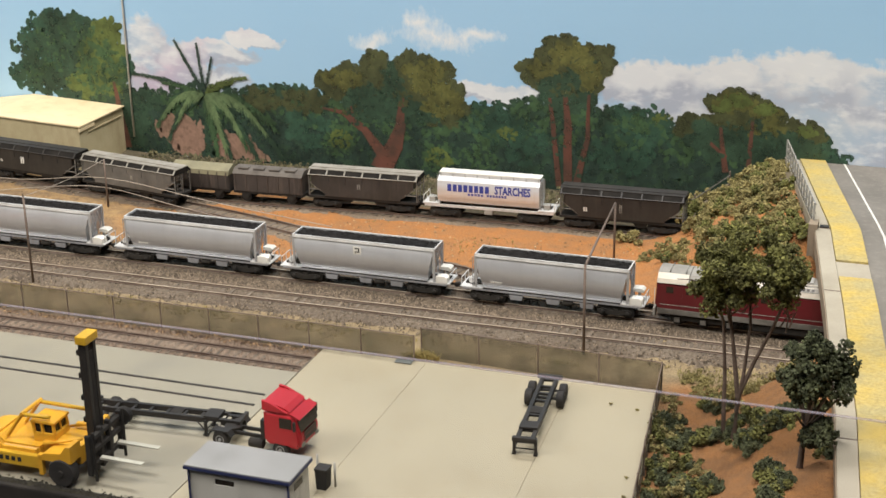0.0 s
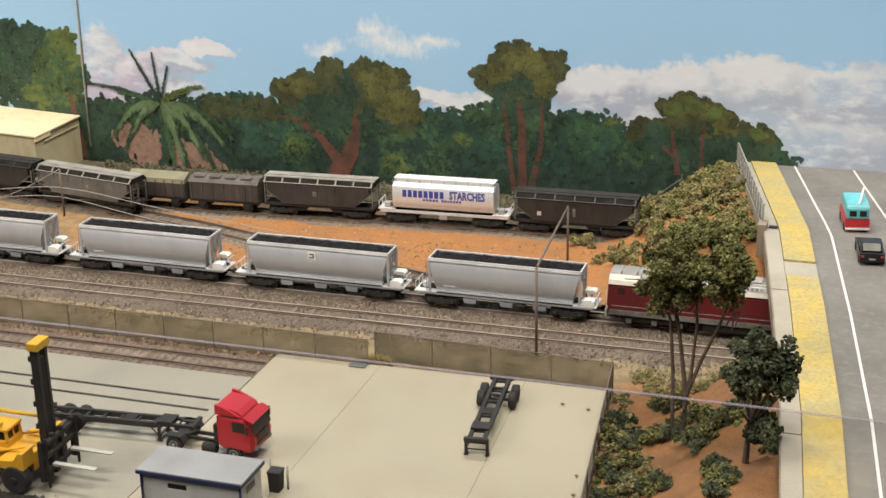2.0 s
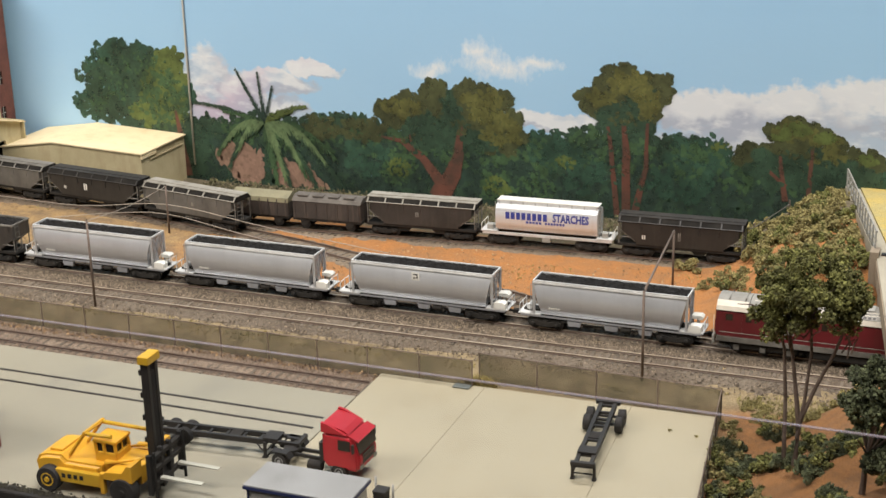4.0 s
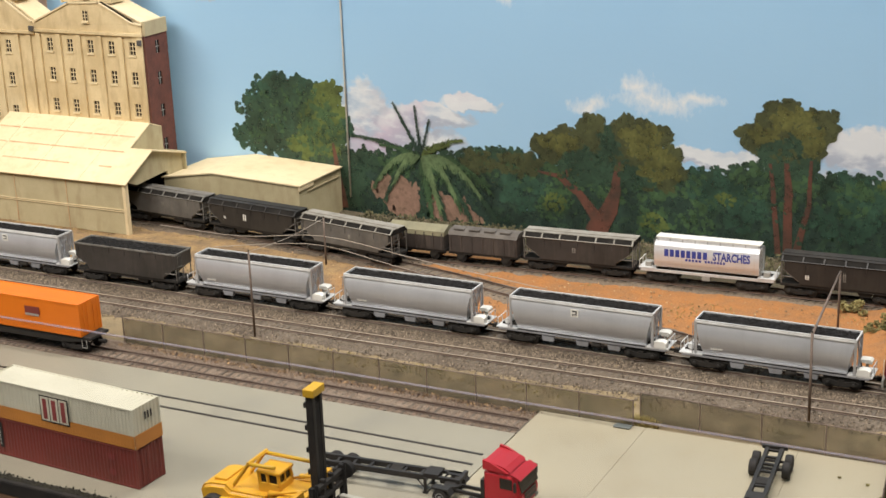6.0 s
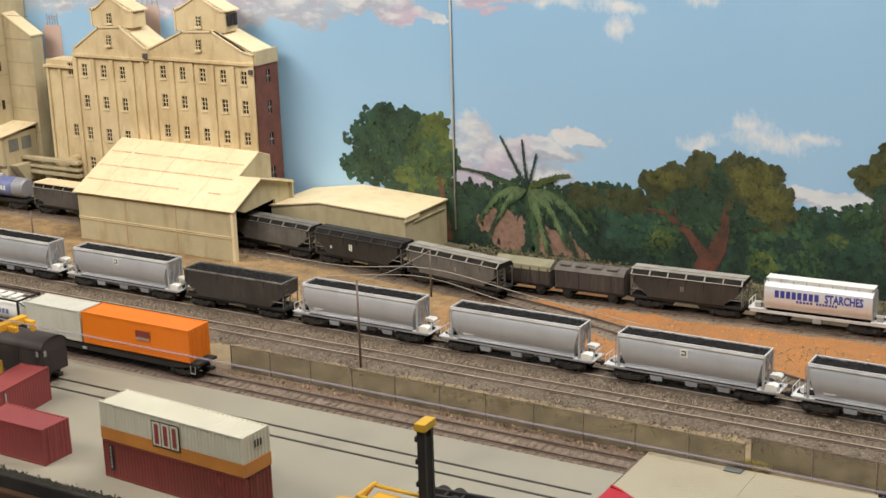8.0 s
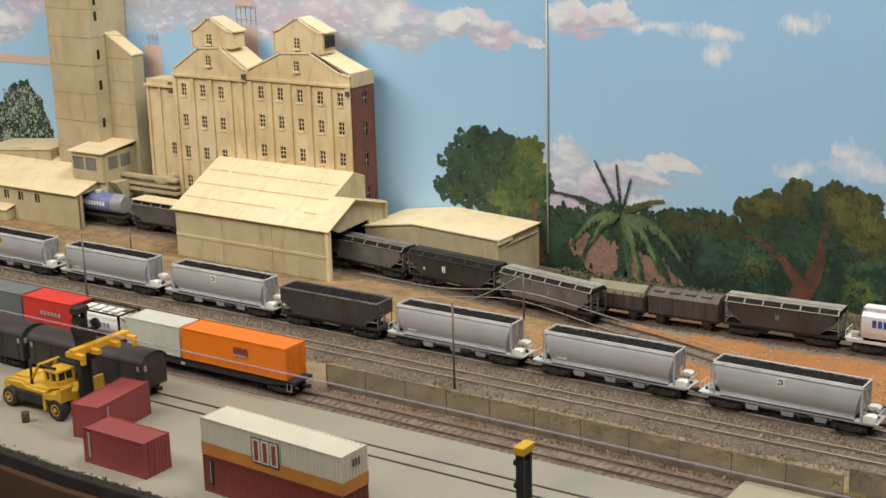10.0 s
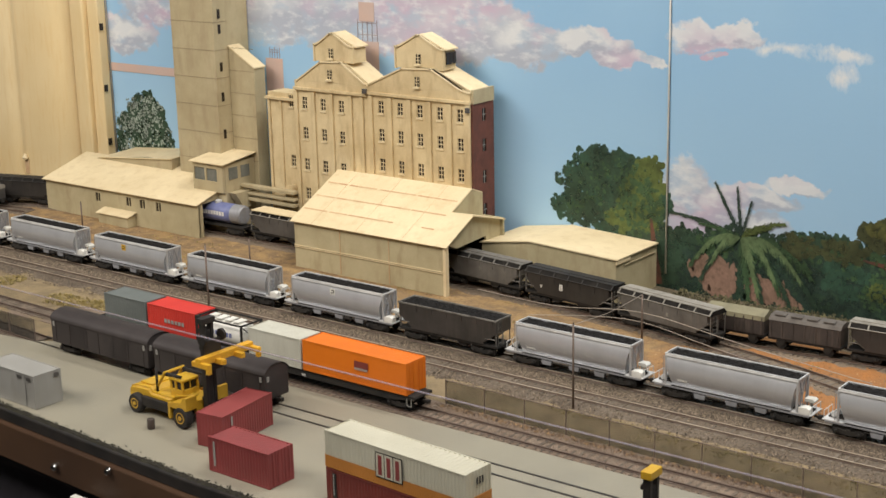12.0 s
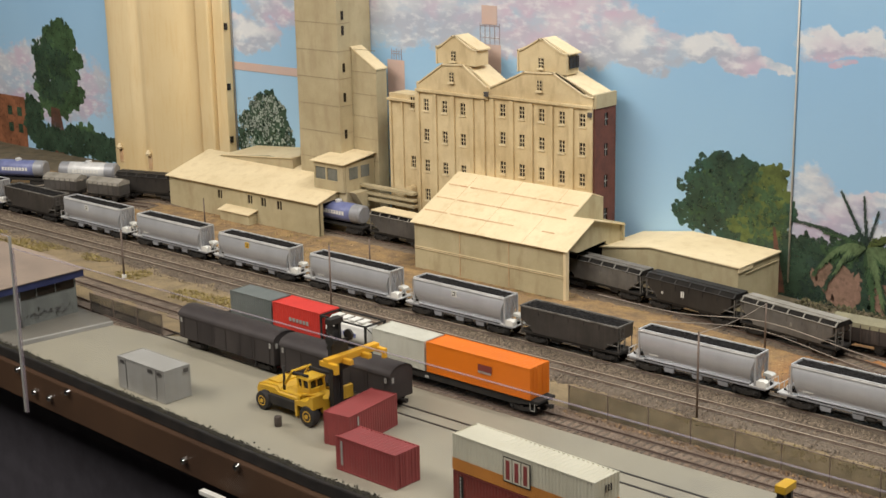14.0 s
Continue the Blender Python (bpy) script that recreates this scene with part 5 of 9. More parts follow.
gable(mill, ((-0.3895, 0.2086), (-0.3895, 0.2096), (-0.403, 0.2115), (-0.447, 0.2335), (-0.492, 0.2315), (-0.5445, 0.2086)), YM, YM + 0.004)
gable(mill, ((-0.547, 0.2046), (-0.551, 0.208), (-0.589, 0.2325), (-0.624, 0.2305), (-0.665, 0.2046)), YM + 0.0004, YM + 0.0044)
for x0, x1, xm, z0, ze, za in ((-0.505, -0.432, -0.469, 0.231, 0.2565, 0.272), (-0.637, -0.572, -0.607, 0.2305, 0.2515, 0.2665)):
    gable(mill, ((x1, z0), (x1, ze), (x1 - 0.006, ze + 0.0008), (xm + 0.003, za), (xm - 0.003, za), (x0 + 0.006, ze + 0.0008), (x0, ze), (x0, z0)), YM + 0.0045, YM + 0.0075)
    part("monitor", prism(bmesh.new(), ((x1 - 0.001, z0), (x1 - 0.001, ze - 0.004), (xm, za - 0.002), (x0 + 0.001, ze - 0.004), (x0 + 0.001, z0)), "y", YM + 0.0076, YM + 0.030), M["cream_mill"], mill)
    for xa, za_, xb, zb in ((x1 + 0.002, ze - 0.0005, xm, za + 0.0006), (xm, za + 0.0006, x0 - 0.002, ze - 0.0005)):
        part("monitor_roof", prism(bmesh.new(), ((xa, za_), (xb, zb), (xb, zb - 0.0014), (xa, za_ - 0.0014)), "y", YM + 0.0076, YM + 0.032), M["cream_roof"], mill)
for x, z, y in ((-0.608, 0.241, YM + 0.0045), (-0.469, 0.243, YM + 0.0045), (-0.608, 0.2150, YM + 0.0004), (-0.468, 0.2165, YM)):
    sash_window(mill, x, z, 0.0075, 0.0120, y - 0.0022)
part("louvre", fresh(lambda b: [box(b, -0.4318, -0.4306, YM + 0.010 + 0.0065 * i, YM + 0.0152 + 0.0065 * i, 0.238, 0.252) for i in range(3)]), M["window_dark"], mill, "dark louvred openings")
# main roof slopes behind the gables
for pts in (((-0.389, 0.2095), (-0.447, 0.234), (-0.447, 0.2325), (-0.389, 0.208)), ((-0.492, 0.232), (-0.546, 0.208), (-0.546, 0.2065), (-0.492, 0.2305)), ((-0.447, 0.2340), (-0.492, 0.2318), (-0.492, 0.2304), (-0.447, 0.2326)),
            ((-0.5465, 0.2066), (-0.589, 0.233), (-0.589, 0.2316), (-0.5465, 0.2052)), ((-0.589, 0.2329), (-0.624, 0.231), (-0.624, 0.2296), (-0.589, 0.2315)), ((-0.624, 0.231), (-0.669, 0.204), (-0.669, 0.2026), (-0.624, 0.2296))):
    part("roof_slope", prism(bmesh.new(), pts, "y", YM + 0.0047, 1.3760), M["cream_roof"], mill)
part("roof_core", prism(bmesh.new(), ((-0.3905, 0.2), (-0.3905, 0.2075), (-0.447, 0.2315), (-0.492, 0.2295), (-0.546, 0.206), (-0.589, 0.2305), (-0.624, 0.2285), (-0.668, 0.2015), (-0.668, 0.2)), "y", YM + 0.0076, 1.3760), M["cream_mill"], mill)
# brick side wall with small windows, and the pale block at its top
side = part("side_wall", bmesh.new(), M["brick_red"], mill, "dark red brick side wall")
bm = wall_with_holes(-1.3760, -(YM + 0.0005), -0.004, 0.1955, 0.0, 0.0015, [(-1.357 - 0.0038, -1.357 + 0.0038, z - 0.0075, z + 0.0075) for z in (0.181, 0.1445, 0.1065, 0.066)])
bmesh.ops.transform(bm, matrix=Matrix(((0, -1, 0, -0.3868), (-1, 0, 0, 0), (0, 0, 1, 0), (0, 0, 0, 1))), verts=bm.verts[:])
bmesh.ops.recalc_face_normals(bm, faces=bm.faces[:])
bm.to_mesh(side.data)
bm.free()
for z in (0.181, 0.1445, 0.1065, 0.066):
    part("side_window", fresh(lambda b: box(b, -0.3886, -0.3880, 1.3529, 1.3611, z - 0.0075, z + 0.0075)), M["window_dark"], mill, "small dark window")
    part("glazing_bar", fresh(lambda b: (box(b, -0.3879, -0.3875, 1.3567, 1.3573, z - 0.0075, z + 0.0075), box(b, -0.38788, -0.38752, 1.3529, 1.3611, z - 0.0004, z + 0.0004))), M["box_grey"], mill)
part("parapet_block", bbox(-0.3895, -0.3856, YM + 0.001, 1.3760, 0.1956, 0.2125, 0.0005), M["tower"], mill, "pale block over the brickwork")
part("rainwater_head", bbox(-0.3935, -0.3885, YM - 0.0062, YM - 0.0027, 0.186, 0.192, 0.0005), M["wagon_grey"], mill)
part("rainwater_head", bbox(-0.551, -0.545, YM - 0.0062, YM - 0.0027, 0.1965, 0.2025, 0.0005), M["wagon_grey"], mill)
part("loading_hood", fresh(lambda b: lathe(b, ((0.0075, 0), (0.0075, -0.012)), (-0.686, YM + 0.0098, 0.057), "y", 14)), M["cream_mill"], mill, "rounded loading hood")

# conveyor beams beside the mill
for z, h in ((0.056, 0.004), (0.047, 0.003), (0.039, 0.004)):
    solid("conveyor_beam", bbox(-0.765, -0.668, 1.322, 1.331, z, z + h), M["tower"], "grey timber conveyor beam between tower and mill", "beam", group="conveyor beams")


def roof_sheet(parent, corners, thick, material, lines=0, name="roof", laps=5):
    """A sloping roof plate from four corners (eave left, eave right, top right, top left), with sheet laps across it."""
    c = [Vector(p) for p in corners]
    n = (c[1] - c[0]).cross(c[3] - c[0]).normalized() * thick
    bm = bmesh.new()
    lo, hi = [bm.verts.new(p - n) for p in c], [bm.verts.new(p) for p in c]
    bm.faces.new(hi), bm.faces.new(lo[::-1])
    for i in range(4):
        j = (i + 1) % 4
        bm.faces.new((lo[i], lo[j], hi[j], hi[i]))
    r = part(name, bm, material, parent)
    for k in range(1, lines + 1):
        t = k / (lines + 1)
        a, b = c[0].lerp(c[3], t), c[1].lerp(c[2], t)
        up = (c[3] - c[0]).normalized() * 0.0011
        rng = random.Random(k * 7)
        s = 0.02
        while s < 0.97:
            e = min(0.98, s + rng.uniform(0.12, 0.30))
            p, q = a.lerp(b, s), a.lerp(b, e)
            m2 = n.normalized() * 0.00025
            bm = bmesh.new()
            bm.faces.new([bm.verts.new(v + m2) for v in (p - up, q - up, q + up, p + up)])
            if rng.random() < 0.8:
                part("rust_line", bm, M["rust_seam"], r, "rusty sheet lap")
            else:
                bm.free()
            s = e + rng.uniform(0.0, 0.03)
    for k in range(1, laps + 1):
        t = k / (laps + 1)
        a, b = c[0].lerp(c[1], t), c[3].lerp(c[2], t)
        side_ = (c[1] - c[0]).normalized() * 0.0003
        m2 = n.normalized() * 0.0002
        bm = bmesh.new()
        bm.faces.new([bm.verts.new(v + m2) for v in (a - side_, a + side_, b + side_, b - side_)])
        part("sheet_lap", bm, M["rust_seam"] if lines and k % 2 else M["cream_roof"], r)
    return r


# loading shed over the siding
shed = thing("loading_shed", "cream loading shed with a rust-streaked sheet roof and open end", "shed")
XA, XB = -0.578, -0.349
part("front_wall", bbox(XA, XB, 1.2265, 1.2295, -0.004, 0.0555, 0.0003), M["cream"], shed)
for z in (0.022, 0.024):
    part("wall_rail", bbox(XA, XB, 1.2253, 1.2264, z, z + 0.0008, 0), M["cream_roof"], shed)
for x in (-0.505, -0.43):
    part("wall_seam", bbox(x, x + 0.0006, 1.2258, 1.2264, -0.002, 0.055, 0), M["rust_seam"], shed)
part("corner_post", bbox(XB - 0.001, XB + 0.003, 1.2245, 1.2305, -0.004, 0.0565, 0.0004), M["cream_roof"], shed)
part("back_wall", bbox(XA, -0.3445, 1.334, 1.3365, -0.004, 0.066, 0.0003), M["cream"], shed)
part("end_wall", prism(bmesh.new(), ((1.2297, -0.004), (1.2297, 0.0555), (1.31, 0.098), (1.3335, 0.09), (1.3335, -0.004), (1.315, -0.004), (1.315, 0.045), (1.262, 0.045), (1.262, -0.004)), "x", XA, XA + 0.0025), M["cream"], shed)
part("gable_end", prism(bmesh.new(), ((1.2297, 0.0555), (1.274, 0.0792), (1.3335, 0.064), (1.3335, -0.004), (1.322, -0.004), (1.305, 0.05), (1.250, 0.047)), "x", XB - 0.003, XB), M["cream"], shed)
part("step_wall", prism(bmesh.new(), ((1.2745, 0.079), (1.3125, 0.0995), (1.3335, 0.0935), (1.3335, 0.06)), "x", -0.3755, -0.3735), M["cream"], shed)
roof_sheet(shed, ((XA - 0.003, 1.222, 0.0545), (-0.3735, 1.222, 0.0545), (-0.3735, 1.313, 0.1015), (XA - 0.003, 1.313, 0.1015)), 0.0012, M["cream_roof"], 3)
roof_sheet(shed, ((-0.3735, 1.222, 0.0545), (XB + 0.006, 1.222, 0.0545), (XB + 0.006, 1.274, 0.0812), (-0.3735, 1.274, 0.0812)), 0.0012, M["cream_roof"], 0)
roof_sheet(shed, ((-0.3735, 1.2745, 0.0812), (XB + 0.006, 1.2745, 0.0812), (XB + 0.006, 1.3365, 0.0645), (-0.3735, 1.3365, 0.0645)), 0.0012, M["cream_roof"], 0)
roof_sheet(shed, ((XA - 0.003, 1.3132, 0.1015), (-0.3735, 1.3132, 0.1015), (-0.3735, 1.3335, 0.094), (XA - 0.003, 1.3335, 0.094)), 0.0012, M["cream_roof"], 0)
# black sheet in front of the cream wall gives the interior shade as colour
part("lining", bbox(XA + 0.003, -0.36, 1.331, 1.3335, -0.003, 0.06, 0), M["dark"], shed, "black inner face standing in for the shade inside the shed")

# low store beside it
store = thing("low_store_shed", "cream low-pitched store shed against the backdrop", "shed")
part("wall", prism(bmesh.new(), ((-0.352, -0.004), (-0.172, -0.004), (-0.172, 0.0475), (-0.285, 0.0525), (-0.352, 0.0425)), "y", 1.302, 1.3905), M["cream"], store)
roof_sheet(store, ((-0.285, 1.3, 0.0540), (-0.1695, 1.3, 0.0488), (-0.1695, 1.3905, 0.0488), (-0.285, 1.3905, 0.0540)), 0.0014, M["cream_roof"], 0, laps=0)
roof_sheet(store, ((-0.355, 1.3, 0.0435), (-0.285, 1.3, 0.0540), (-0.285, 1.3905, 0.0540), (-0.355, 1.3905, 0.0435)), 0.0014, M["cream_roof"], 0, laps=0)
part("barge_board", bbox(-0.1718, -0.1700, 1.3005, 1.330, 0.0425, 0.0465, 0.0003), M["cream_roof"], store)
part("door_track", bbox(-0.1719, -0.1706, 1.318, 1.385, 0.038, 0.0393, 0.0003), M["tower"], store)

# long loading shed below the silos
long_shed = thing("silo_loading_shed", "long cream loading shed with small windows below the silos", "shed")
x0, x1 = -1.095, -0.782
wins = [(-0.982, 0.0275), (-0.918, 0.0285), (-0.89, 0.0285), (-0.858, 0.0285)]
holes = [(x - 0.005, x + 0.005, z - 0.006, z + 0.006) for x, z in wins]
part("front_wall", wall_with_holes(x0, x1, -0.004, 0.0415, 1.2585, 0.002, holes), M["cream"], long_shed)
for x, z in wins:
    part("window", fresh(lambda b: box(b, x - 0.005, x + 0.005, 1.2600, 1.2604, z - 0.006, z + 0.006)), M["window_dark"], long_shed, "small dark window")
    part("mullion", fresh(lambda b: box(b, x - 0.0006, x + 0.0006, 1.2592, 1.2599, z - 0.006, z + 0.006)), M["cream"], long_shed)
part("lean_to", bbox(-0.965, -0.905, 1.243, 1.2582, -0.004, 0.010, 0.0005), M["cream"], long_shed, "small lean-to box")
part("lean_to_roof", prism(bmesh.new(), ((1.241, 0.0102), (1.2583, 0.0148), (1.2583, 0.016), (1.241, 0.0114)), "x", -0.968, -0.902), M["cream_roof"], long_shed)
part("end_wall", prism(bmesh.new(), ((1.2608, -0.004), (1.2608, 0.0415), (1.335, 0.064), (1.335, -0.004), (1.325, -0.004), (1.318, 0.043), (1.268, 0.040), (1.268, -0.004)), "x", x1 - 0.003, x1), M["cream"], long_shed)
part("end_wall", prism(bmesh.new(), ((1.2608, 0.030), (1.2608, 0.0415), (1.335, 0.064), (1.335, 0.030)), "x", x0, x0 + 0.003), M["cream"], long_shed)
# back wall coloured black to give the shade under the roof
part("back_wall", bbox(x0, x1, 1.3352, 1.338, -0.004, 0.0635, 0), M["dark"], long_shed, "black inner face standing in for the shade inside the shed")
roof_sheet(long_shed, ((x0 - 0.003, 1.254, 0.0412), (x1 + 0.003, 1.254, 0.0412), (x1 + 0.003, 1.338, 0.0665), (x0 - 0.003, 1.338, 0.0665)), 0.0012, M["cream_roof"], 0)
part("upper_roof", prism(bmesh.new(), ((-1.085, 0.055), (-1.05, 0.0655), (-0.96, 0.074), (-0.90, 0.078), (-0.90, 0.055)), "y", 1.325, 1.39), M["tower"], long_shed, "curved upper hopper roof")
roof_sheet(long_shed, ((-1.05, 1.323, 0.066), (-0.90, 1.323, 0.0785), (-0.90, 1.3905, 0.0815), (-1.05, 1.3905, 0.069)), 0.001, M["cream_roof"], 0, "upper_roof_sheet")

# concrete headhouse tower with control cabin
tower = thing("workhouse_tower", "tall cream concrete workhouse tower with a stepped wing", "tower")
part("shaft", bbox(-0.885, -0.804, 1.327, 1.3905, -0.004, 0.42, 0.0006), M["tower"], tower)
for k in range(9):
    z = 0.085 + 0.037 * k
    part("lift_line", fresh(lambda b: (box(b, -0.8852, -0.8038, 1.3266, 1.3269, z, z + 0.0007), box(b, -0.8039, -0.8036, 1.327, 1.351, z, z + 0.0007))), M["lift_line"], tower)
for z in (0.115, 0.165, 0.205, 0.255, 0.275):
    part("slit_window", fresh(lambda b: box(b, -0.8039, -0.8033, 1.335, 1.3395, z, z + 0.012)), M["window_dark"], tower, "dark slit window")
part("wing", prism(bmesh.new(), ((-0.8037, -0.004), (-0.758, -0.004), (-0.758, 0.2105), (-0.8037, 0.2365)), "y", 1.352, 1.3720), M["tower"], tower)
part("wing_coping", prism(bmesh.new(), ((-0.8037, 0.2366), (-0.7565, 0.2098), (-0.7565, 0.2116), (-0.8037, 0.2384)), "y", 1.3505, 1.3725), M["cream_roof"], tower)
for k in range(6):
    z = 0.085 + 0.03 * k
    part("lift_line", bbox(-0.8035, -0.7578, 1.3516, 1.35195, z, z + 0.0006, 0), M["lift_line"], tower)
cabin = part("cabin", wall_with_holes(-0.822, -0.766, 0.052, 0.0905, 1.292, 0.002, [(-0.820, -0.800, 0.066, 0.083), (-0.797, -0.777, 0.066, 0.083)]), M["tower"], tower, "glazed control cabin")
for a in (-0.820, -0.797):
    part("pane", fresh(lambda b: box(b, a, a + 0.020, 1.2935, 1.2938, 0.066, 0.083)), M["glass_grey"], cabin, "dusty window glass")
part("cabin_side", bbox(-0.822, -0.766, 1.2965, 1.3515, -0.004, 0.0905, 0), M["tower"], tower)
for y in (1.303, 1.325):
    part("cabin_window", bbox(-0.7659, -0.7654, y, y + 0.016, 0.068, 0.084, 0), M["glass_grey"], tower, "dusty window glass")
roof_sheet(tower, ((-0.826, 1.288, 0.0910), (-0.762, 1.288, 0.0910), (-0.762, 1.3515, 0.0985), (-0.826, 1.3515, 0.0985)), 0.0012, M["cream_roof"], 0, "cabin_roof")
part("hopper_mouth", prism(bmesh.new(), ((1.300, 0.052), (1.345, 0.052), (1.33, 0.03), (1.315, 0.03)), "x", -0.7655, -0.752), M["tower"], tower)

# silos
silo = thing("grain_silo", "tall smooth cream-painted grain silo", "silo")


def silo_front(x):
    """Distance across the board of the silo's rounded face."""
    u = x + 1.268
    bay = 1 - 0.10 * math.exp(-((u + 0.006) / 0.010) ** 2)
    return 1.400 - 0.050 * bay * (max(0.0, 1 - abs(u / 0.115) ** 4)) ** 0.4


outline = [(x, silo_front(x)) for x in -1.268 + 0.115 * np.sin(np.linspace(-math.pi / 2, math.pi / 2, 65))]
bm = prism(bmesh.new(), outline, "z", -0.004, 0.45)
for f in bm.faces:
    f.smooth = len(f.verts) == 4
part("bin", bm, M["silo"], silo)
part("corner_column", bbox(-1.1475, -1.118, 1.366, 1.3905, -0.004, 0.45, 0.004, 3), M["silo"], silo)
part("corner_column", bbox(-1.1175, -1.094, 1.374, 1.3905, -0.004, 0.45, 0.003, 3), M["silo"], silo)
for x, z in ((-1.335, 0.030), (-1.258, 0.028)):
    y = silo_front(x)
    part("vent_hood", fresh(lambda b: lathe(b, ((0.004, 0), (0.0052, 0.003), (0.0016, 0.009)), (x, y - 0.0035, z + 0.008), "z", 10)), M["cream_roof"], silo)
    part("vent_door", bbox(x - 0.0045, x + 0.0045, y - 0.0015, y + 0.0015, z - 0.014, z + 0.006, 0.0005), M["rust_seam"], silo, "rusty vent door")
for z in (0.24, 0.15, 0.07):
    part("bracket", bbox(-1.0938, -1.0905, 1.376, 1.381, z, z + 0.010, 0.0004), M["window_dark"], silo)

# grey office building at the yard's end
office = thing("yard_office", "grey rendered yard building with a brown roof and navy fascia", "building")
part("wall", prism(bmesh.new(), ((-1.20, 0.775), (-0.7465, 0.7445), (-0.7465, 0.852), (-1.20, 0.852)), "z", -0.004, 0.0405), M["office_wall"], office)
part("fascia_board", prism(bmesh.new(), ((-1.205, 0.768), (-0.7385, 0.7375), (-0.7385, 0.858), (-1.205, 0.858)), "z", 0.0405, 0.0485), M["blue_trim"], office, "navy fascia")
part("roof", prism(bmesh.new(), ((-1.206, 0.0486), (-0.7365, 0.0486), (-0.7365, 0.0496), (-0.80, 0.0535), (-1.206, 0.058)), "y", 0.745, 0.859), M["office_roof"], office, "pale brown sheet roof")
part("window_band", bbox(-0.7463, -0.7455, 0.778, 0.849, 0.0285, 0.0402, 0), M["window_dark"], office, "dark window band under the fascia")
for y in (0.800, 0.824):
    part("window_post", bbox(-0.7454, -0.7448, y, y + 0.0012, 0.0286, 0.0401, 0), M["office_wall"], office)
part("downpipe", fresh(lambda b: rod(b, (-0.7450, 0.7790, -0.002), (-0.7450, 0.7790, 0.0402), 0.0009, seg=8)), M["hut_roof"], office, "pale downpipe")
rng = random.Random(19)
part("graffiti", fresh(lambda b: [rod(b, (-0.7459, y, z), (-0.7459, y + rng.uniform(-0.004, 0.004), z + rng.uniform(-0.004, 0.004)), 0.0005, seg=5) for y, z in ((rng.uniform(0.786, 0.846), rng.uniform(0.004, 0.013)) for _ in range(46))]), M["wagon_grey"], office, "dark scrawled marks along the wall foot")
solid("pavement", prism(bmesh.new(), ((-1.3, 0.773), (-0.6945, 0.737), (-0.6945, 0.862), (-1.3, 0.862)), "z", -0.009, -0.0082), M["apron"], "dull grey apron in front of the yard building", "pavement", "structure")


# ---- rolling stock; local x along the wagon, z up from the rail top ----
RAIL = 0.0006


def wheelset(parent, x, r=0.0052):
    bm = bmesh.new()
    for s in (-1, 1):
        lathe(bm, ((0.0012, 0), (r, 0), (r, s * 0.0012), (r + 0.0006, s * 0.0013), (r + 0.0006, s * 0.0018), (0.0012, s * 0.0018)), (x, -s * 0.0092, r), "y", 16)
    rod(bm, (x, -0.0095, r), (x, 0.0095, r), 0.0009, seg=6)
    return part("wheelset", bm, M["underframe"], parent)


def bogie(parent, x, base=0.020, material=None, height_=0.0085):
    bg = part("bogie", fresh(lambda b: (box(b, x - 0.005, x + 0.005, -0.009, 0.009, 0.006, height_), box(b, x - 0.002, x + 0.002, -0.0115, 0.0115, 0.004, 0.0075))), M["underframe"], parent)
    for s in (-1, 1):
        out = ((x - base * .68, 0.0064), (x - base * .5, 0.0076), (x - base * .2, 0.0066), (x, 0.0058), (x + base * .2, 0.0066), (x + base * .5, 0.0076), (x + base * .68, 0.0064),
               (x + base * .62, 0.0036), (x + base * .38, 0.0036), (x + base * .2, 0.0026), (x - base * .2, 0.0026), (x - base * .38, 0.0036), (x - base * .62, 0.0036))
        part("side_frame", prism(bmesh.new(), out, "y", s * 0.0105, s * 0.0118), material or M["underframe"], bg)
        for k in (-1, 1):
            part("axle_box", fresh(lambda b: lathe(b, ((0.0017, 0), (0.0017, s * 0.0014), (0.0008, s * 0.002)), (x + k * base / 2, s * 0.0118, 0.0050), "y", 8)), M["underframe"], bg)
    for k in (-1, 1):
        wheelset(bg, x + k * base / 2)
    return bg


def coupler(parent, x, s, z=0.0088):
    bm = bmesh.new()
    box(bm, min(x, x + s * 0.006), max(x, x + s * 0.006), -0.001, 0.001, z - 0.0008, z + 0.0008)
    box(bm, min(x + s * 0.004, x + s * 0.0075), max(x + s * 0.004, x + s * 0.0075), -0.0018, 0.0018, z - 0.0016, z + 0.0016)
    return part("coupler", bm, M["underframe"], parent)


def coal_load(parent, lx, ly, z, hump, seed):
    nx, ny = 60, 14
    rng = random.Random(seed)
    verts = []
    for j in range(ny + 1):
        for i in range(nx + 1):
            u, v = i / nx * 2 - 1, j / ny * 2 - 1
            edge = min(1.0, 3.2 * (1 - abs(u))) * min(1.0, 2.2 * (1 - abs(v)))
            verts.append((u * lx, v * ly, z + hump * edge * (0.5 + 0.5 * noise.noise(Vector((u * 4, v * 1.5, seed)))) + rng.uniform(-0.0006, 0.0011)))
    n = nx + 1
    faces = [(j * n + i, j * n + i + 1, (j + 1) * n + i + 1, (j + 1) * n + i) for j in range(ny) for i in range(nx)]
    me = bpy.data.meshes.new("coal_load")
    me.from_pydata(verts, [], faces)
    return mesh_part("coal_load", me, M["coal"], parent, "heaped black coal")


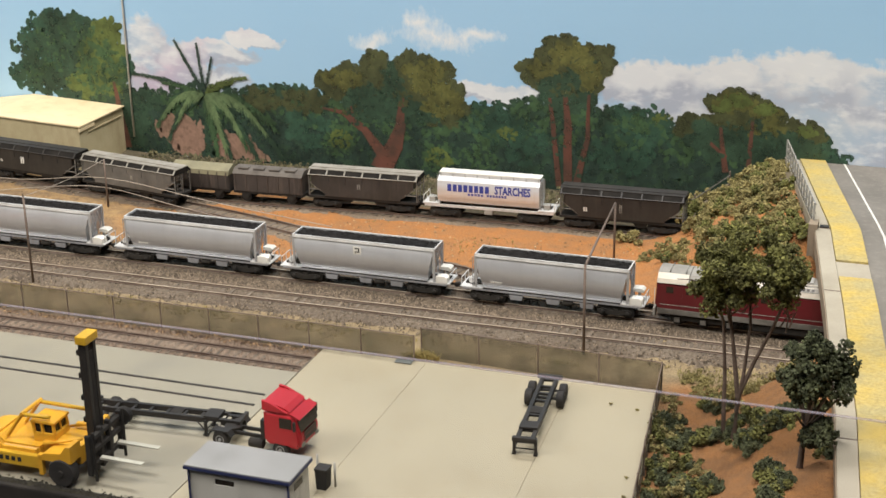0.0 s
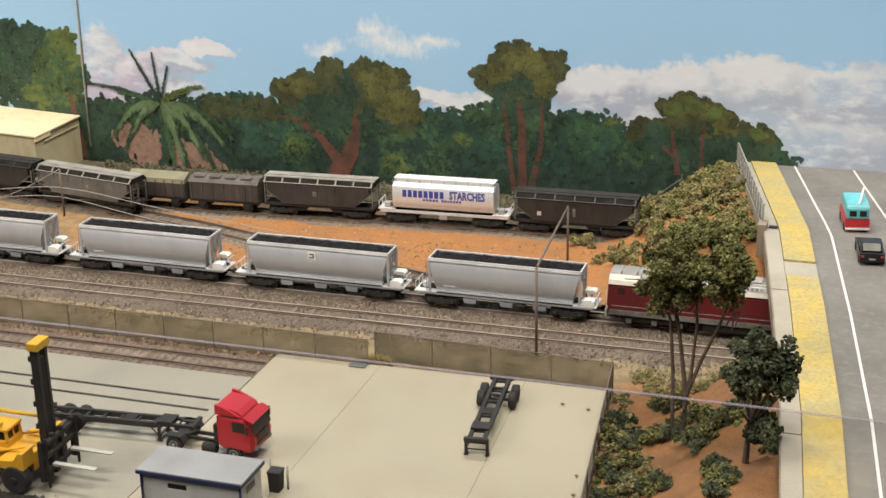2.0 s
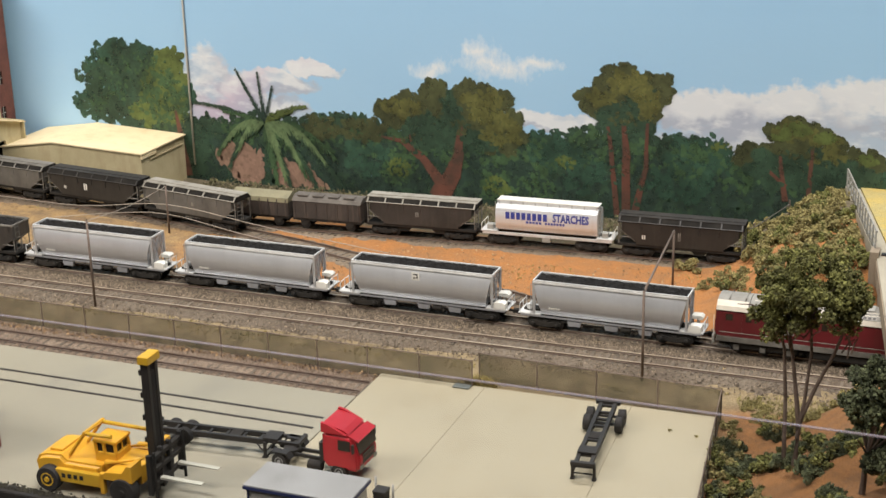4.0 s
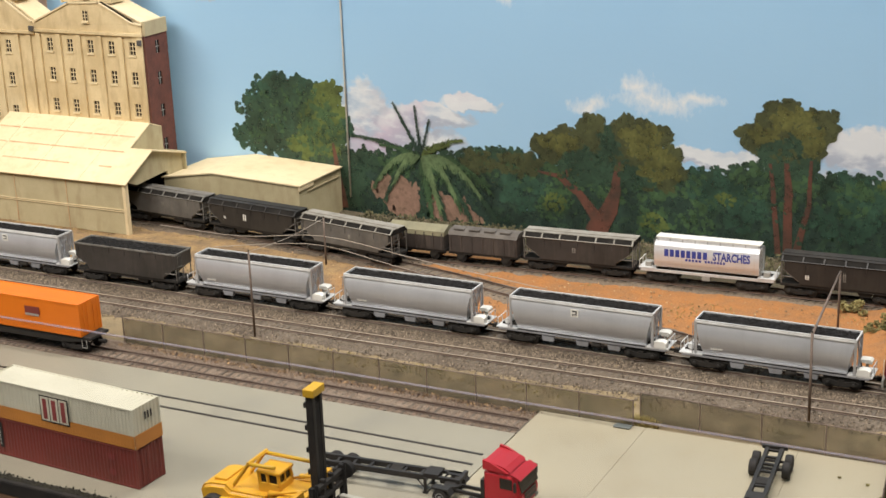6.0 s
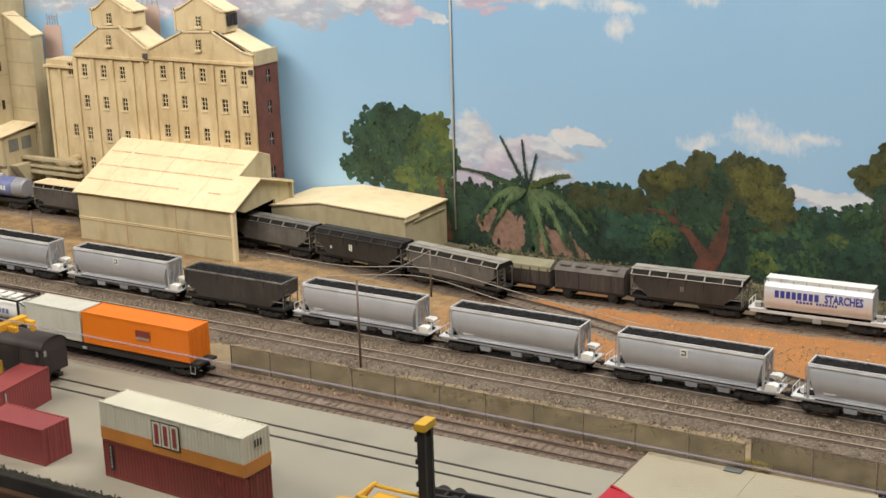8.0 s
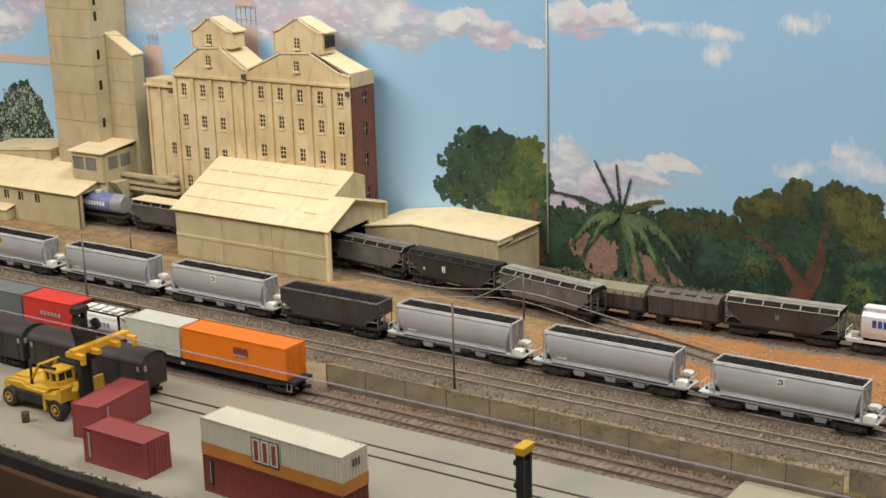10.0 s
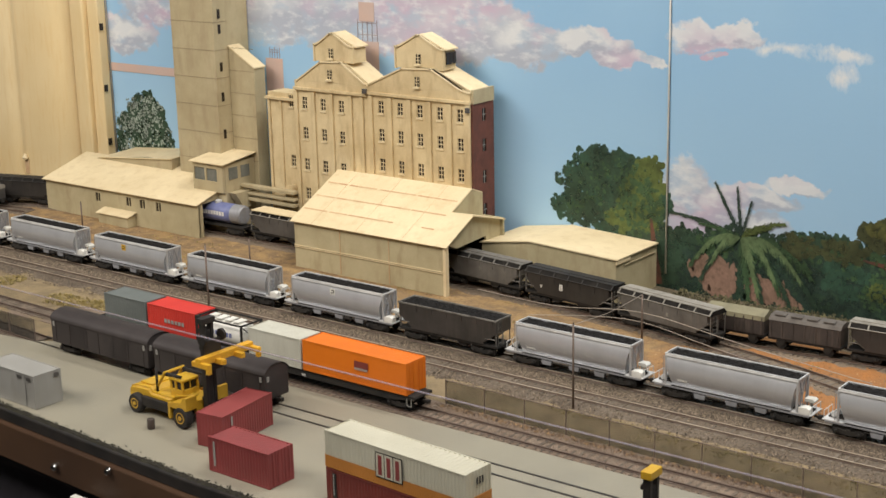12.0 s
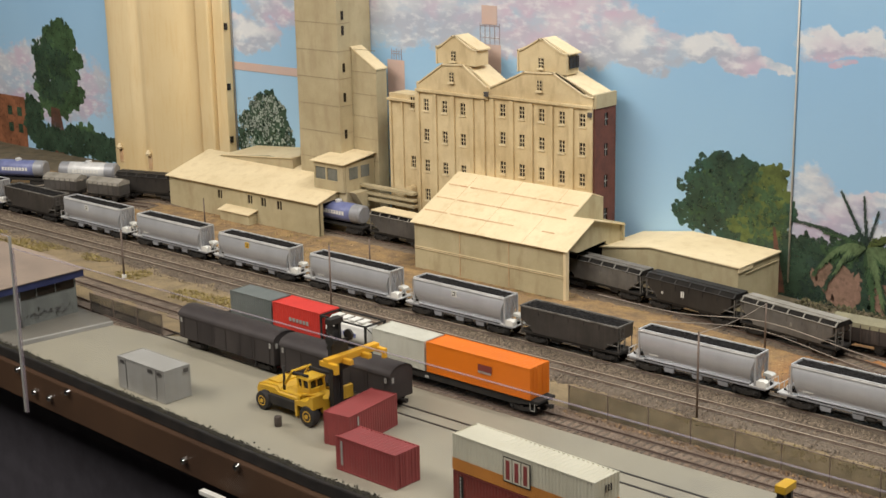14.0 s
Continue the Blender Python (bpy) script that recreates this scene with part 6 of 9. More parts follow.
def ladder(parent, x, y, z0, z1, material, wide=0.005, along="x"):
    bm = bmesh.new()
    for k in (-1, 1):
        p = (x + k * wide / 2, y) if along == "x" else (x, y + k * wide / 2)
        rod(bm, (*p, z0), (*p, z1), 0.0003, seg=4)
    n = 5
    for i in range(n):
        z = z0 + (z1 - z0) * (i + 0.5) / n
        a = (x - wide / 2, y, z) if along == "x" else (x, y - wide / 2, z)
        b = (x + wide / 2, y, z) if along == "x" else (x, y + wide / 2, z)
        rod(bm, a, b, 0.00025, seg=4)
    return part("ladder", bm, material, parent)


def rim_frame(parent, lx, ly, z, t, h, material):
    bm = bmesh.new()
    for a, b, c, d in ((-lx, lx, -ly, -ly + t), (-lx, lx, ly - t, ly), (-lx, -lx + t, -ly + t, ly - t), (lx - t, lx, -ly + t, ly - t)):
        box(bm, a, b, c, d, z - h, z)
    return part("top_rim", bm, material, parent)


def bars(parent, x, y, z, w, h, n, material, fill=0.66, name="marking", label="", lean=None):
    """A row of plain bars where small writing stands, on a side facing -y."""
    bm = bmesh.new()
    step = w / n
    for i in range(n):
        a = x - w / 2 + i * step
        box(bm, a, a + step * fill, y - 0.0001, y, z - h / 2, z + h / 2)
    ob = part(name, bm, material, parent, label)
    if lean is not None:
        ob.matrix_basis = lean
    return ob


def silver_hopper(label):
    """Round-bellied silver coal hopper on bogies with white end platforms."""
    w = thing("coal_hopper", label, "hopper wagon", group="coal train")
    top, bot, hw, L = 0.0412, 0.0118, 0.0125, 0.0635
    prof = [(hw - 0.0030, top)] + [(hw + 0.0006 - 0.0036 * max(0.0, 1 - t / 0.48) ** 1.7 - 0.0054 * max(0.0, (t - 0.40) / 0.60) ** 2.0, top - 0.0005 - 0.0289 * t) for t in np.linspace(0.02, 1, 20)]
    prof = [(-y, z) for y, z in prof] + [(y, z) for y, z in reversed(prof)]
    bm = bmesh.new()
    rings = []
    for s, inset in ((-1, 0), (1, 0)):
        rings.append([bm.verts.new((s * (L - 0.0068 * (top - z) / (top - bot)), y, z)) for y, z in prof])
    for i in range(len(prof) - 1):
        bm.faces.new((rings[0][i], rings[1][i], rings[1][i + 1], rings[0][i + 1])).smooth = True
    bm.faces.new(rings[0]), bm.faces.new(rings[1][::-1])
    bmesh.ops.recalc_face_normals(bm, faces=bm.faces[:])
    part("body", bm, M["silver"], w)
    rim_frame(w, L + 0.0006, hw - 0.0016, top + 0.0008, 0.0011, 0.0016, M["silver_light"])
    coal_load(w, L - 0.0005, hw - 0.0026, top - 0.0012, 0.0036, 3)
    part("top_lip", bbox(-L, L, -hw + 0.0012, -hw + 0.0026, top - 0.0020, top - 0.0006, 0.0002), M["silver_light"], w)
    for s in (-1, 1):
        ladder(w, s * 0.0660, -0.0080, 0.0128, 0.0392, M["tank_silver"], 0.0045, "y")
    part("brake_pipe", fresh(lambda b: rod(b, (-0.040, -0.0100, 0.0078), (0.040, -0.0100, 0.0078), 0.0005, seg=6)), M["underframe"], w)
    part("brake_cylinder", fresh(lambda b: rod(b, (0.010, -0.0092, 0.0070), (0.018, -0.0092, 0.0070), 0.0020, seg=10)), M["underframe"], w)
    part("side_sill", bbox(-0.0745, 0.0745, -0.0112, -0.0094, 0.0102, 0.0116, 0.0002), M["tank_silver"], w)
    part("side_sill", bbox(-0.0745, 0.0745, 0.0094, 0.0112, 0.0096, 0.0116, 0.0002), M["silver"], w)
    part("belly_rail", bbox(-0.0575, 0.0575, -0.0114, -0.0076, 0.0131, 0.0137, 0.0001), M["silver"], w)
    part("centre_sill", bbox(-0.074, 0.074, -0.004, 0.004, 0.0085, 0.0142, 0), M["underframe"], w)
    for s in (-1, 1):
        part("end_platform", bbox(min(s * 0.0575, s * 0.0768), max(s * 0.0575, s * 0.0768), -0.0112, 0.0112, 0.0117, 0.0127, 0.0002), M["silver_light"], w, "pale end platform")
        for y in (-0.0105, 0.0105):
            part("end_brace", prism(bmesh.new(), ((s * 0.0620, 0.0398), (s * 0.0644, 0.0398), (s * 0.0640, 0.0128), (s * 0.0622, 0.0128)), "y", y - 0.0006, y + 0.0006), M["silver"], w)
        bogie(w, s * 0.0535)
        coupler(w, s * 0.0745, s)
        bm = bmesh.new()
        for y in (-0.009, 0.0, 0.009):
            rod(bm, (s * 0.0760, y, 0.0132), (s * 0.0760, y, 0.0195), 0.00035, seg=5)
        rod(bm, (s * 0.0760, -0.009, 0.0195), (s * 0.0760, 0.009, 0.0195), 0.00035, seg=5)
        part("handrail", bm, M["silver_light"], w)
    part("brake_box", fresh(lambda b: prism(b, ((0.0648, 0.0128), (0.0748, 0.0128), (0.0748, 0.0172), (0.0722, 0.0186), (0.0648, 0.0180)), "y", -0.0114, -0.0040)), M["white"], w, "white brake equipment box")
    part("hand_brake", fresh(lambda b: (prism(b, ((0.0650, 0.0198), (0.0738, 0.0192), (0.0742, 0.0212), (0.0722, 0.0226), (0.0650, 0.0224)), "y", 0.0005, 0.0085), box(b, 0.0690, 0.0704, 0.0015, 0.0030, 0.0126, 0.0196), box(b, 0.0690, 0.0704, 0.0058, 0.0073, 0.0126, 0.0196))), M["white"], w, "white hand-brake housing on legs")
    part("end_frame", fresh(lambda b: [rod(b, (0.0648, y, 0.0130), (0.0645, q, 0.0395), 0.0005, seg=5) for y, q in ((-0.0085, 0.0), (0.0, -0.0085), (0.0085, 0.0), (0.0, 0.0085))]), M["tank_silver"], w, "criss-cross end bracing")
    part("tank", fresh(lambda b: lathe(b, ((0.0024, -0.006), (0.0028, -0.005), (0.0028, 0.005), (0.0024, 0.006)), (-0.0685, 0, 0.0162), "y", 12)), M["silver_light"], w)
    for x in (-0.029, 0.002, 0.030):
        part("discharge_door", prism(bmesh.new(), ((x - 0.0058, 0.0092), (x + 0.0058, 0.0092), (x + 0.0048, 0.0050), (x - 0.0048, 0.0050)), "y", -0.0108, -0.0072), M["tank_silver"], w)
    return w


def badge(w, at, material, back):
    """A square logo patch with a plain hook shape on it."""
    m = pose(at[0], -0.0126, at[1])
    b = part("badge", fresh(lambda q: box(q, -0.0035, 0.0035, -0.0002, 0, -0.0035, 0.0035)), back, w)
    b.matrix_basis = m
    part("badge_mark", fresh(lambda q: [box(q, *v, -0.0004, -0.0003, *z) for v, z in (((-0.002, 0.002), (0.0012, 0.0022)), ((0.001, 0.002), (-0.0008, 0.0011)), ((-0.002, 0.002), (-0.0016, -0.0009)), ((-0.002, -0.0012), (-0.0024, -0.0017)))]), material, b)


TRAIN_Y, LOCO_REAR = Y_TRAIN, 0.488
PITCH = 0.1630
first = silver_hopper("silver round-bellied coal hopper heaped with coal, in the train")
first.matrix_basis = pose(LOCO_REAR - PITCH * 0.5, TRAIN_Y, RAIL)
x = LOCO_REAR - PITCH
hoppers, blacks = [first], []
for k in range(2, 17):
    if k in (5, 11):
        blacks.append(x - 0.131 / 2)
        x -= 0.131
        continue
    x -= PITCH
    hoppers.append(copy_thing(first, pose(x + PITCH / 2, TRAIN_Y + (0.0001 * (k % 3 - 1)), RAIL, 0, 0, random.Random(k).uniform(-0.15, 0.15))))
badge(hoppers[1], (-0.004, 0.034), M["underframe"], M["white"])
badge(hoppers[4], (-0.004, 0.034), M["underframe"], M["white"])
badge(hoppers[6], (-0.010, 0.034), M["van_dark"], M["yellow"])
badge(hoppers[8], (-0.010, 0.034), M["underframe"], M["white"])
badge(hoppers[10], (-0.010, 0.034), M["van_dark"], M["yellow"])
for k in (0, 2, 3, 5, 7, 9, 11):
    bars(hoppers[k], -0.045, -0.0127, 0.0195, 0.010, 0.0016, 5, M["white"])


def bay_hopper(name, label, mats, L=0.060, covered=False, open_coal=False, roof=None, group=""):
    """Straight-sided hopper with sloped bays and open end platforms."""
    w = thing(name, label, "hopper wagon", group=group)
    top = 0.0328 if covered else 0.0385
    notch = 0.0255 if covered else 0.0250
    run = 0.0170 if covered else 0.0150
    hw = 0.0128
    c = 0.0035 if covered else 0.0
    out = ((-L + c, top), (L - c, top), (L - c, notch), (L - run, 0.0150), (L - run, 0.0126), (-L + run, 0.0126), (-L + run, 0.0150), (-L + c, notch))
    if open_coal:
        bm = bmesh.new()
        r0 = [bm.verts.new((a, -hw, b)) for a, b in out]
        r1 = [bm.verts.new((a, hw, b)) for a, b in out]
        bm.faces.new(r0), bm.faces.new(r1[::-1])
        for i in range(1, 8):
            j = (i + 1) % 8
            bm.faces.new((r0[i], r1[i], r1[j], r0[j]))
        part("body", bm, mats, w)
        rim_frame(w, L + 0.0006, hw + 0.0006, top + 0.0006, 0.0012, 0.0016, M["wagon_roof"])
        coal_load(w, L - 0.0005, hw - 0.0004, top - 0.0014, 0.002, 9)
    else:
        part("body", prism(bmesh.new(), out, "y", -hw, hw), mats, w)
    part("sole_bar", bbox(-L - 0.0005, L + 0.0005, -0.0118, 0.0118, 0.0098, 0.0124, 0.0003), M["underframe"], w)
    for s in (-1, 1):
        for y in (-0.0115, 0.0, 0.0115):
            part("end_post", fresh(lambda b: rod(b, (s * (L - 0.0006), y, 0.0124), (s * (L - 0.0006), y, top if covered else notch + 0.001), 0.0006, seg=5)), M["wagon_roof"], w)
        for y in (-0.0119, 0.0119):
            part("corner_strut", fresh(lambda b: rod(b, (s * (L - run + 0.0005), y, 0.0150), (s * (L - 0.002), y, notch), 0.0006, seg=5)), M["wagon_roof"], w)
        ladder(w, s * (L + 0.0003), -0.006, 0.0124, top, M["wagon_roof"], 0.006, "y")
        bogie(w, s * (L - 0.018), 0.0195)
        coupler(w, s * (L - 0.001), s)
        part("slope_plate", fresh(lambda b: rod(b, (s * (L - 0.0130), -0.0125, 0.0190), (s * (L - 0.001), -0.0125, 0.0190), 0.0006, seg=5)), M["wagon_roof"], w)
    for x_ in (-0.018, 0.018):
        part("hopper_chute", prism(bmesh.new(), ((x_ - 0.010, 0.0124), (x_ + 0.010, 0.0124), (x_ + 0.004, 0.0055), (x_ - 0.004, 0.0055)), "y", -0.0095, 0.0095), M["underframe"], w)
    if covered:
        rf = roof or M["wagon_roof"]
        out = ((-hw, top), (-hw + 0.0002, top + 0.0008), (-0.0085, top + 0.0048), (0.0085, top + 0.0048), (hw - 0.0002, top + 0.0008), (hw, top))
        part("roof", prism(bmesh.new(), out, "x", -L - 0.0006, L + 0.0006), M["roof_slope"], w, "dark roof slopes")
        m = Matrix.Translation((0, -0.01055, top + 0.0029)) @ Matrix.Rotation(math.atan2(0.0040, 0.0041), 4, "X")
        for i in range(7):
            a = -L + 0.001 + (2 * L - 0.002) * i / 6
            part("roof_strut", fresh(lambda q: box(q, a - 0.0007, a + 0.0007, -0.0029, 0.0027, 0, 0.0007, m)), rf, w)
        part("roof_edge", fresh(lambda q: box(q, -L, L, -0.0036, -0.0028, 0.0001, 0.0010, m)), rf, w, "dusty roof edge")
        part("running_board", bbox(-L - 0.001, L + 0.001, -0.0088, 0.0088, top + 0.0050, top + 0.0057, 0.0002), rf, w)
        part("hatch_bar", fresh(lambda b: rod(b, (-L, -0.0030, top + 0.0060), (L, -0.0030, top + 0.0060), 0.0006, seg=5)), rf, w)
    for k in range(7):
        a = -L + 0.004 + (2 * L - 0.008) * k / 6
        part("side_rib", bbox(a - 0.0004, a + 0.0004, -hw - 0.0006, -hw, top - 0.0062, top - 0.0002, 0), mats, w)
    return w


black = bay_hopper("black_coal_hopper", "weathered black open coal hopper among the silver hoppers", M["wagon_brown"], 0.0605, open_coal=True, group="coal train")
black.matrix_basis = pose(blacks[0], TRAIN_Y, RAIL)
copy_thing(black, pose(blacks[1], TRAIN_Y, RAIL))


def on_line(x0, y0, x1, y1):
    return pose((x0 + x1) / 2, (y0 + y1) / 2, RAIL, 0, 0, math.degrees(math.atan2(y1 - y0, x1 - x0)))


# three covered hoppers leaving the shed, and those on the back siding
g = "parked covered hoppers"
w1 = bay_hopper("covered_hopper", "weathered grey covered hopper standing half inside the loading shed", M["wagon_pale"], 0.058, True, roof=M["wagon_roof"], group=g)
w1.matrix_basis = on_line(-0.382, 1.2795, -0.263, 1.2665)
bars(w1, 0.0, -0.0130, 0.024, 0.005, 0.006, 2, M["wagon_roof"])
w2 = bay_hopper("covered_hopper", "dark covered hopper with a small white marking", M["wagon_black"], 0.060, True, roof=M["wagon_black"], group=g)
w2.matrix_basis = on_line(-0.258, 1.2655, -0.136, 1.2515)
bars(w2, -0.008, -0.0130, 0.024, 0.005, 0.007, 2, M["white"])
bars(w2, -0.036, -0.0130, 0.021, 0.003, 0.003, 2, M["white"])
w3 = bay_hopper("covered_hopper", "dusty grey covered hopper with a pale roof at the points", M["wagon_pale"], 0.060, True, roof=M["wagon_roof_light"], group=g)
w3.matrix_basis = on_line(-0.131, 1.2505, -0.008, 1.229)
bars(w3, 0.006, -0.0130, 0.024, 0.003, 0.004, 2, M["wagon_roof_light"])


def short_wagon(label, body, roof, name, L=0.034, tarp=True):
    """Four-wheel van or sheeted wagon."""
    w = thing(name, label, "goods wagon")
    hw = 0.0122
    part("body", bbox(-L, L, -hw, hw, 0.011, 0.029, 0.0004), body, w)
    if tarp:
        out = ((-hw - 0.0006, 0.0255), (-hw + 0.0002, 0.0300), (0, 0.0345), (hw - 0.0002, 0.0300), (hw + 0.0006, 0.0255))
    else:
        out = ((-hw - 0.0006, 0.0288), (-hw + 0.002, 0.0315), (-0.005, 0.0335), (0.005, 0.0335), (hw - 0.002, 0.0315), (hw + 0.0006, 0.0288))
    bm = prism(bmesh.new(), out, "x", -L - 0.0006, L + 0.0006)
    part("tarpaulin" if tarp else "roof", bm, roof, w)
    for k in range(7):
        a = -L + 0.002 + (2 * L - 0.004) * k / 6
        part("side_rib", bbox(a - 0.0005, a + 0.0005, -hw - 0.0007, -hw, 0.0112, 0.0286, 0), body, w)
    if not tarp:
        for k in range(4):
            a = -L + 0.004 + k * (2 * L - 0.006) / 4
            part("roof_hatch", bbox(a, a + 0.011, -0.009, -0.001, 0.0328, 0.0342, 0.0003), roof, w)
    part("sole_bar", bbox(-L - 0.001, L + 0.001, -0.0112, 0.0112, 0.0085, 0.0112, 0.0003), M["underframe"], w)
    for s in (-1, 1):
        wheelset(w, s * (L - 0.012))
        part("axle_guard", prism(bmesh.new(), ((s * (L - 0.017), 0.0086), (s * (L - 0.007), 0.0086), (s * (L - 0.0105), 0.0035), (s * (L - 0.0135), 0.0035)), "y", -0.0108, -0.0098), M["underframe"], w)
        coupler(w, s * (L - 0.001), s)
    return w


sw1 = short_wagon("short goods wagon under a grey-green tarpaulin", M["van_brown"], M["tarp"], "sheeted_wagon", 0.031)
sw1.matrix_basis = on_line(-0.036, 1.2645, 0.026, 1.2665)
sw2 = short_wagon("faded brown ribbed goods van on the back siding", M["van_brown"], M["van_roof"], "goods_van", 0.036, False)
sw2.matrix_basis = on_line(0.031, 1.2665, 0.104, 1.2705)
w4 = bay_hopper("covered_hopper", "weathered brown-black covered hopper with a dusty roof beside the tank wagon", M["wagon_brown"], 0.0555, True, roof=M["wagon_roof_light"], group=g)
w4.matrix_basis = on_line(0.110, 1.2710, 0.222, 1.2775)
bars(w4, -0.003, -0.0130, 0.024, 0.004, 0.005, 2, M["wagon_roof"])
w5 = bay_hopper("covered_hopper", "black covered hopper at the end of the back siding", M["wagon_black"], 0.0575, True, roof=M["wagon_black"], group=g)
w5.matrix_basis = on_line(0.361, 1.2840, 0.476, 1.2875)
bars(w5, -0.033, -0.0130, 0.020, 0.004, 0.004, 2, M["white"])
bars(w5, 0.0, -0.0130, 0.023, 0.003, 0.008, 2, M["wagon_roof"])


def starch_wagon(label):
    """Pale silver rounded bulk wagon with a catwalk, on a pale frame with end platforms."""
    w = thing("starch_tank_wagon", label, "tank wagon")
    L, hw = 0.0495, 0.0128
    pr = [(-0.0085, 0.0145), (-0.0118, 0.0185), (-hw, 0.0255), (-hw, 0.0345), (-0.0112, 0.0385), (-0.007, 0.0405), (0.007, 0.0405), (0.0112, 0.0385), (hw, 0.0345), (hw, 0.0255), (0.0118, 0.0185), (0.0085, 0.0145)]
    bm = prism(bmesh.new(), pr, "x", -L, L)
    bmesh.ops.bevel(bm, geom=[e for e in bm.edges if abs(abs(e.verts[0].co.x - e.verts[1].co.x) - 2 * L) < 1e-5], offset=0.0012, segments=3, affect="EDGES")
    for f in bm.faces:
        f.smooth = len(f.verts) == 4
    part("barrel", bm, M["tank_white"], w)
    part("catwalk", bbox(-L, L, -0.0064, 0.0064, 0.0430, 0.0440, 0.0002), M["white"], w, "pale rooftop catwalk")
    for y in (-0.0062, 0.0062):
        part("catwalk_screen", bbox(-L + 0.001, L - 0.001, y - 0.0002, y + 0.0002, 0.0404, 0.0429, 0), M["silver_light"], w, "pale mesh screen under the catwalk")
    part("catwalk_rail", fresh(lambda b: [rod(b, (x_, -0.0066, 0.0402), (x_, -0.0066, 0.0430), 0.0004, seg=5) for x_ in np.linspace(-L + 0.002, L - 0.002, 9)]), M["box_grey"], w)
    part("hatch_row", fresh(lambda b: [lathe(b, ((0.0036, 0), (0.0036, 0.002), (0.0022, 0.0028)), (x_, 0, 0.0405), "z", 12) for x_ in (-0.03, -0.01, 0.01, 0.03)]), M["white"], w)
    for y in (-0.0105, 0.0105):
        part("side_sill", bbox(-0.063, 0.063, y - 0.001, y + 0.001, 0.0105, 0.0130, 0.0002), M["silver_light"], w)
    part("centre_sill", bbox(-0.060, 0.060, -0.004, 0.004, 0.0085, 0.0145, 0), M["underframe"], w)
    for s in (-1, 1):
        part("end_platform", bbox(min(s * 0.048, s * 0.0645), max(s * 0.048, s * 0.0645), -0.0118, 0.0118, 0.0130, 0.0142, 0.0002), M["silver_light"], w)
        ladder(w, s * 0.0505, -0.006, 0.0142, 0.0424, M["box_grey"], 0.006, "y")
        part("platform_box", bbox(s * 0.056 - 0.003, s * 0.056 + 0.003, -0.009, -0.003, 0.0142, 0.0190, 0.0004), M["box_grey"], w)
        bm = bmesh.new()
        for y in (-0.0105, 0.0, 0.0105):
            rod(bm, (s * 0.0640, y, 0.0142), (s * 0.0640, y, 0.0205), 0.00035, seg=5)
        rod(bm, (s * 0.0640, -0.0105, 0.0205), (s * 0.0640, 0.0105, 0.0205), 0.00035, seg=5)
        part("handrail", bm, M["white"], w)
        bogie(w, s * 0.043)
        coupler(w, s * 0.063, s)
    part("brake_gear", bbox(-0.004, 0.004, -0.0115, -0.006, 0.0060, 0.0105, 0.0004), M["box_grey"], w)
    side_m = pose(0.0240, -hw - 0.00012, 0.0308, 90, 0, 0)
    letters("lettering", "STARCHES", 0.0092, side_m @ Matrix.Diagonal((0.80, 1.18, 1, 1)), M["blue"], w, "blue block lettering")
    bars(w, -0.0185, -hw - 0.00005, 0.0308, 0.042, 0.0070, 8, M["blue"], 0.74, "name_bar", "blue name blocks")
    bars(w, -0.0115, -hw + 0.0001, 0.0252, 0.016, 0.0022, 5, M["blue"], 0.7, "number_bar")
    bars(w, 0.009, -hw + 0.0001, 0.0252, 0.020, 0.0022, 7, M["blue"], 0.7, "number_bar")
    return w


sw = starch_wagon("pale silver bulk starch wagon with blue lettering on the back siding")
sw.matrix_basis = on_line(0.2265, 1.2775, 0.3565, 1.2838)

# wagons glimpsed between the sheds and beyond them
w6 = bay_hopper("covered_hopper", "dusty grey covered hopper between the two loading sheds", M["wagon_grey"], 0.052, True, roof=M["wagon_roof_light"], group=g)
w6.matrix_basis = on_line(-0.708, 1.2925, -0.602, 1.2905)
part("roof_cover", bbox(-0.050, 0.050, -0.0122, 0.0122, 0.0388, 0.0402, 0.0004), M["cream_roof"], w6, "pale dusty roof cover")


def barrel_wagon(label, band):
    w = thing("barrel_tank_wagon", label, "tank wagon", group="parked tank wagons")
    part("barrel", fresh(lambda b: lathe(b, ((0.0105, -0.047), (0.0128, -0.045), (0.0128, 0.045), (0.0105, 0.047)), (0, 0, 0.0265), "x", 28)), M["tank_silver"], w)
    part("band", fresh(lambda b: lathe(b, ((0.01295, -0.030), (0.01298, -0.0299), (0.01298, 0.0299), (0.01295, 0.030)), (0, 0, 0.0265), "x", 28)), band, w, "broad colour band")
    bars(w, 0, -0.01305, 0.0275, 0.045, 0.0055, 9, M["white"], 0.7, "name_bar")
    part("frame", bbox(-0.054, 0.054, -0.0105, 0.0105, 0.0095, 0.0125, 0.0003), M["underframe"], w)
    part("dome", fresh(lambda b: lathe(b, ((0.005, 0), (0.005, 0.003), (0.003, 0.004)), (0, 0, 0.0385), "z", 12)), M["silver_light"], w)
    for s in (-1, 1):
        bogie(w, s * 0.036)
        coupler(w, s * 0.053, s)
    return w


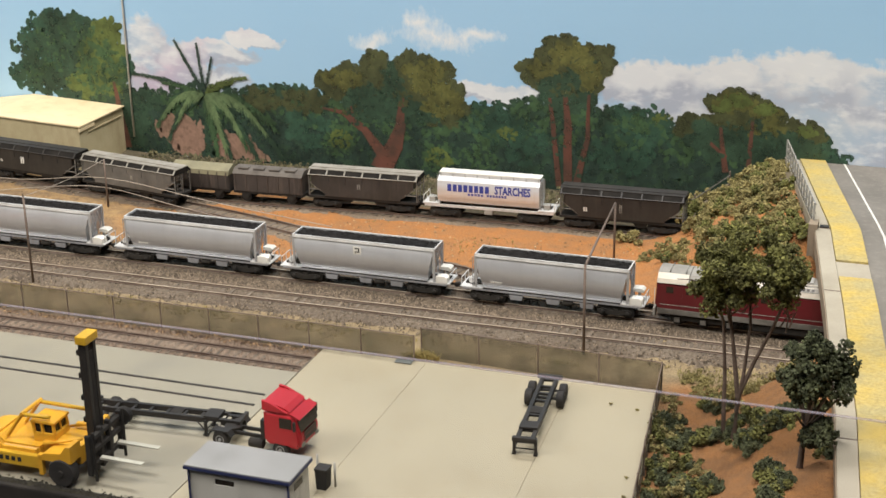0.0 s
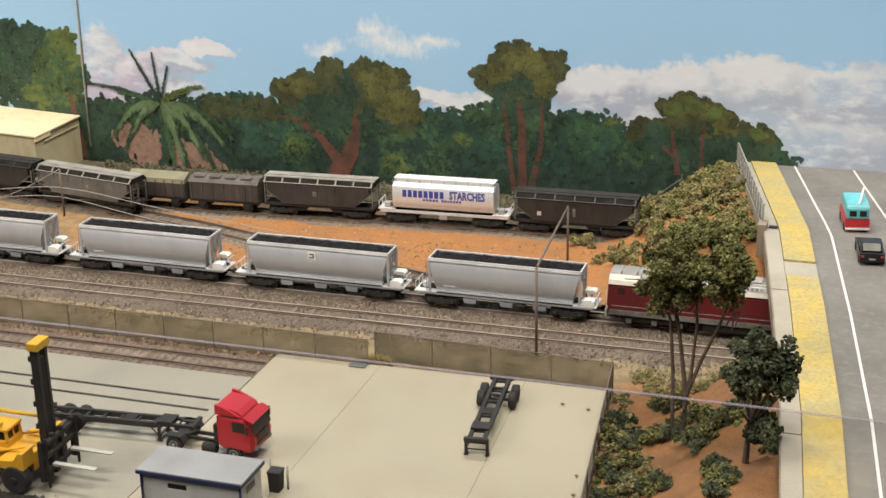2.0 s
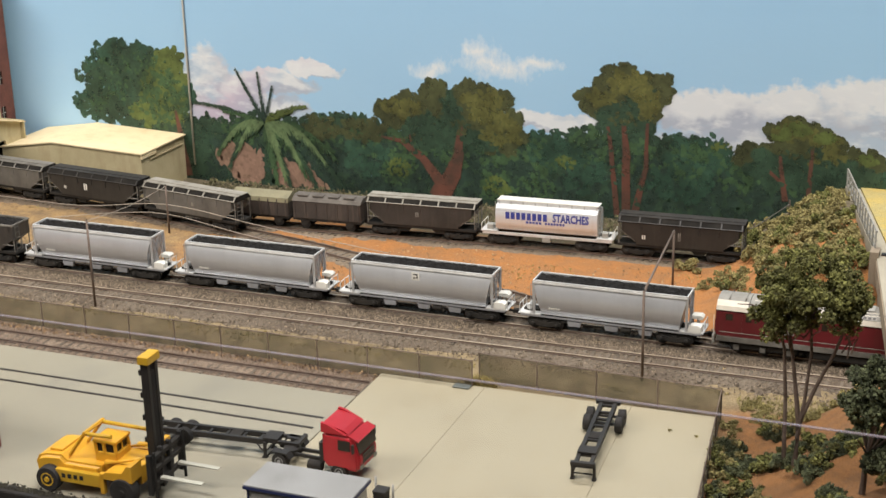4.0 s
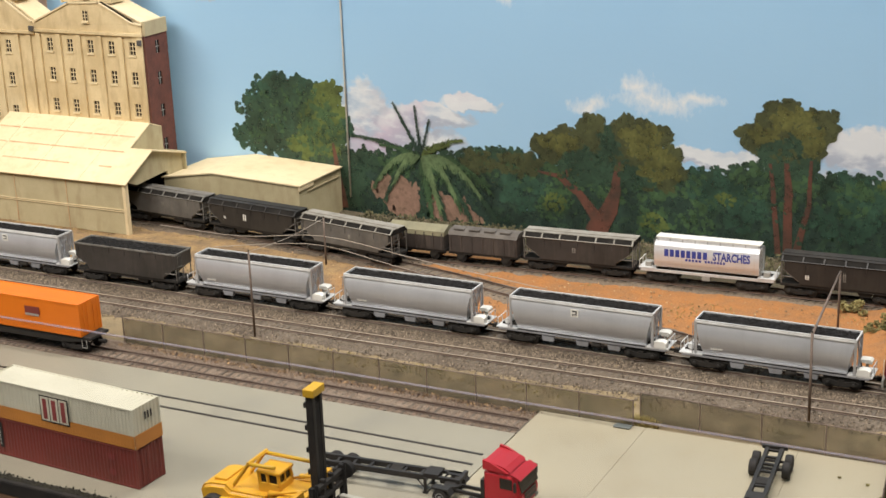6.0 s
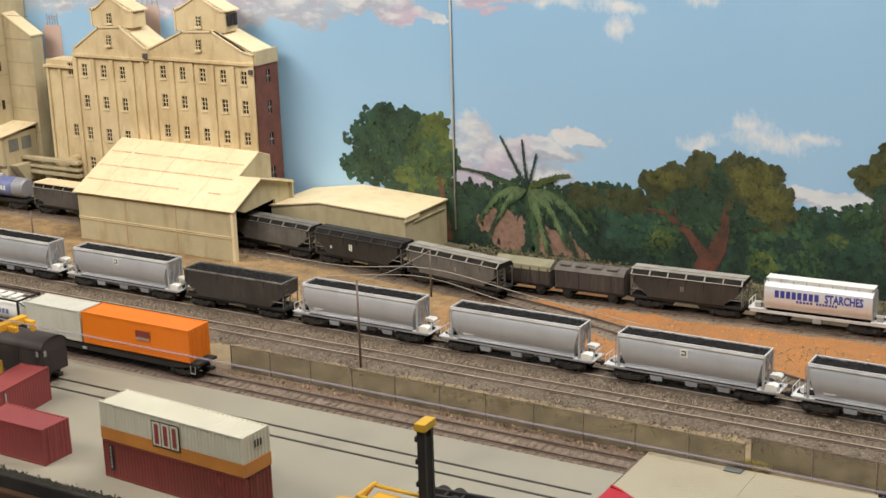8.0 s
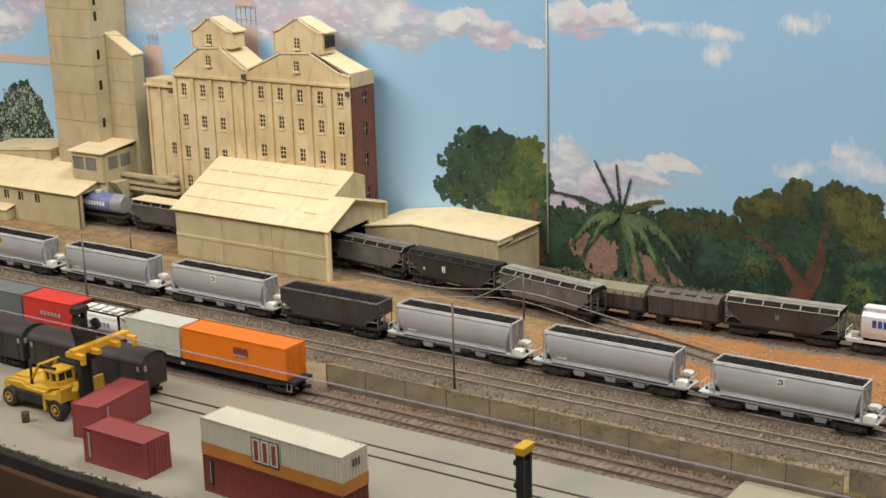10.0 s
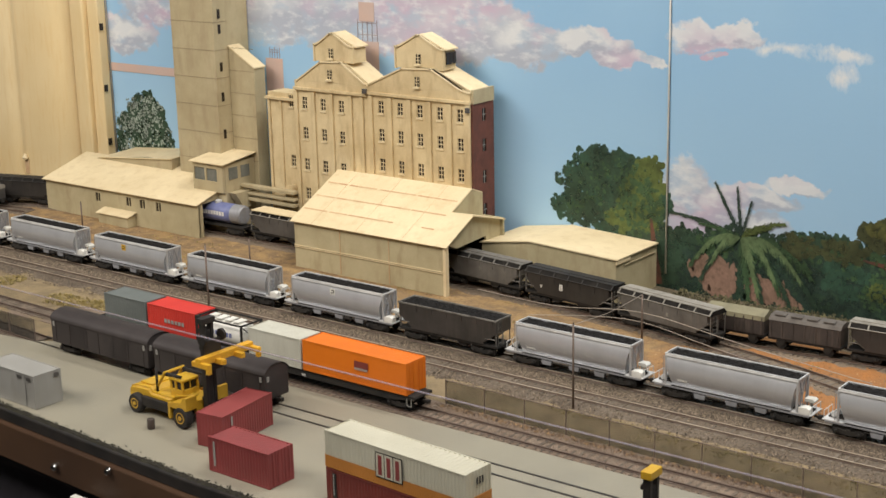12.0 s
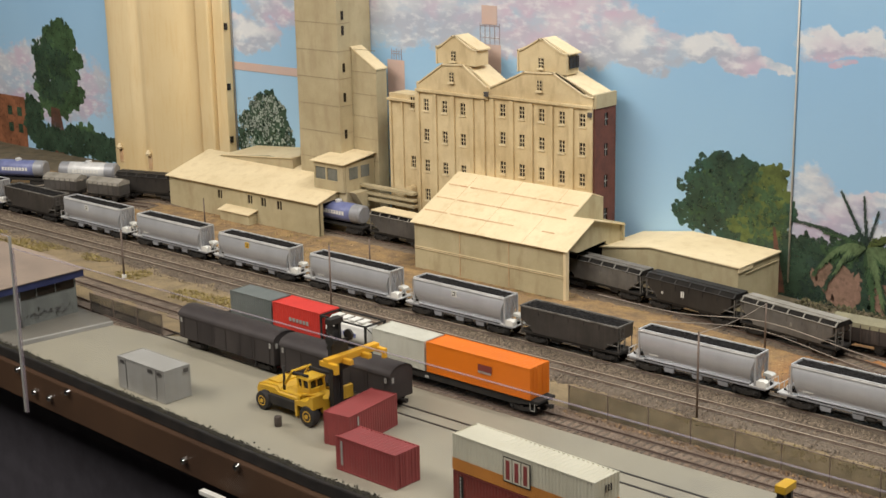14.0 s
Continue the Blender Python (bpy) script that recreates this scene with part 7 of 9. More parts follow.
t1 = barrel_wagon("silver tank wagon with a blue band half under the silo shed", M["tank_blue"])
t1.matrix_basis = on_line(-0.83, 1.2905, -0.722, 1.2925)
t2 = copy_thing(t1, on_line(-1.430, 1.167, -1.332, 1.2155))
t2["label"] = "silver tank wagon with a blue band beyond the silo shed"
t3 = barrel_wagon("plain silver tank wagon beside the silo", M["silver_light"])
t3.matrix_basis = on_line(-1.322, 1.221, -1.226, 1.270)
w7 = bay_hopper("covered_hopper", "black covered hopper entering the silo shed", M["wagon_black"], 0.054, True, roof=M["wagon_black"], group=g)
w7.matrix_basis = on_line(-1.190, 1.241, -1.086, 1.275)
for xa, ya, xb, yb in ((-1.286, 1.180, -1.229, 1.199), (-1.207, 1.203, -1.149, 1.217)):
    s_ = short_wagon("short goods wagon under a pale tarpaulin near the silo", M["wagon_grey"], M["wagon_roof_light"], "sheeted_wagon", 0.030)
    s_.matrix_basis = on_line(xa, ya, xb, yb)


# ---- diesel locomotive ----
def locomotive():
    lo = thing("diesel_locomotive", "maroon diesel locomotive with a pale grey and white roof", "locomotive")
    L, hw = 0.104, 0.0155
    bm = prism(bmesh.new(), ((-L + 0.006, 0.0125), (L - 0.006, 0.0125), (L - 0.0015, 0.0150), (L, 0.0185), (L - 0.001, 0.0360), (-L + 0.001, 0.0360), (-L, 0.0185), (-L + 0.0015, 0.0150)), "y", -hw, hw)
    bmesh.ops.bevel(bm, geom=[e for e in bm.edges if abs(e.verts[0].co.y - e.verts[1].co.y) < 1e-6 and abs(e.verts[0].co.x) > L - 0.01 and abs(e.verts[1].co.x) > L - 0.01], offset=0.0012, segments=2, affect="EDGES")
    body = part("body", bm, M["loco_red"], lo)
    part("lower_band", bbox(-L + 0.002, L - 0.002, -hw - 0.0004, hw + 0.0004, 0.0105, 0.0150, 0.0003), M["wagon_roof"], lo, "grey lower band")
    roof = [(-hw, 0.0361), (-hw + 0.0012, 0.0395), (-0.0105, 0.0430), (-0.004, 0.0444), (0.004, 0.0444), (0.0105, 0.0430), (hw - 0.0012, 0.0395), (hw, 0.0361)]
    for a, b, m in ((-L + 0.0012, -L + 0.026, "loco_grey"), (-L + 0.0265, -L + 0.078, "loco_grey"), (-L + 0.0785, L - 0.030, "loco_grey"), (L - 0.0295, L - 0.0012, "loco_grey")):
        part("roof_section", prism(bmesh.new(), roof, "x", a, b), M[m], lo)
    for a, b in ((-0.1027, -0.0785), (-0.026, -0.017), (0.022, 0.076), (-0.0165, 0.0215)):
        part("roof_panel", prism(bmesh.new(), ((-hw - 0.0001, 0.0362), (-hw + 0.0010, 0.0396), (-0.0108, 0.0432), (-0.0104, 0.0431), (-hw + 0.0014, 0.0394), (-hw + 0.0003, 0.0362)), "x", a, b), M["loco_white"], lo, "white roof panel")
    for x_ in (-0.068, -0.052, -0.036, 0.062):
        part("roof_fan", fresh(lambda b: lathe(b, ((0.0058, 0), (0.0058, 0.0014), (0.0048, 0.0014), (0.0044, 0.0007), (0.001, 0.0007)), (x_, 0, 0.0442), "z", 20)), M["loco_grey"], lo)
    for x_ in (-0.012, 0.008, 0.026, 0.042):
        part("roof_grille", bbox(x_ - 0.007, x_ + 0.007, -0.0058, 0.0058, 0.0444, 0.0454, 0.0003), M["box_grey"], lo)
    part("side_grille", fresh(lambda b: [box(b, 0.052, 0.084, -hw - 0.0003, -hw - 0.0001, 0.0265 + 0.0014 * i, 0.0272 + 0.0014 * i) for i in range(5)]), M["window_dark"], lo, "dark louvres")
    for x_, w_ in ((-0.0925, 0.0055), (-0.0775, 0.0045), (-0.056, 0.004), (-0.020, 0.0045), (0.030, 0.004)):
        part("side_window", bbox(x_ - w_ / 2, x_ + w_ / 2, -hw - 0.0003, -hw - 0.0001, 0.0285, 0.0335, 0), M["window_dark"], lo, "dark cab window")
    part("cab_door", bbox(-0.0885, -0.0825, -hw - 0.0002, -hw - 0.00005, 0.016, 0.0345, 0), M["loco_red"], lo)
    for s in (-1, 1):
        for y in (-0.0075, 0.0075):
            part("windscreen", fresh(lambda b: box(b, s * (L - 0.0008) - 0.0003, s * (L - 0.0008) + 0.0003, y - 0.0055, y + 0.0055, 0.0275, 0.0345)), M["window_dark"], lo)
        part("end_beam", bbox(min(s * L, s * (L + 0.0018)), max(s * L, s * (L + 0.0018)), -0.0145, 0.0145, 0.0075, 0.0140, 0.0004), M["loco_grey"], lo)
        for y in (-0.0128, 0.0128):
            part("grab_rail", fresh(lambda b: rod(b, (s * (L + 0.0008), y, 0.0142), (s * (L + 0.0008), y, 0.030), 0.0003, seg=5)), M["white"], lo)
        x_ = s * 0.066
        bg = part("bogie", fresh(lambda b: box(b, x_ - 0.024, x_ + 0.024, -0.009, 0.009, 0.006, 0.0098)), M["underframe"], lo)
        for q in (-1, 1):
            part("side_frame", prism(bmesh.new(), ((x_ - 0.027, 0.0095), (x_ + 0.027, 0.0095), (x_ + 0.025, 0.0050), (x_ - 0.025, 0.0050)), "y", q * 0.0112, q * 0.0128), M["underframe"], bg)
            for k in (-1, 0, 1):
                part("axle_box", bbox(x_ + k * 0.0205 - 0.0022, x_ + k * 0.0205 + 0.0022, min(q * 0.0129, q * 0.0140), max(q * 0.0129, q * 0.0140), 0.0036, 0.0078, 0.0003), M["wagon_roof"], bg, "pale axle box")
        for k in (-1, 0, 1):
            wheelset(bg, x_ + k * 0.0205, 0.0058)
        coupler(lo, s * L, s)
    part("fuel_tank", bbox(-0.028, 0.028, -0.0135, 0.0135, 0.0032, 0.0102, 0.0015), M["underframe"], lo)
    bars(lo, -0.0475, -hw - 0.0001, 0.0235, 0.0115, 0.0042, 4, M["loco_grey"], 0.7, "number_bar")
    m = Matrix.Translation((0, -0.01272, 0.0414)) @ Matrix.Rotation(math.atan2(0.0036, 0.0036), 4, "X")
    part("name_board", fresh(lambda b: box(b, -0.0150, 0.0200, -0.0018, 0.0018, 0.0004, 0.0007, m)), M["loco_grey"], lo, "grey name board on the roof side")
    part("name_bar", fresh(lambda b: [box(b, -0.0135 + 0.0035 * i, -0.0113 + 0.0035 * i, -0.0010, 0.0010, 0.0007, 0.0009, m) for i in range(9)]), M["window_dark"], lo)
    part("body_line", fresh(lambda b: box(b, -L + 0.004, L - 0.004, -hw - 0.0003, -hw - 0.0001, 0.0182, 0.0187)), M["loco_grey"], lo, "thin pale waist line")
    for x_ in np.arange(-0.094, 0.098, 0.0125):
        part("roof_seam", fresh(lambda b: box(b, x_, x_ + 0.0004, -0.0102, 0.0102, 0.0430, 0.0447)), M["wagon_roof"], lo)
    for x_ in (-0.068, -0.052, -0.036):
        part("fan_grille", fresh(lambda b: lathe(b, ((0.0040, 0), (0.0040, 0.0004), (0.0010, 0.0006)), (x_, 0, 0.0450), "z", 16)), M["underframe"], lo, "dark fan grille")
    part("roof_rail", fresh(lambda b: rod(b, (-0.074, -0.0098, 0.0448), (0.098, -0.0098, 0.0448), 0.0003, seg=5)), M["loco_white"], lo)
    return lo


loco = locomotive()
loco.matrix_basis = pose(LOCO_REAR + 0.1085, TRAIN_Y, RAIL)


# ---- containers ----
def corrugated(x0, x1, z0, z1, y, depth, pitch, out):
    """A ribbed side sheet on the plane y, ribs running up; out: the way it faces."""
    bm = bmesh.new()
    n = int((x1 - x0) / pitch)
    step = (x1 - x0) / n
    prof = []
    for i in range(n):
        a = x0 + i * step
        prof += [(a, 0), (a + step * 0.3, 0), (a + step * 0.5, depth), (a + step * 0.8, depth)]
    prof.append((x1, 0))
    lo = [bm.verts.new((a, y - out * d, z0)) for a, d in prof]
    hi = [bm.verts.new((a, y - out * d, z1)) for a, d in prof]
    for i in range(len(prof) - 1):
        bm.faces.new((lo[i], lo[i + 1], hi[i + 1], hi[i]) if out < 0 else (lo[i + 1], lo[i], hi[i], hi[i + 1]))
    return bm


def container(name, label, L, material, H=0.0297, Wd=0.028, z=0.0, roof=None, doors=True, rib=0.0032, group="", band=None, sub=None):
    c = sub if sub is not None else thing(name, label, "container", group=group)
    h, w = L / 2, Wd / 2
    t = 0.0011
    for sx in (-1, 1):
        for sy in (-1, 1):
            part("corner_post", bbox(min(sx * h, sx * (h - 0.0016)), max(sx * h, sx * (h - 0.0016)), min(sy * w, sy * (w - 0.0016)), max(sy * w, sy * (w - 0.0016)), z, z + H, 0.0002), material, c)
    for sy in (-1, 1):
        for a, b in ((z + 0.0001, z + 0.0016), (z + H - 0.0014, z + H - 0.0001)):
            part("side_rail", bbox(-h + 0.0016, h - 0.0016, min(sy * w, sy * (w - t)), max(sy * w, sy * (w - t)), a, b, 0.0001), material, c)
        part("side_panel", corrugated(-h + 0.0016, h - 0.0016, z + 0.0016, z + H - 0.0014, sy * (w - 0.0002), 0.00032, rib, sy), material, c)
        if band:
            part("colour_band", corrugated(-h, h, z + 0.0002, z + H * 0.34, sy * (w + 0.0003), 0.0001, rib, sy), band, c, "orange band")
    for sx in (-1, 1):
        bm = corrugated(-w + 0.0016, w - 0.0016, z + 0.0002, z + H - 0.0002, 0, 0.0003, 0.0032 if rib < 0.02 else 0.012, -1)
        bmesh.ops.transform(bm, matrix=Matrix.Translation((sx * (h - 0.0003), 0, 0)) @ Matrix.Rotation(sx * math.pi / 2, 4, "Z"), verts=bm.verts[:])
        part("end_panel", bm, material, c)
        if band:
            part("colour_band", fresh(lambda b: box(b, min(sx * h, sx * (h + 0.0004)), max(sx * h, sx * (h + 0.0004)), -w, w, z + 0.0002, z + H * 0.34)), band, c, "orange band")
    if doors:
        for y in (-0.009, -0.004, 0.004, 0.009):
            part("lock_bar", fresh(lambda b: rod(b, (h + 0.0004, y, z + 0.0014), (h + 0.0004, y, z + H - 0.0014), 0.0003, seg=5)), material, c)
    bm = bmesh.new()
    n = max(8, int(L / 0.0046))
    rows = []
    for i in range(n * 2 + 1):
        x_ = -h + 0.0004 + (L - 0.0008) * i / (2 * n)
        zz = z + H - (0.0 if i % 2 else 0.0012)
        rows.append((bm.verts.new((x_, -w + 0.0003, zz)), bm.verts.new((x_, w - 0.0003, zz))))
    for a, b in zip(rows, rows[1:]):
        bm.faces.new((a[0], b[0], b[1], a[1]))
    part("roof", bm, roof or material, c)
    part("floor", bbox(-h + 0.0012, h - 0.0012, -w + 0.0012, w - 0.0012, z + 0.0002, z + 0.0012, 0), M["underframe"], c)
    return c


stack = container("shipping_container", "dark red forty-foot container under a cream one", 0.139, M["red_box_dark"], H=0.0296)
stack.matrix_basis = pose(-0.0115, 0.741, 0.0003, 0, 0, -3.3)
bars(stack, -0.0605, -0.01425, 0.0165, 0.0038, 0.020, 1, M["underframe"], 1.0, "name_panel")
bm = bmesh.new()
for k in range(6):
    box(bm, -0.0618, -0.0606, -0.01455, -0.0144, 0.0085 + 0.003 * k, 0.0106 + 0.003 * k)
part("name_bar", bm, M["box_grey"], stack)
for z_ in (0.009, 0.021):
    bars(stack, 0.047, -0.0143, z_, 0.006, 0.0045, 3, M["red_box"], 0.7)
upper = container("shipping_container", "cream forty-foot container with an orange band stacked on a red one", 0.1395, M["box_cream"], H=0.0297, band=M["box_orange"], roof=M["box_cream"], doors=False)
upper.matrix_basis = pose(-0.0115, 0.7412, 0.0303, 0, 0, -3.3)
logo = part("logo_panel", fresh(lambda b: box(b, -0.0165, 0.0105, -0.01475, -0.0146, 0.0062, 0.0262)), M["underframe"], upper, "framed logo panel of plain blocks")
part("logo_field", fresh(lambda b: [box(b, -0.0157 + 0.0087 * i, -0.0079 + 0.0087 * i, -0.0149, -0.01476, 0.0071, 0.0253) for i in range(3)]), M["box_cream"], logo)
part("logo_block", fresh(lambda b: [box(b, -0.0157 + 0.0087 * i + 0.0020, -0.0157 + 0.0087 * i + 0.0058, -0.01505, -0.01492, 0.0085, 0.0238) for i in range(3)]), M["red_box"], logo)
part("end_mark", fresh(lambda b: [box(b, 0.07035, 0.0706, -0.003 + 0.003 * i, -0.0015 + 0.003 * i, 0.019, 0.0245) for i in range(3)]), M["van_dark"], upper)

r2 = container("shipping_container", "faded red twenty-foot container near the front edge", 0.068, M["red_box"], group="red containers")
r2.matrix_basis = pose(-0.168, 0.7365, 0.0003, 0, 0, -0.6)
bars(r2, -0.027, -0.0142, 0.016, 0.0022, 0.021, 1, M["box_grey"], 1.0, "name_bar")
r1 = container("shipping_container", "faded red twenty-foot container standing across the yard", 0.068, M["red_box"], group="red containers")
r1.matrix_basis = pose(-0.2395, 0.790, 0.0003, 0, 0, 97)
bars(r1, -0.022, -0.0142, 0.016, 0.0022, 0.021, 1, M["box_grey"], 1.0, "name_bar")
gc = container("shipping_container", "pale grey twenty-foot container near the yard's end", 0.073, M["box_grey"], H=0.0318, Wd=0.030, rib=0.03, doors=False)
gc.matrix_basis = pose(-0.468, 0.7440, 0.0003, 0, 0, -1.5)
for x_ in (-0.0290, 0.0150, 0.0290):
    part("hinge_plate", fresh(lambda b: box(b, x_ - 0.0032, x_ + 0.0032, -0.01545, -0.0151, 0.0262, 0.0292)), M["wagon_grey"], gc, "dark hinge plate")
part("hinge_plate", fresh(lambda b: box(b, 0.0366, 0.0369, 0.0070, 0.0125, 0.0250, 0.0290)), M["wagon_grey"], gc, "dark hinge plate")
for x_ in (-0.0235, 0.0235):
    part("door_seam", fresh(lambda b: box(b, x_, x_ + 0.0005, -0.01525, -0.0151, 0.001, 0.0305)), M["underframe"], gc)


# ---- container wagons on the loop ----
def flat_wagon(label, L):
    w = thing("container_flat_wagon", label, "flat wagon", group="container wagons")
    part("deck", bbox(-L, L, -0.0125, 0.0125, 0.0125, 0.0150, 0.0004), M["underframe"], w)
    for y in (-0.0118, 0.0118):
        part("side_sill", prism(bmesh.new(), ((-L, 0.0124), (L, 0.0124), (L - 0.02, 0.0092), (L - 0.03, 0.0078), (-L + 0.03, 0.0078), (-L + 0.02, 0.0092)), "y", y - 0.0008, y + 0.0008), M["underframe"], w)
    for s in (-1, 1):
        bogie(w, s * (L - 0.020), 0.0195, height_=0.0124)
        coupler(w, s * (L - 0.001), s)
        part("step", fresh(lambda b: (rod(b, (s * (L - 0.004), -0.0128, 0.0124), (s * (L - 0.004), -0.0128, 0.0055), 0.0004, seg=5), rod(b, (s * (L - 0.009), -0.0128, 0.0124), (s * (L - 0.009), -0.0128, 0.0055), 0.0004, seg=5), rod(b, (s * (L - 0.004), -0.0128, 0.0055), (s * (L - 0.009), -0.0128, 0.0055), 0.0004, seg=5))), M["box_grey"], w, "pale shunter's step")
    part("tread_plate", bbox(-L + 0.075, -L + 0.08, -0.0135, -0.0126, 0.0085, 0.011, 0.0003), M["box_grey"], w)
    return w


YC = Y_LOOP + 0.0015
fa = flat_wagon("long container flat wagon with orange and white containers", 0.105)
fa.matrix_basis = pose(-0.2475, YC, RAIL)
fb = flat_wagon("long container flat wagon with mixed containers", 0.108)
fb.matrix_basis = pose(-0.465, YC, RAIL)
oc = container("shipping_container", "bright orange container on a flat wagon", 0.124, M["orange"], H=0.0298, rib=0.04)
oc.matrix_basis = pose(-0.2125, YC, 0.0158)
bars(oc, 0.010, -0.0143, 0.0185, 0.0165, 0.0068, 1, M["red_box_dark"], 1.0, "logo_panel")
bars(oc, 0.010, -0.0145, 0.0145, 0.0155, 0.0022, 7, M["box_grey"], 0.7, "name_bar")
wc = container("shipping_container", "off-white container on a flat wagon", 0.068, M["box_ivory"], H=0.0292, rib=0.03)
wc.matrix_basis = pose(-0.3110, YC, 0.0158)
rc = container("shipping_container", "bright red container on a flat wagon", 0.070, M["box_red"], H=0.0292)
rc.matrix_basis = pose(-0.4530, YC, 0.0158)
bars(rc, 0.005, -0.0143, 0.015, 0.030, 0.004, 6, M["box_grey"], 0.7, "name_bar")
slate = container("shipping_container", "slate grey container on a flat wagon", 0.064, M["box_slate"], H=0.0292)
slate.matrix_basis = pose(-0.5225, YC, 0.0158)


def tank_container(label):
    c = thing("tank_container", label, "tank container")
    h, w, H_ = 0.031, 0.0138, 0.0285
    part("barrel", fresh(lambda b: lathe(b, ((0.009, -0.029), (0.0118, -0.027), (0.0118, 0.027), (0.009, 0.029)), (0, 0, 0.0142), "x", 24)), M["white"], c, "white tank barrel")
    for sx in (-1, 1):
        for sy in (-1, 1):
            part("frame_post", fresh(lambda b: box(b, sx * h - 0.0009, sx * h + 0.0009, sy * w - 0.0009, sy * w + 0.0009, 0, H_)), M["underframe"], c)
        for z_ in (0.001, H_ - 0.001):
            part("frame_bar", fresh(lambda b: box(b, sx * h - 0.0007, sx * h + 0.0007, -w + 0.001, w - 0.001, z_ - 0.0008, z_ + 0.0008)), M["underframe"], c)
        part("frame_brace", fresh(lambda b: (rod(b, (sx * h, -w, 0.001), (sx * h, w, H_ - 0.001), 0.0005, seg=5), rod(b, (sx * h, w, 0.001), (sx * h, -w, H_ - 0.001), 0.0005, seg=5))), M["underframe"], c)
    for sy in (-1, 1):
        for z_ in (0.001, H_ - 0.001):
            part("frame_bar", fresh(lambda b: box(b, -h + 0.001, h - 0.001, sy * w - 0.0007, sy * w + 0.0007, z_ - 0.0008, z_ + 0.0008)), M["underframe"], c)
    part("walkway", fresh(lambda b: [box(b, -0.024 + 0.012 * i, -0.016 + 0.012 * i, -0.006, 0.006, 0.0268, 0.0278) for i in range(4)]), M["white"], c, "white top walkway")
    bars(c, 0.0, -0.0119, 0.0150, 0.034, 0.0045, 7, M["tank_blue"], 0.7, "name_bar")
    return c


tk = tank_container("white tank container in a dark frame on a flat wagon")
tk.matrix_basis = pose(-0.3855, YC, 0.0158)


# ---- dark bogie vans on the yard track ----
def bogie_van(label, L):
    w = thing("bogie_van", label, "goods van", group="dark vans")
    hw = 0.0148
    pr = [(-hw, 0.0105), (-hw, 0.0335)] + [(-hw * math.cos(a), 0.0335 + 0.0085 * math.sin(a)) for a in np.linspace(0.12, math.pi - 0.12, 11)] + [(hw, 0.0335), (hw, 0.0105)]
    part("body", prism(bmesh.new(), pr, "x", -L, L), M["van_dark"], w)
    arc = [(-(hw + 0.0008) * math.cos(a), 0.0338 + 0.0089 * math.sin(a)) for a in np.linspace(0.0, math.pi, 15)]
    bm = bmesh.new()
    a0 = [bm.verts.new((-L - 0.001, y, z)) for y, z in arc]
    a1 = [bm.verts.new((L + 0.001, y, z)) for y, z in arc]
    for i in range(len(arc) - 1):
        bm.faces.new((a0[i], a1[i], a1[i + 1], a0[i + 1])).smooth = True
    part("roof", bm, M["van_dark"], w, "dark brown arched roof")
    for k in range(-3, 4):
        part("side_post", bbox(k * L / 3.3 - 0.0006, k * L / 3.3 + 0.0006, -hw - 0.0006, -hw, 0.0108, 0.0330, 0), M["van_dark"], w)
    for a in (-0.4, 0.4):
        part("louvre_door", fresh(lambda b: [box(b, a * L - 0.012, a * L + 0.012, -hw - 0.0005, -hw - 0.0001, 0.0125 + 0.0022 * i, 0.0136 + 0.0022 * i) for i in range(9)]), M["van_dark"], w)
    for s in (-1, 1):
        part("end_board", fresh(lambda b: [box(b, min(s * L, s * (L + 0.0004)), max(s * L, s * (L + 0.0004)), -hw + 0.001, hw - 0.001, 0.012 + 0.0024 * i, 0.0140 + 0.0024 * i) for i in range(8)]), M["van_dark"], w)
        for y in (-hw + 0.0035,):
            part("end_disc", fresh(lambda b: box(b, min(s * (L + 0.0004), s * (L + 0.0009)), max(s * (L + 0.0004), s * (L + 0.0009)), y - 0.0014, y + 0.0014, 0.0275, 0.0325)), M["box_grey"], w, "pale end marker")
        part("end_marker", bbox(s * (L - 0.0045) - 0.0014, s * (L - 0.0045) + 0.0014, -hw - 0.0009, -hw - 0.0006, 0.0275, 0.0325, 0), M["box_grey"], w, "pale marker square")
        bogie(w, s * (L - 0.020), 0.0195, height_=0.0104)
        coupler(w, s * (L - 0.001), s)
    part("truss", fresh(lambda b: rod(b, (-L * .5, -0.011, 0.009), (L * .5, -0.011, 0.009), 0.0008, seg=5)), M["underframe"], w)
    return w


va = bogie_van("dark brown arched-roof bogie van on the yard track", 0.0725)
va.matrix_basis = pose(-0.3265, Y_YARD, RAIL)
copy_thing(va, pose(-0.4815, Y_YARD + 0.0015, RAIL, 0, 0, -0.6))


# ---- yard machines ----
def big_wheel(parent, x_, y, r, wide, rim, out=-1):
    ty = part("tyre", fresh(lambda b: lathe(b, ((r * 0.55, -wide / 2), (r * 0.92, -wide / 2), (r, -wide * 0.32), (r, wide * 0.32), (r * 0.92, wide / 2), (r * 0.55, wide / 2)), (x_, y, r), "y", 22)), M["tyre"], parent)
    part("rim", fresh(lambda b: lathe(b, ((r * 0.58, out * wide * 0.35), (r * 0.54, out * wide * 0.52), (r * 0.22, out * wide * 0.46), (r * 0.2, out * wide * 0.6), (r * 0.05, out * wide * 0.6)), (x_, y, r), "y", 16)), rim, ty, "painted wheel rim")
    return ty


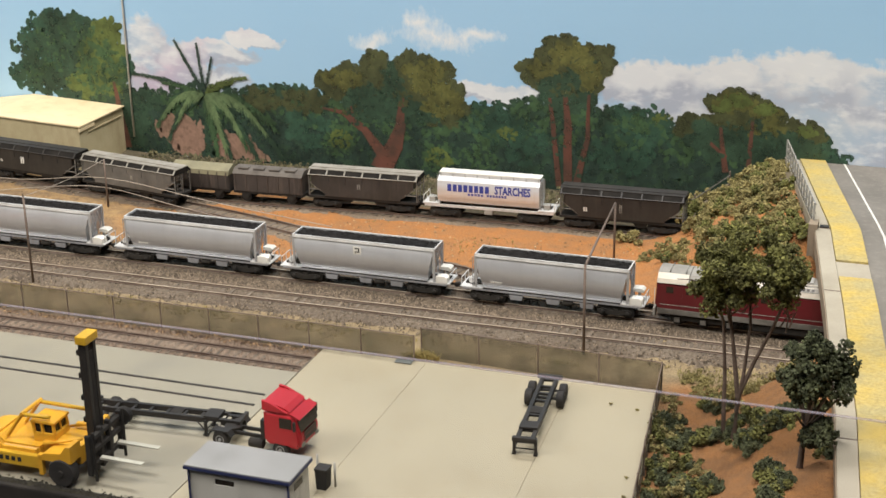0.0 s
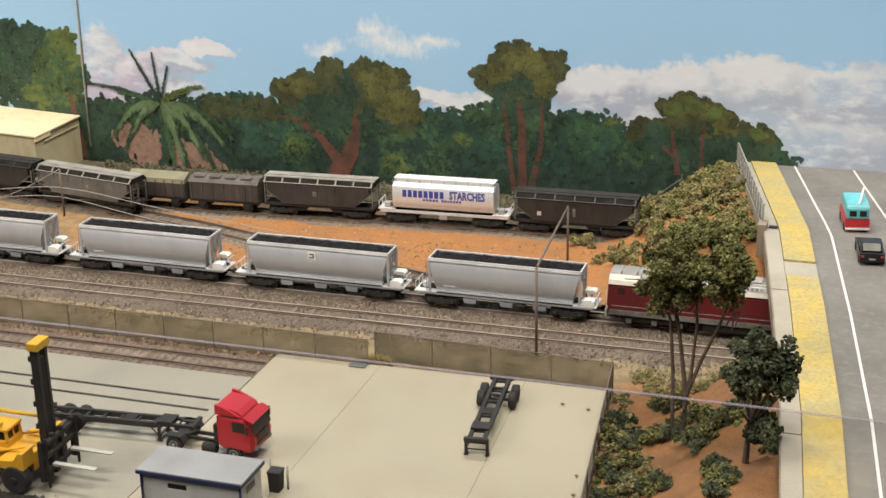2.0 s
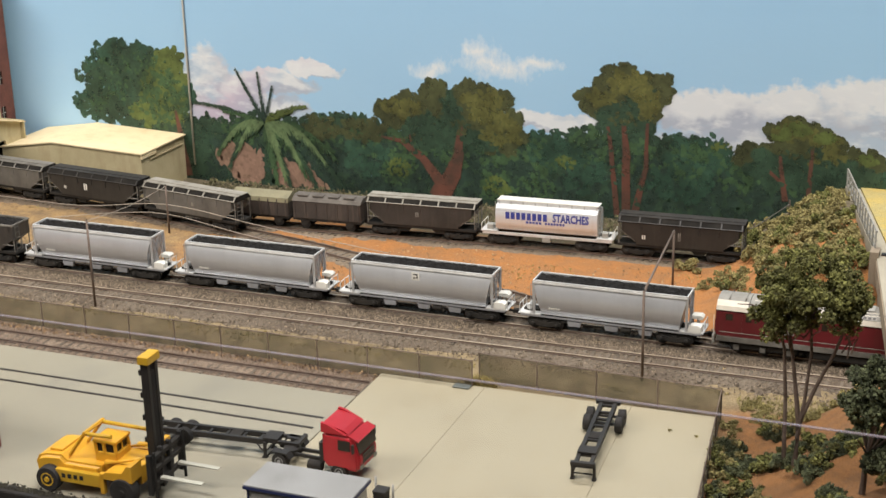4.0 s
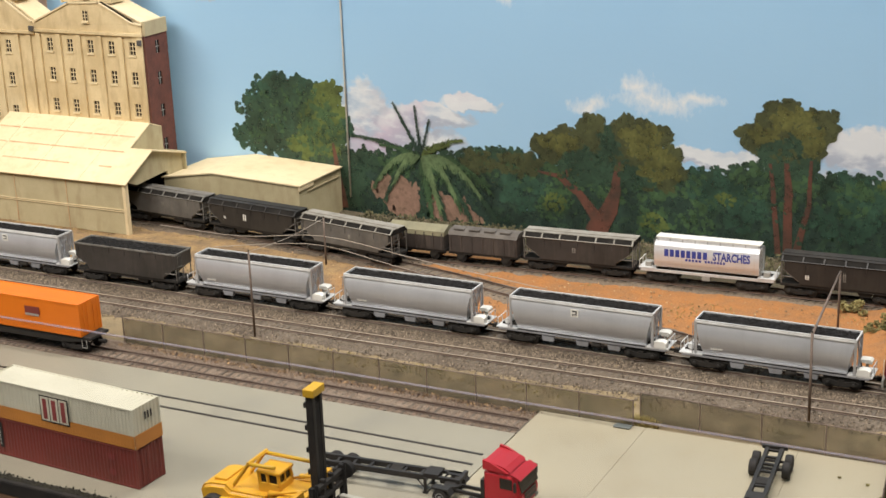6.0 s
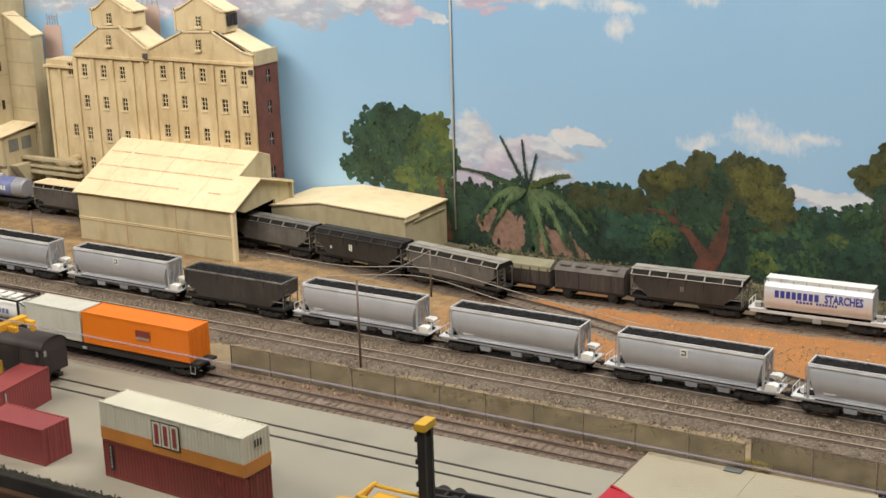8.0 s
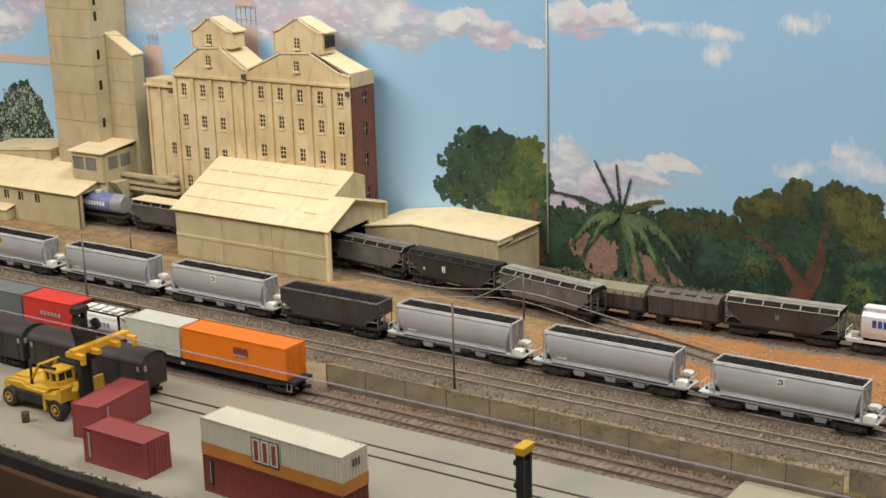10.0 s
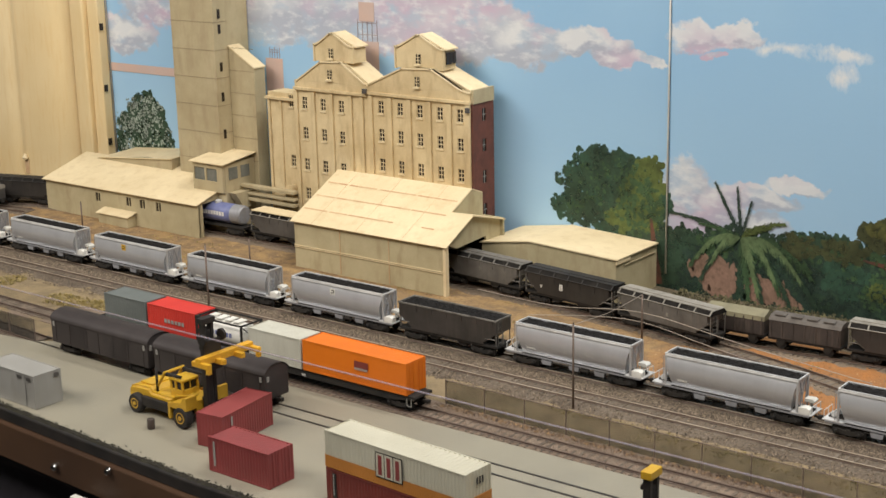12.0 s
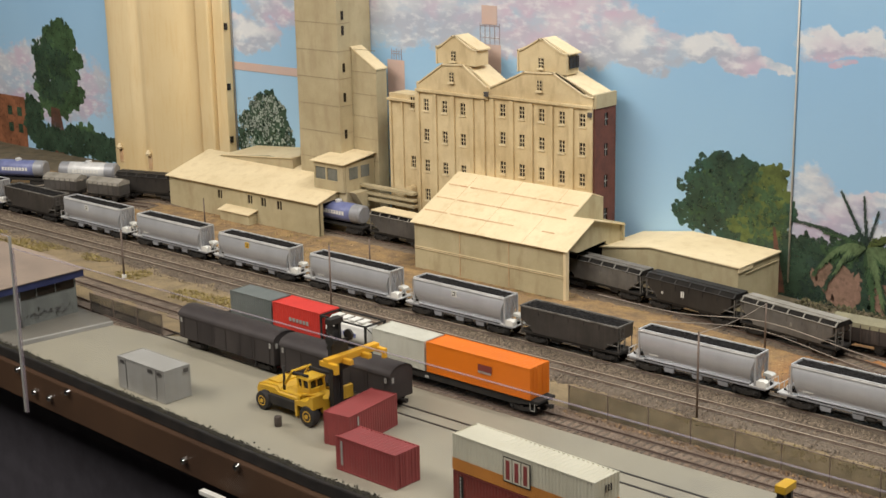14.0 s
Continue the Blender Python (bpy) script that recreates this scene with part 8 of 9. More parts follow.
def container_handler(label, mast_top, spreader=None, forks=False):
    """Heavy lift truck facing +x: counterweight behind, cab, tall mast in front."""
    h = thing("container_handler", label, "lift truck", group="container handlers")
    Yl = M["yellow_orange"] if forks else M["yellow"]
    hood = ((-0.050, 0.010), (-0.0515, 0.0165), (-0.048, 0.0212), (-0.040, 0.0232), (-0.018, 0.0240), (-0.014, 0.0205), (0.012, 0.0205), (0.012, 0.0105), (-0.012, 0.0085), (-0.040, 0.0085))
    back = 0.74 if forks else 0.90
    hood = [(x_ * back if x_ < -0.02 else x_, z_) for x_, z_ in hood]
    bm = prism(bmesh.new(), hood, "y", -0.0165, 0.0165)
    bmesh.ops.bevel(bm, geom=[e for e in bm.edges if abs(e.verts[0].co.y - e.verts[1].co.y) < 1e-6], offset=0.0022, segments=3, affect="EDGES")
    part("chassis", bm, Yl, h)
    part("side_tank", bbox(-0.020 if forks else -0.024, 0.014, -0.0205, -0.0166, 0.0075, 0.0165, 0.0008), M["yellow"] if forks else M["underframe"], h)
    part("side_tank", bbox(-0.020 if forks else -0.024, 0.014, 0.0166, 0.0205, 0.0075, 0.0165, 0.0008), M["yellow"] if forks else M["underframe"], h)
    bars(h, -0.006, -0.0206, 0.0125, 0.018, 0.003, 4, M["underframe"], 0.6)
    part("hood_panel", bbox(-0.040 * back, -0.020, -0.010, 0.010, 0.0234, 0.0252, 0.0005), Yl, h)
    if not forks:
        part("exhaust", fresh(lambda b: rod(b, (-0.012, -0.011, 0.0200), (-0.012, -0.011, 0.043), 0.0012, seg=8)), M["underframe"], h)
    top, cy = (0.0335, 0.0085) if forks else (0.0345, 0.0095)
    c0, c1 = 0.0040, 0.0205
    cab = part("cab", bbox(c0, c1, -cy, cy, 0.0204, 0.0270, 0.0006), Yl, h)
    for x_ in (c0 + 0.0008, (c0 + c1) / 2 - 0.001, c1 - 0.0008):
        for y in (-cy + 0.0007, cy - 0.0007):
            part("cab_pillar", fresh(lambda b: rod(b, (x_, y, 0.0266), (x_ - 0.0008, y * 0.95, top + 0.0003), 0.0013, seg=6)), Yl, cab)
    part("cab_pillar", fresh(lambda b: rod(b, (c1 - 0.0007, 0, 0.0266), (c1 - 0.0015, 0, top + 0.0003), 0.0007, seg=6)), Yl, cab)
    part("cab_glass", bbox(c0 + 0.0012, c1 - 0.0016, -cy + 0.0012, cy - 0.0012, 0.0268, top, 0.0004), M["window_dark"], cab, "dark cab glass")
    part("cab_roof", bbox(c0 - 0.0010, c1 + 0.0004, -cy - 0.0006, cy + 0.0006, top, top + 0.0022, 0.0008), Yl, cab)
    for s in (-1, 1):
        part("front_fender", prism(bmesh.new(), ((0.018, 0.0195), (0.022, 0.0220), (0.0335, 0.0230), (0.0375, 0.0285), (0.0408, 0.0285), (0.0408, 0.0170), (0.018, 0.0170)), "y", min(s * 0.012, s * 0.0245), max(s * 0.012, s * 0.0245)), Yl, h)
        part("fender_leg", bbox(0.0165, 0.0195, min(s * 0.021, s * 0.0245), max(s * 0.021, s * 0.0245), 0.006, 0.0205, 0.0004), Yl, h)
        big_wheel(h, -0.034 * back, s * 0.0195, 0.0088, 0.007, M["yellow"], s)
        big_wheel(h, 0.033, s * 0.0215, 0.0096, 0.008, M["underframe"] if forks else M["yellow"], s)
    part("front_axle", fresh(lambda b: rod(b, (0.033, -0.018, 0.0105), (0.033, 0.018, 0.0105), 0.004, seg=10)), M["underframe"], h)
    wide_ = 0.0044
    part("nose", bbox(0.012, 0.040, -0.0115, 0.0115, 0.010, 0.0225, 0.0008), Yl, h)
    for s in (-1, 1):
        part("mast_channel", bbox(0.0428, 0.0482, s * wide_ - 0.0016, s * wide_ + 0.0016, 0.004, mast_top - 0.004, 0.0004), M["black"], h, "black steel mast")
    part("mast_inner", bbox(0.0437, 0.0478, -wide_ + 0.0019, wide_ - 0.0019, 0.006, mast_top - 0.010, 0.0003), M["underframe"], h)
    for k in range(5):
        part("mast_tie", bbox(0.0408, 0.0424, -wide_ - 0.0012, wide_ + 0.0012, 0.022 + k * (mast_top - 0.034) / 4, 0.0255 + k * (mast_top - 0.034) / 4, 0.0003), M["underframe"], h)
    part("mast_head", bbox(0.0418, 0.0496, -wide_ - 0.0030, wide_ + 0.0030, mast_top - 0.0038, mast_top + 0.0015, 0.0006), M["yellow"] if forks else M["black"], h)
    for s in (-1, 1):
        part("tilt_ram", fresh(lambda b: rod(b, (0.014, s * 0.0128, 0.0215), (0.0425, s * 0.0118, 0.029), 0.0010, seg=8)), Yl, h)
        part("roll_bar", fresh(lambda b: rod(b, (-0.014, s * 0.0105, 0.0225), (-0.0010, s * 0.0105, 0.0400), 0.0013, seg=6)), Yl, h)
        part("tilt_cylinder", fresh(lambda b: rod(b, (-0.0010, s * 0.0098, 0.0392), (0.0415 if s > 0 else 0.0180, s * 0.0088, 0.0392), 0.0014, seg=8)), M["yellow"] if forks else M["underframe"], h)
    part("cross_bar", fresh(lambda b: rod(b, (-0.0010, -0.0115, 0.0400), (-0.0010, 0.0115, 0.0400), 0.0014, seg=6)), Yl, h)
    for z_ in (0.012, 0.022, 0.0305) if forks else ():
        part("carriage_bar", bbox(0.0500, 0.0532, -0.020, 0.020, z_, z_ + 0.0030, 0.0004), M["underframe"], h)
    for y in (-0.019, -0.005, 0.005, 0.019) if forks else ():
        part("carriage_plate", bbox(0.0496, 0.0530, y - 0.0014, y + 0.0014, 0.008, 0.036, 0.0004), M["underframe"], h)
    if forks:
        for y in (-0.009, 0.013):
            part("fork", prism(bmesh.new(), ((0.0533, 0.0170), (0.083, 0.0164), (0.083, 0.0158), (0.0533, 0.0154)), "y", y - 0.0019, y + 0.0019), M["box_ivory"], h, "dusty white fork blade")
        for s in (-1, 1):
            part("carriage_post", fresh(lambda b: rod(b, (0.0545, s * 0.018, 0.004), (0.0545, s * 0.018, 0.038), 0.0011, seg=6)), M["underframe"], h)
        part("ballast_wheel", fresh(lambda b: lathe(b, ((0.002, -0.002), (0.0058, -0.002), (0.0058, 0.002), (0.002, 0.002)), (0.052, 0.024, 0.030), "y", 14)), M["underframe"], h)
    if spreader:
        z_ = spreader
        part("spreader_beam", bbox(0.0525, 0.0595, -0.021, 0.041, z_, z_ + 0.0065, 0.0008), M["yellow_orange"], h, "orange spreader beam")
        for y in (-0.019, -0.002, 0.020, 0.039):
            part("spreader_arm", bbox(0.0480, 0.0690, y - 0.0022, y + 0.0022, z_ - 0.0012, z_ + 0.0035, 0.0006), M["yellow_orange"], h)
        for y in (-0.019, 0.039):
            part("twist_lock", bbox(0.0655, 0.0690, y - 0.002, y + 0.002, z_ - 0.0055, z_ - 0.0012, 0.0004), M["yellow_orange"], h)
        part("lift_plate", bbox(0.0498, 0.0524, -0.010, 0.010, z_ - 0.010, z_ + 0.018, 0.0006), M["black"], h)
        for s in (-1, 1):
            part("hose_reel", fresh(lambda b: lathe(b, ((0.001, -0.0012), (0.0052, -0.0012), (0.0052, 0.0012), (0.001, 0.0012)), (0.052, s * 0.011, z_ + 0.020), "y", 14)), M["black"], h)
    return h


ha = container_handler("yellow container handler with an empty orange spreader", 0.096, spreader=0.0605)
ha.matrix_basis = pose(-0.3210, 0.7975, 0.0004, 0, 0, -1.5)
hb = container_handler("yellow container handler with a tall black mast and white forks", 0.0962, forks=True)
hb.matrix_basis = pose(0.1550, 0.7290, 0.0004, 0, 0, 1.0)


def skeletal_trailer(label, L, leg):
    """Bare container trailer; local +x forward; leg is where the landing legs stand."""
    t = thing("skeletal_trailer", label, "trailer", group="skeletal trailers")
    for y in (-0.0050, 0.0050):
        part("frame_beam", prism(bmesh.new(), ((-L / 2, 0.0125), (L / 2, 0.0125), (L / 2, 0.0106), (L * 0.30, 0.0104), (L * 0.24, 0.0088), (-L / 2, 0.0088)), "y", y - 0.0013, y + 0.0013), M["black"], t)
    for k in range(9):
        x_ = -L / 2 + 0.004 + k * (L - 0.008) / 8
        part("cross_member", bbox(x_ - 0.0010, x_ + 0.0010, -0.0044, 0.0044, 0.0102, 0.0118, 0), M["black"], t)
    part("deck_plate", bbox(L * 0.02, L * 0.10, -0.0042, 0.0042, 0.0112, 0.0124, 0.0002), M["underframe"], t)
    part("gooseneck", bbox(L * 0.26, L * 0.36, -0.0064, 0.0064, 0.0126, 0.0140, 0.0003), M["black"], t)
    part("rear_bolster", bbox(-L / 2 - 0.001, -L / 2 + 0.0018, -0.0088, 0.0088, 0.0108, 0.0134, 0.0002), M["black"], t)
    part("front_bolster", bbox(L / 2 - 0.0018, L / 2 + 0.001, -0.0082, 0.0082, 0.0108, 0.0134, 0.0002), M["black"], t)
    for x_ in (-L / 2 + 0.0095, -L / 2 + 0.0220):
        for s in (-1, 1):
            tyre = part("tyre", fresh(lambda b: lathe(b, ((0.002, -0.0025), (0.0054, -0.0025), (0.0058, -0.0018), (0.0058, 0.0018), (0.0054, 0.0025), (0.002, 0.0025)), (x_, s * 0.0112, 0.0058), "y", 18)), M["tyre"], t)
            part("hub", fresh(lambda b: lathe(b, ((0.003, s * 0.0022), (0.0026, s * 0.0030), (0.001, s * 0.0032)), (x_, s * 0.0112, 0.0058), "y", 10)), M["underframe"], tyre)
        part("axle", fresh(lambda b: rod(b, (x_, -0.010, 0.0058), (x_, 0.010, 0.0058), 0.0010, seg=6)), M["black"], t)
    for s in (-1, 1):
        part("landing_leg", fresh(lambda b: (box(b, leg, leg + 0.0018, s * 0.0072 - 0.0009, s * 0.0072 + 0.0009, 0.0008, 0.0112), box(b, leg - 0.001, leg + 0.0028, s * 0.0072 - 0.0014, s * 0.0072 + 0.0014, 0, 0.0009))), M["black"], t)
        part("leg_strut", fresh(lambda b: rod(b, (leg + 0.001, s * 0.0072, 0.003), (leg - 0.007, s * 0.0050, 0.0095), 0.0005, seg=5)), M["black"], t)
    part("leg_brace", fresh(lambda b: (rod(b, (leg + 0.001, -0.0072, 0.004), (leg + 0.001, 0.0072, 0.004), 0.0005, seg=5), rod(b, (leg + 0.001, -0.0072, 0.0085), (leg + 0.001, 0.0072, 0.0085), 0.0005, seg=5))), M["black"], t)
    return t


ta = skeletal_trailer("black skeletal container trailer parked alone on the concrete", 0.098, 0.0455)
ta.matrix_basis = on_line(0.4465, 0.931, 0.4560, 0.833) @ Matrix.Translation((0, 0, -RAIL + 0.0003))
tb = skeletal_trailer("black skeletal trailer coupled to the red truck", 0.110, 0.0295)
tb.matrix_basis = pose(0.2115, 0.8010, 0.0003, 0, 0, 4.5)


def tractor():
    t = thing("truck_tractor", "red cab-over truck tractor coupled to a skeletal trailer", "truck")
    for y in (-0.004, 0.004):
        part("chassis_rail", bbox(-0.042, 0.022, y - 0.0008, y + 0.0008, 0.0068, 0.0092, 0.0002), M["black"], t)
    bm = prism(bmesh.new(), ((0.000, 0.0085), (0.0262, 0.0070), (0.0278, 0.0125), (0.0272, 0.0200), (0.0240, 0.0305), (0.0205, 0.0332), (0.000, 0.0335)), "y", -0.0142, 0.0142)
    bmesh.ops.bevel(bm, geom=bm.edges[:], offset=0.0026, segments=5, affect="EDGES")
    cab = part("cab", bm, M["cab_red"], t)
    part("wind_deflector", prism(bmesh.new(), ((0.000, 0.0334), (0.0190, 0.0334), (0.0150, 0.0358), (0.0045, 0.0382), (0.000, 0.0386)), "y", -0.0112, 0.0112), M["cab_red"], t)
    part("sun_visor", prism(bmesh.new(), ((0.0205, 0.0318), (0.0268, 0.0292), (0.0270, 0.0300), (0.0210, 0.0330)), "y", -0.0130, 0.0130), M["cab_red"], t)
    for y in (-0.0125, 0.0125):
        part("side_fin", prism(bmesh.new(), ((0.000, 0.0332), (0.018, 0.0332), (0.005, 0.0390), (0.000, 0.0400)), "y", y - 0.0010, y + 0.0010), M["cab_red"], t)
    m = Matrix.Translation((0.02595, 0, 0.0248)) @ Matrix.Rotation(-math.atan2(0.0032, 0.0105), 4, "Y")
    part("windscreen", fresh(lambda b: box(b, -0.0002, 0.0004, -0.0122, 0.0122, -0.0042, 0.0050, m)), M["window_dark"], cab, "dark windscreen")
    for s in (-1, 1):
        part("side_window", bbox(0.0125, 0.0215, min(s * 0.0141, s * 0.0146), max(s * 0.0141, s * 0.0146), 0.0225, 0.0298, 0.0003), M["window_dark"], cab)
        part("mirror", bbox(0.0235, 0.0250, min(s * 0.0148, s * 0.0172), max(s * 0.0148, s * 0.0172), 0.0225, 0.0290, 0.0004), M["black"], cab)
        part("headlight", bbox(0.0268, 0.0276, min(s * 0.0075, s * 0.0120), max(s * 0.0075, s * 0.0120), 0.0095, 0.0120, 0.0002), M["glass_grey"], cab)
        big_wheel(t, 0.0120, s * 0.0118, 0.0058, 0.0042, M["hut_roof"], s)
        big_wheel(t, -0.0330, s * 0.0112, 0.0058, 0.0060, M["hut_roof"], s)
        part("mudguard", prism(bmesh.new(), ((-0.042, 0.0085), (-0.039, 0.0125), (-0.027, 0.0125), (-0.0245, 0.0085), (-0.0255, 0.0085), (-0.0275, 0.0115), (-0.0385, 0.0115), (-0.041, 0.0085)), "y", min(s * 0.0082, s * 0.0142), max(s * 0.0082, s * 0.0142)), M["black"], t)
    part("grille", fresh(lambda b: [box(b, 0.0272, 0.0279, -0.0085, 0.0085, 0.0130 + 0.0018 * i, 0.0140 + 0.0018 * i) for i in range(4)]), M["window_dark"], cab)
    part("fuel_tank", fresh(lambda b: rod(b, (-0.012, -0.0105, 0.0065), (-0.002, -0.0105, 0.0065), 0.0032, seg=14)), M["underframe"], t)
    part("fifth_wheel", fresh(lambda b: lathe(b, ((0.006, 0), (0.006, 0.0014)), (-0.030, 0, 0.0093), "z", 16)), M["black"], t)
    part("back_panel", bbox(-0.0035, -0.0006, -0.011, 0.011, 0.009, 0.024, 0.0004), M["black"], t)
    return t


tr = tractor()
tr.matrix_basis = pose(0.2932, 0.7960, 0.0003, 0, 0, -2.0)


# ---- site hut and yard clutter ----
hut = thing("site_hut", "white portable site hut with a grey roof and navy edge", "hut")
part("walls", wall_with_holes(0.2780, 0.3455, 0.0, 0.0285, 0.7085, 0.0012, [(0.296, 0.309, 0.0185, 0.0225)]), M["hut_wall"], hut)
part("body", bbox(0.2780, 0.3455, 0.7120, 0.7375, 0.0, 0.0284, 0), M["hut_wall"], hut)
part("vent", fresh(lambda b: box(b, 0.296, 0.309, 0.7092, 0.7096, 0.0185, 0.0225)), M["window_dark"], hut, "dark vent opening")
part("side_vent", bbox(0.3456, 0.3459, 0.716, 0.728, 0.0185, 0.0225, 0), M["window_dark"], hut)
part("roof", bbox(0.2760, 0.3475, 0.7065, 0.7395, 0.0290, 0.0302, 0.0004), M["hut_roof"], hut, "grey flat roof")
part("roof_edge", fresh(lambda b: (box(b, 0.2759, 0.3476, 0.7062, 0.7080, 0.0272, 0.0291), box(b, 0.3458, 0.3477, 0.7081, 0.7396, 0.0272, 0.0291), box(b, 0.2758, 0.2778, 0.7081, 0.7396, 0.0272, 0.0291))), M["blue_trim"], hut, "navy roof edge")
part("corner_post", bbox(0.2778, 0.2790, 0.7077, 0.7090, 0.0, 0.0274, 0), M["blue_trim"], hut)
part("corner_post", bbox(0.3448, 0.3460, 0.7077, 0.7090, 0.0, 0.0274, 0), M["blue_trim"], hut)
bin_ = thing("waste_bin", "dark lidded bin beside the hut", "bin")
part("bin_body", prism(bmesh.new(), ((0.3435, 0.0), (0.3500, 0.0), (0.3508, 0.013), (0.3427, 0.013)), "y", 0.752, 0.760), M["underframe"], bin_)
part("lid", bbox(0.3423, 0.3512, 0.7515, 0.7605, 0.0131, 0.0145, 0.0004), M["black"], bin_)
for x_, y in ((0.3385, 0.7660), (0.3535, 0.7590)):
    solid("marker_post", fresh(lambda b: rod(b, (x_, y, 0), (x_, y, 0.017), 0.0008, seg=8)), M["box_grey"], "thin pale marker post beside the hut", "post", group="marker posts")
solid("drum", fresh(lambda b: lathe(b, ((0.0032, 0), (0.0034, 0.0004), (0.0034, 0.0088), (0.0032, 0.0092)), (-0.311, 0.7575, 0.0), "z", 16)), M["van_brown"], "small brown oil drum on the yard", "drum")


# ---- vegetation ----
def bits(centers, per, r, size, seed, squash=1.0):
    """Small uneven leaf bits thrown round the centres, as lists of vertices and faces."""
    rng = random.Random(seed)
    verts, faces = [], []
    for c in centers:
        for _ in range(per):
            d = Vector((rng.gauss(0, 1), rng.gauss(0, 1), rng.gauss(0, 1))).normalized()
            p = Vector(c) + Vector((d.x, d.y, d.z * squash)) * r * rng.uniform(0.55, 1.05)
            s = size * rng.uniform(0.6, 1.4)
            u = Vector((rng.gauss(0, 1), rng.gauss(0, 1), rng.gauss(0, 1))).normalized()
            v = u.cross(Vector((rng.gauss(0, 1), rng.gauss(0, 1), rng.gauss(0, 1)))).normalized()
            n = u.cross(v)
            k = len(verts)
            verts += [tuple(p + u * s), tuple(p + v * s * 0.8), tuple(p - u * s), tuple(p - v * s * 0.8), tuple(p + n * s * 0.7)]
            faces += [(k, k + 1, k + 4), (k + 1, k + 2, k + 4), (k + 2, k + 3, k + 4), (k + 3, k, k + 4), (k + 3, k + 2, k + 1, k)]
    return verts, faces


def leafy(name, verts, faces, material, parent=None, label=""):
    me = bpy.data.meshes.new(name)
    me.from_pydata(verts, [], faces)
    return mesh_part(name, me, material, parent, label)


def limb(bm, pts, r0, r1):
    tube(bm, pts, [r0 + (r1 - r0) * i / (len(pts) - 1) for i in range(len(pts))])


def crown_centers(c, rx, ry, rz, n, seed, low=-0.4):
    rng = random.Random(seed)
    out = []
    while len(out) < n:
        d = Vector((rng.uniform(-1, 1), rng.uniform(-1, 1), rng.uniform(low, 1)))
        if 0.3 < d.length < 1.0:
            k = 0.85 + 0.3 * noise.noise(Vector((d.x * 2, d.y * 2, d.z * 2 + seed)))
            out.append((c[0] + d.x * rx * k, c[1] + d.y * ry * k, c[2] + d.z * rz * k))
    return out


gum = thing("gum_tree", "tall multi-stemmed gum tree with an olive crown", "tree")
gx, gy = 0.585, 0.878
zb = height(gx, gy) - 0.001
bm = bmesh.new()
stems = (((gx, gy, 0.0), (gx + 0.001, gy, 0.030), (gx - 0.004, gy + 0.002, 0.066), (gx - 0.010, gy + 0.003, 0.104)), ((gx + 0.0005, gy, 0.020), (gx + 0.004, gy, 0.048), (gx + 0.006, gy + 0.003, 0.080), (gx + 0.004, gy + 0.004, 0.112)),
         ((gx + 0.001, gy, 0.030), (gx + 0.010, gy + 0.001, 0.056), (gx + 0.020, gy + 0.003, 0.080), (gx + 0.027, gy + 0.004, 0.102)), ((gx - 0.0075, gy + 0.003, 0.0), (gx - 0.0085, gy + 0.003, 0.045), (gx - 0.011, gy + 0.003, 0.080), (gx - 0.020, gy + 0.004, 0.108)))
for k, st in enumerate(stems):
    pts = [Vector((p[0], p[1], zb + p[2])) for p in st]
    limb(bm, pts, 0.0022 if k == 0 else 0.0015, 0.0008)
    rng = random.Random(100 + k)
    for _ in range(7):
        p = pts[3] + Vector((rng.uniform(-.004, .004), rng.uniform(-.003, .003), rng.uniform(-.026, 0)))
        q = p + Vector((rng.uniform(-.018, .018), rng.uniform(-.012, .012), rng.uniform(.004, .018)))
        limb(bm, [p, (p + q) / 2 + Vector((0, 0, 0.002)), q], 0.0006, 0.0003)
part("trunk", bm, M["bark"], gum, "thin grey-brown trunk")
cc = crown_centers((gx + 0.003, gy + 0.003, zb + 0.120), 0.040, 0.030, 0.026, 78, 4) + crown_centers((gx - 0.014, gy + 0.003, zb + 0.100), 0.024, 0.02, 0.016, 30, 5, -0.8) + crown_centers((gx + 0.024, gy + 0.003, zb + 0.108), 0.016, 0.016, 0.012, 16, 6, -0.8)
leafy("crown", *bits(cc, 110, 0.0056, 0.0012, 6), M["leaf"], gum)

dark_tree = thing("dark_bushy_tree", "dense dark green bushy tree on the embankment", "tree")
dx, dy = 0.635, 0.793
zt = height(dx, dy) - 0.001
bm = bmesh.new()
limb(bm, [Vector((dx, dy, zt)), Vector((dx + 0.001, dy, zt + 0.024)), Vector((dx + 0.004, dy + 0.001, zt + 0.050))], 0.0020, 0.001)
for k in range(8):
    a = k * 0.785
    limb(bm, [Vector((dx + 0.002, dy, zt + 0.026)), Vector((dx + 0.006 + 0.014 * math.cos(a), dy + 0.012 * math.sin(a), zt + 0.050 + 0.012 * math.sin(k * 2.1)))], 0.0009, 0.0004)
part("trunk", bm, M["bark"], dark_tree)
cc = crown_centers((dx + 0.007, dy, zt + 0.062), 0.0235, 0.022, 0.027, 66, 8, -0.9) + crown_centers((dx + 0.010, dy, zt + 0.026), 0.011, 0.012, 0.014, 16, 12, -0.9)
leafy("crown", *bits(cc, 80, 0.0050, 0.0013, 9), M["leaf_dark"], dark_tree)

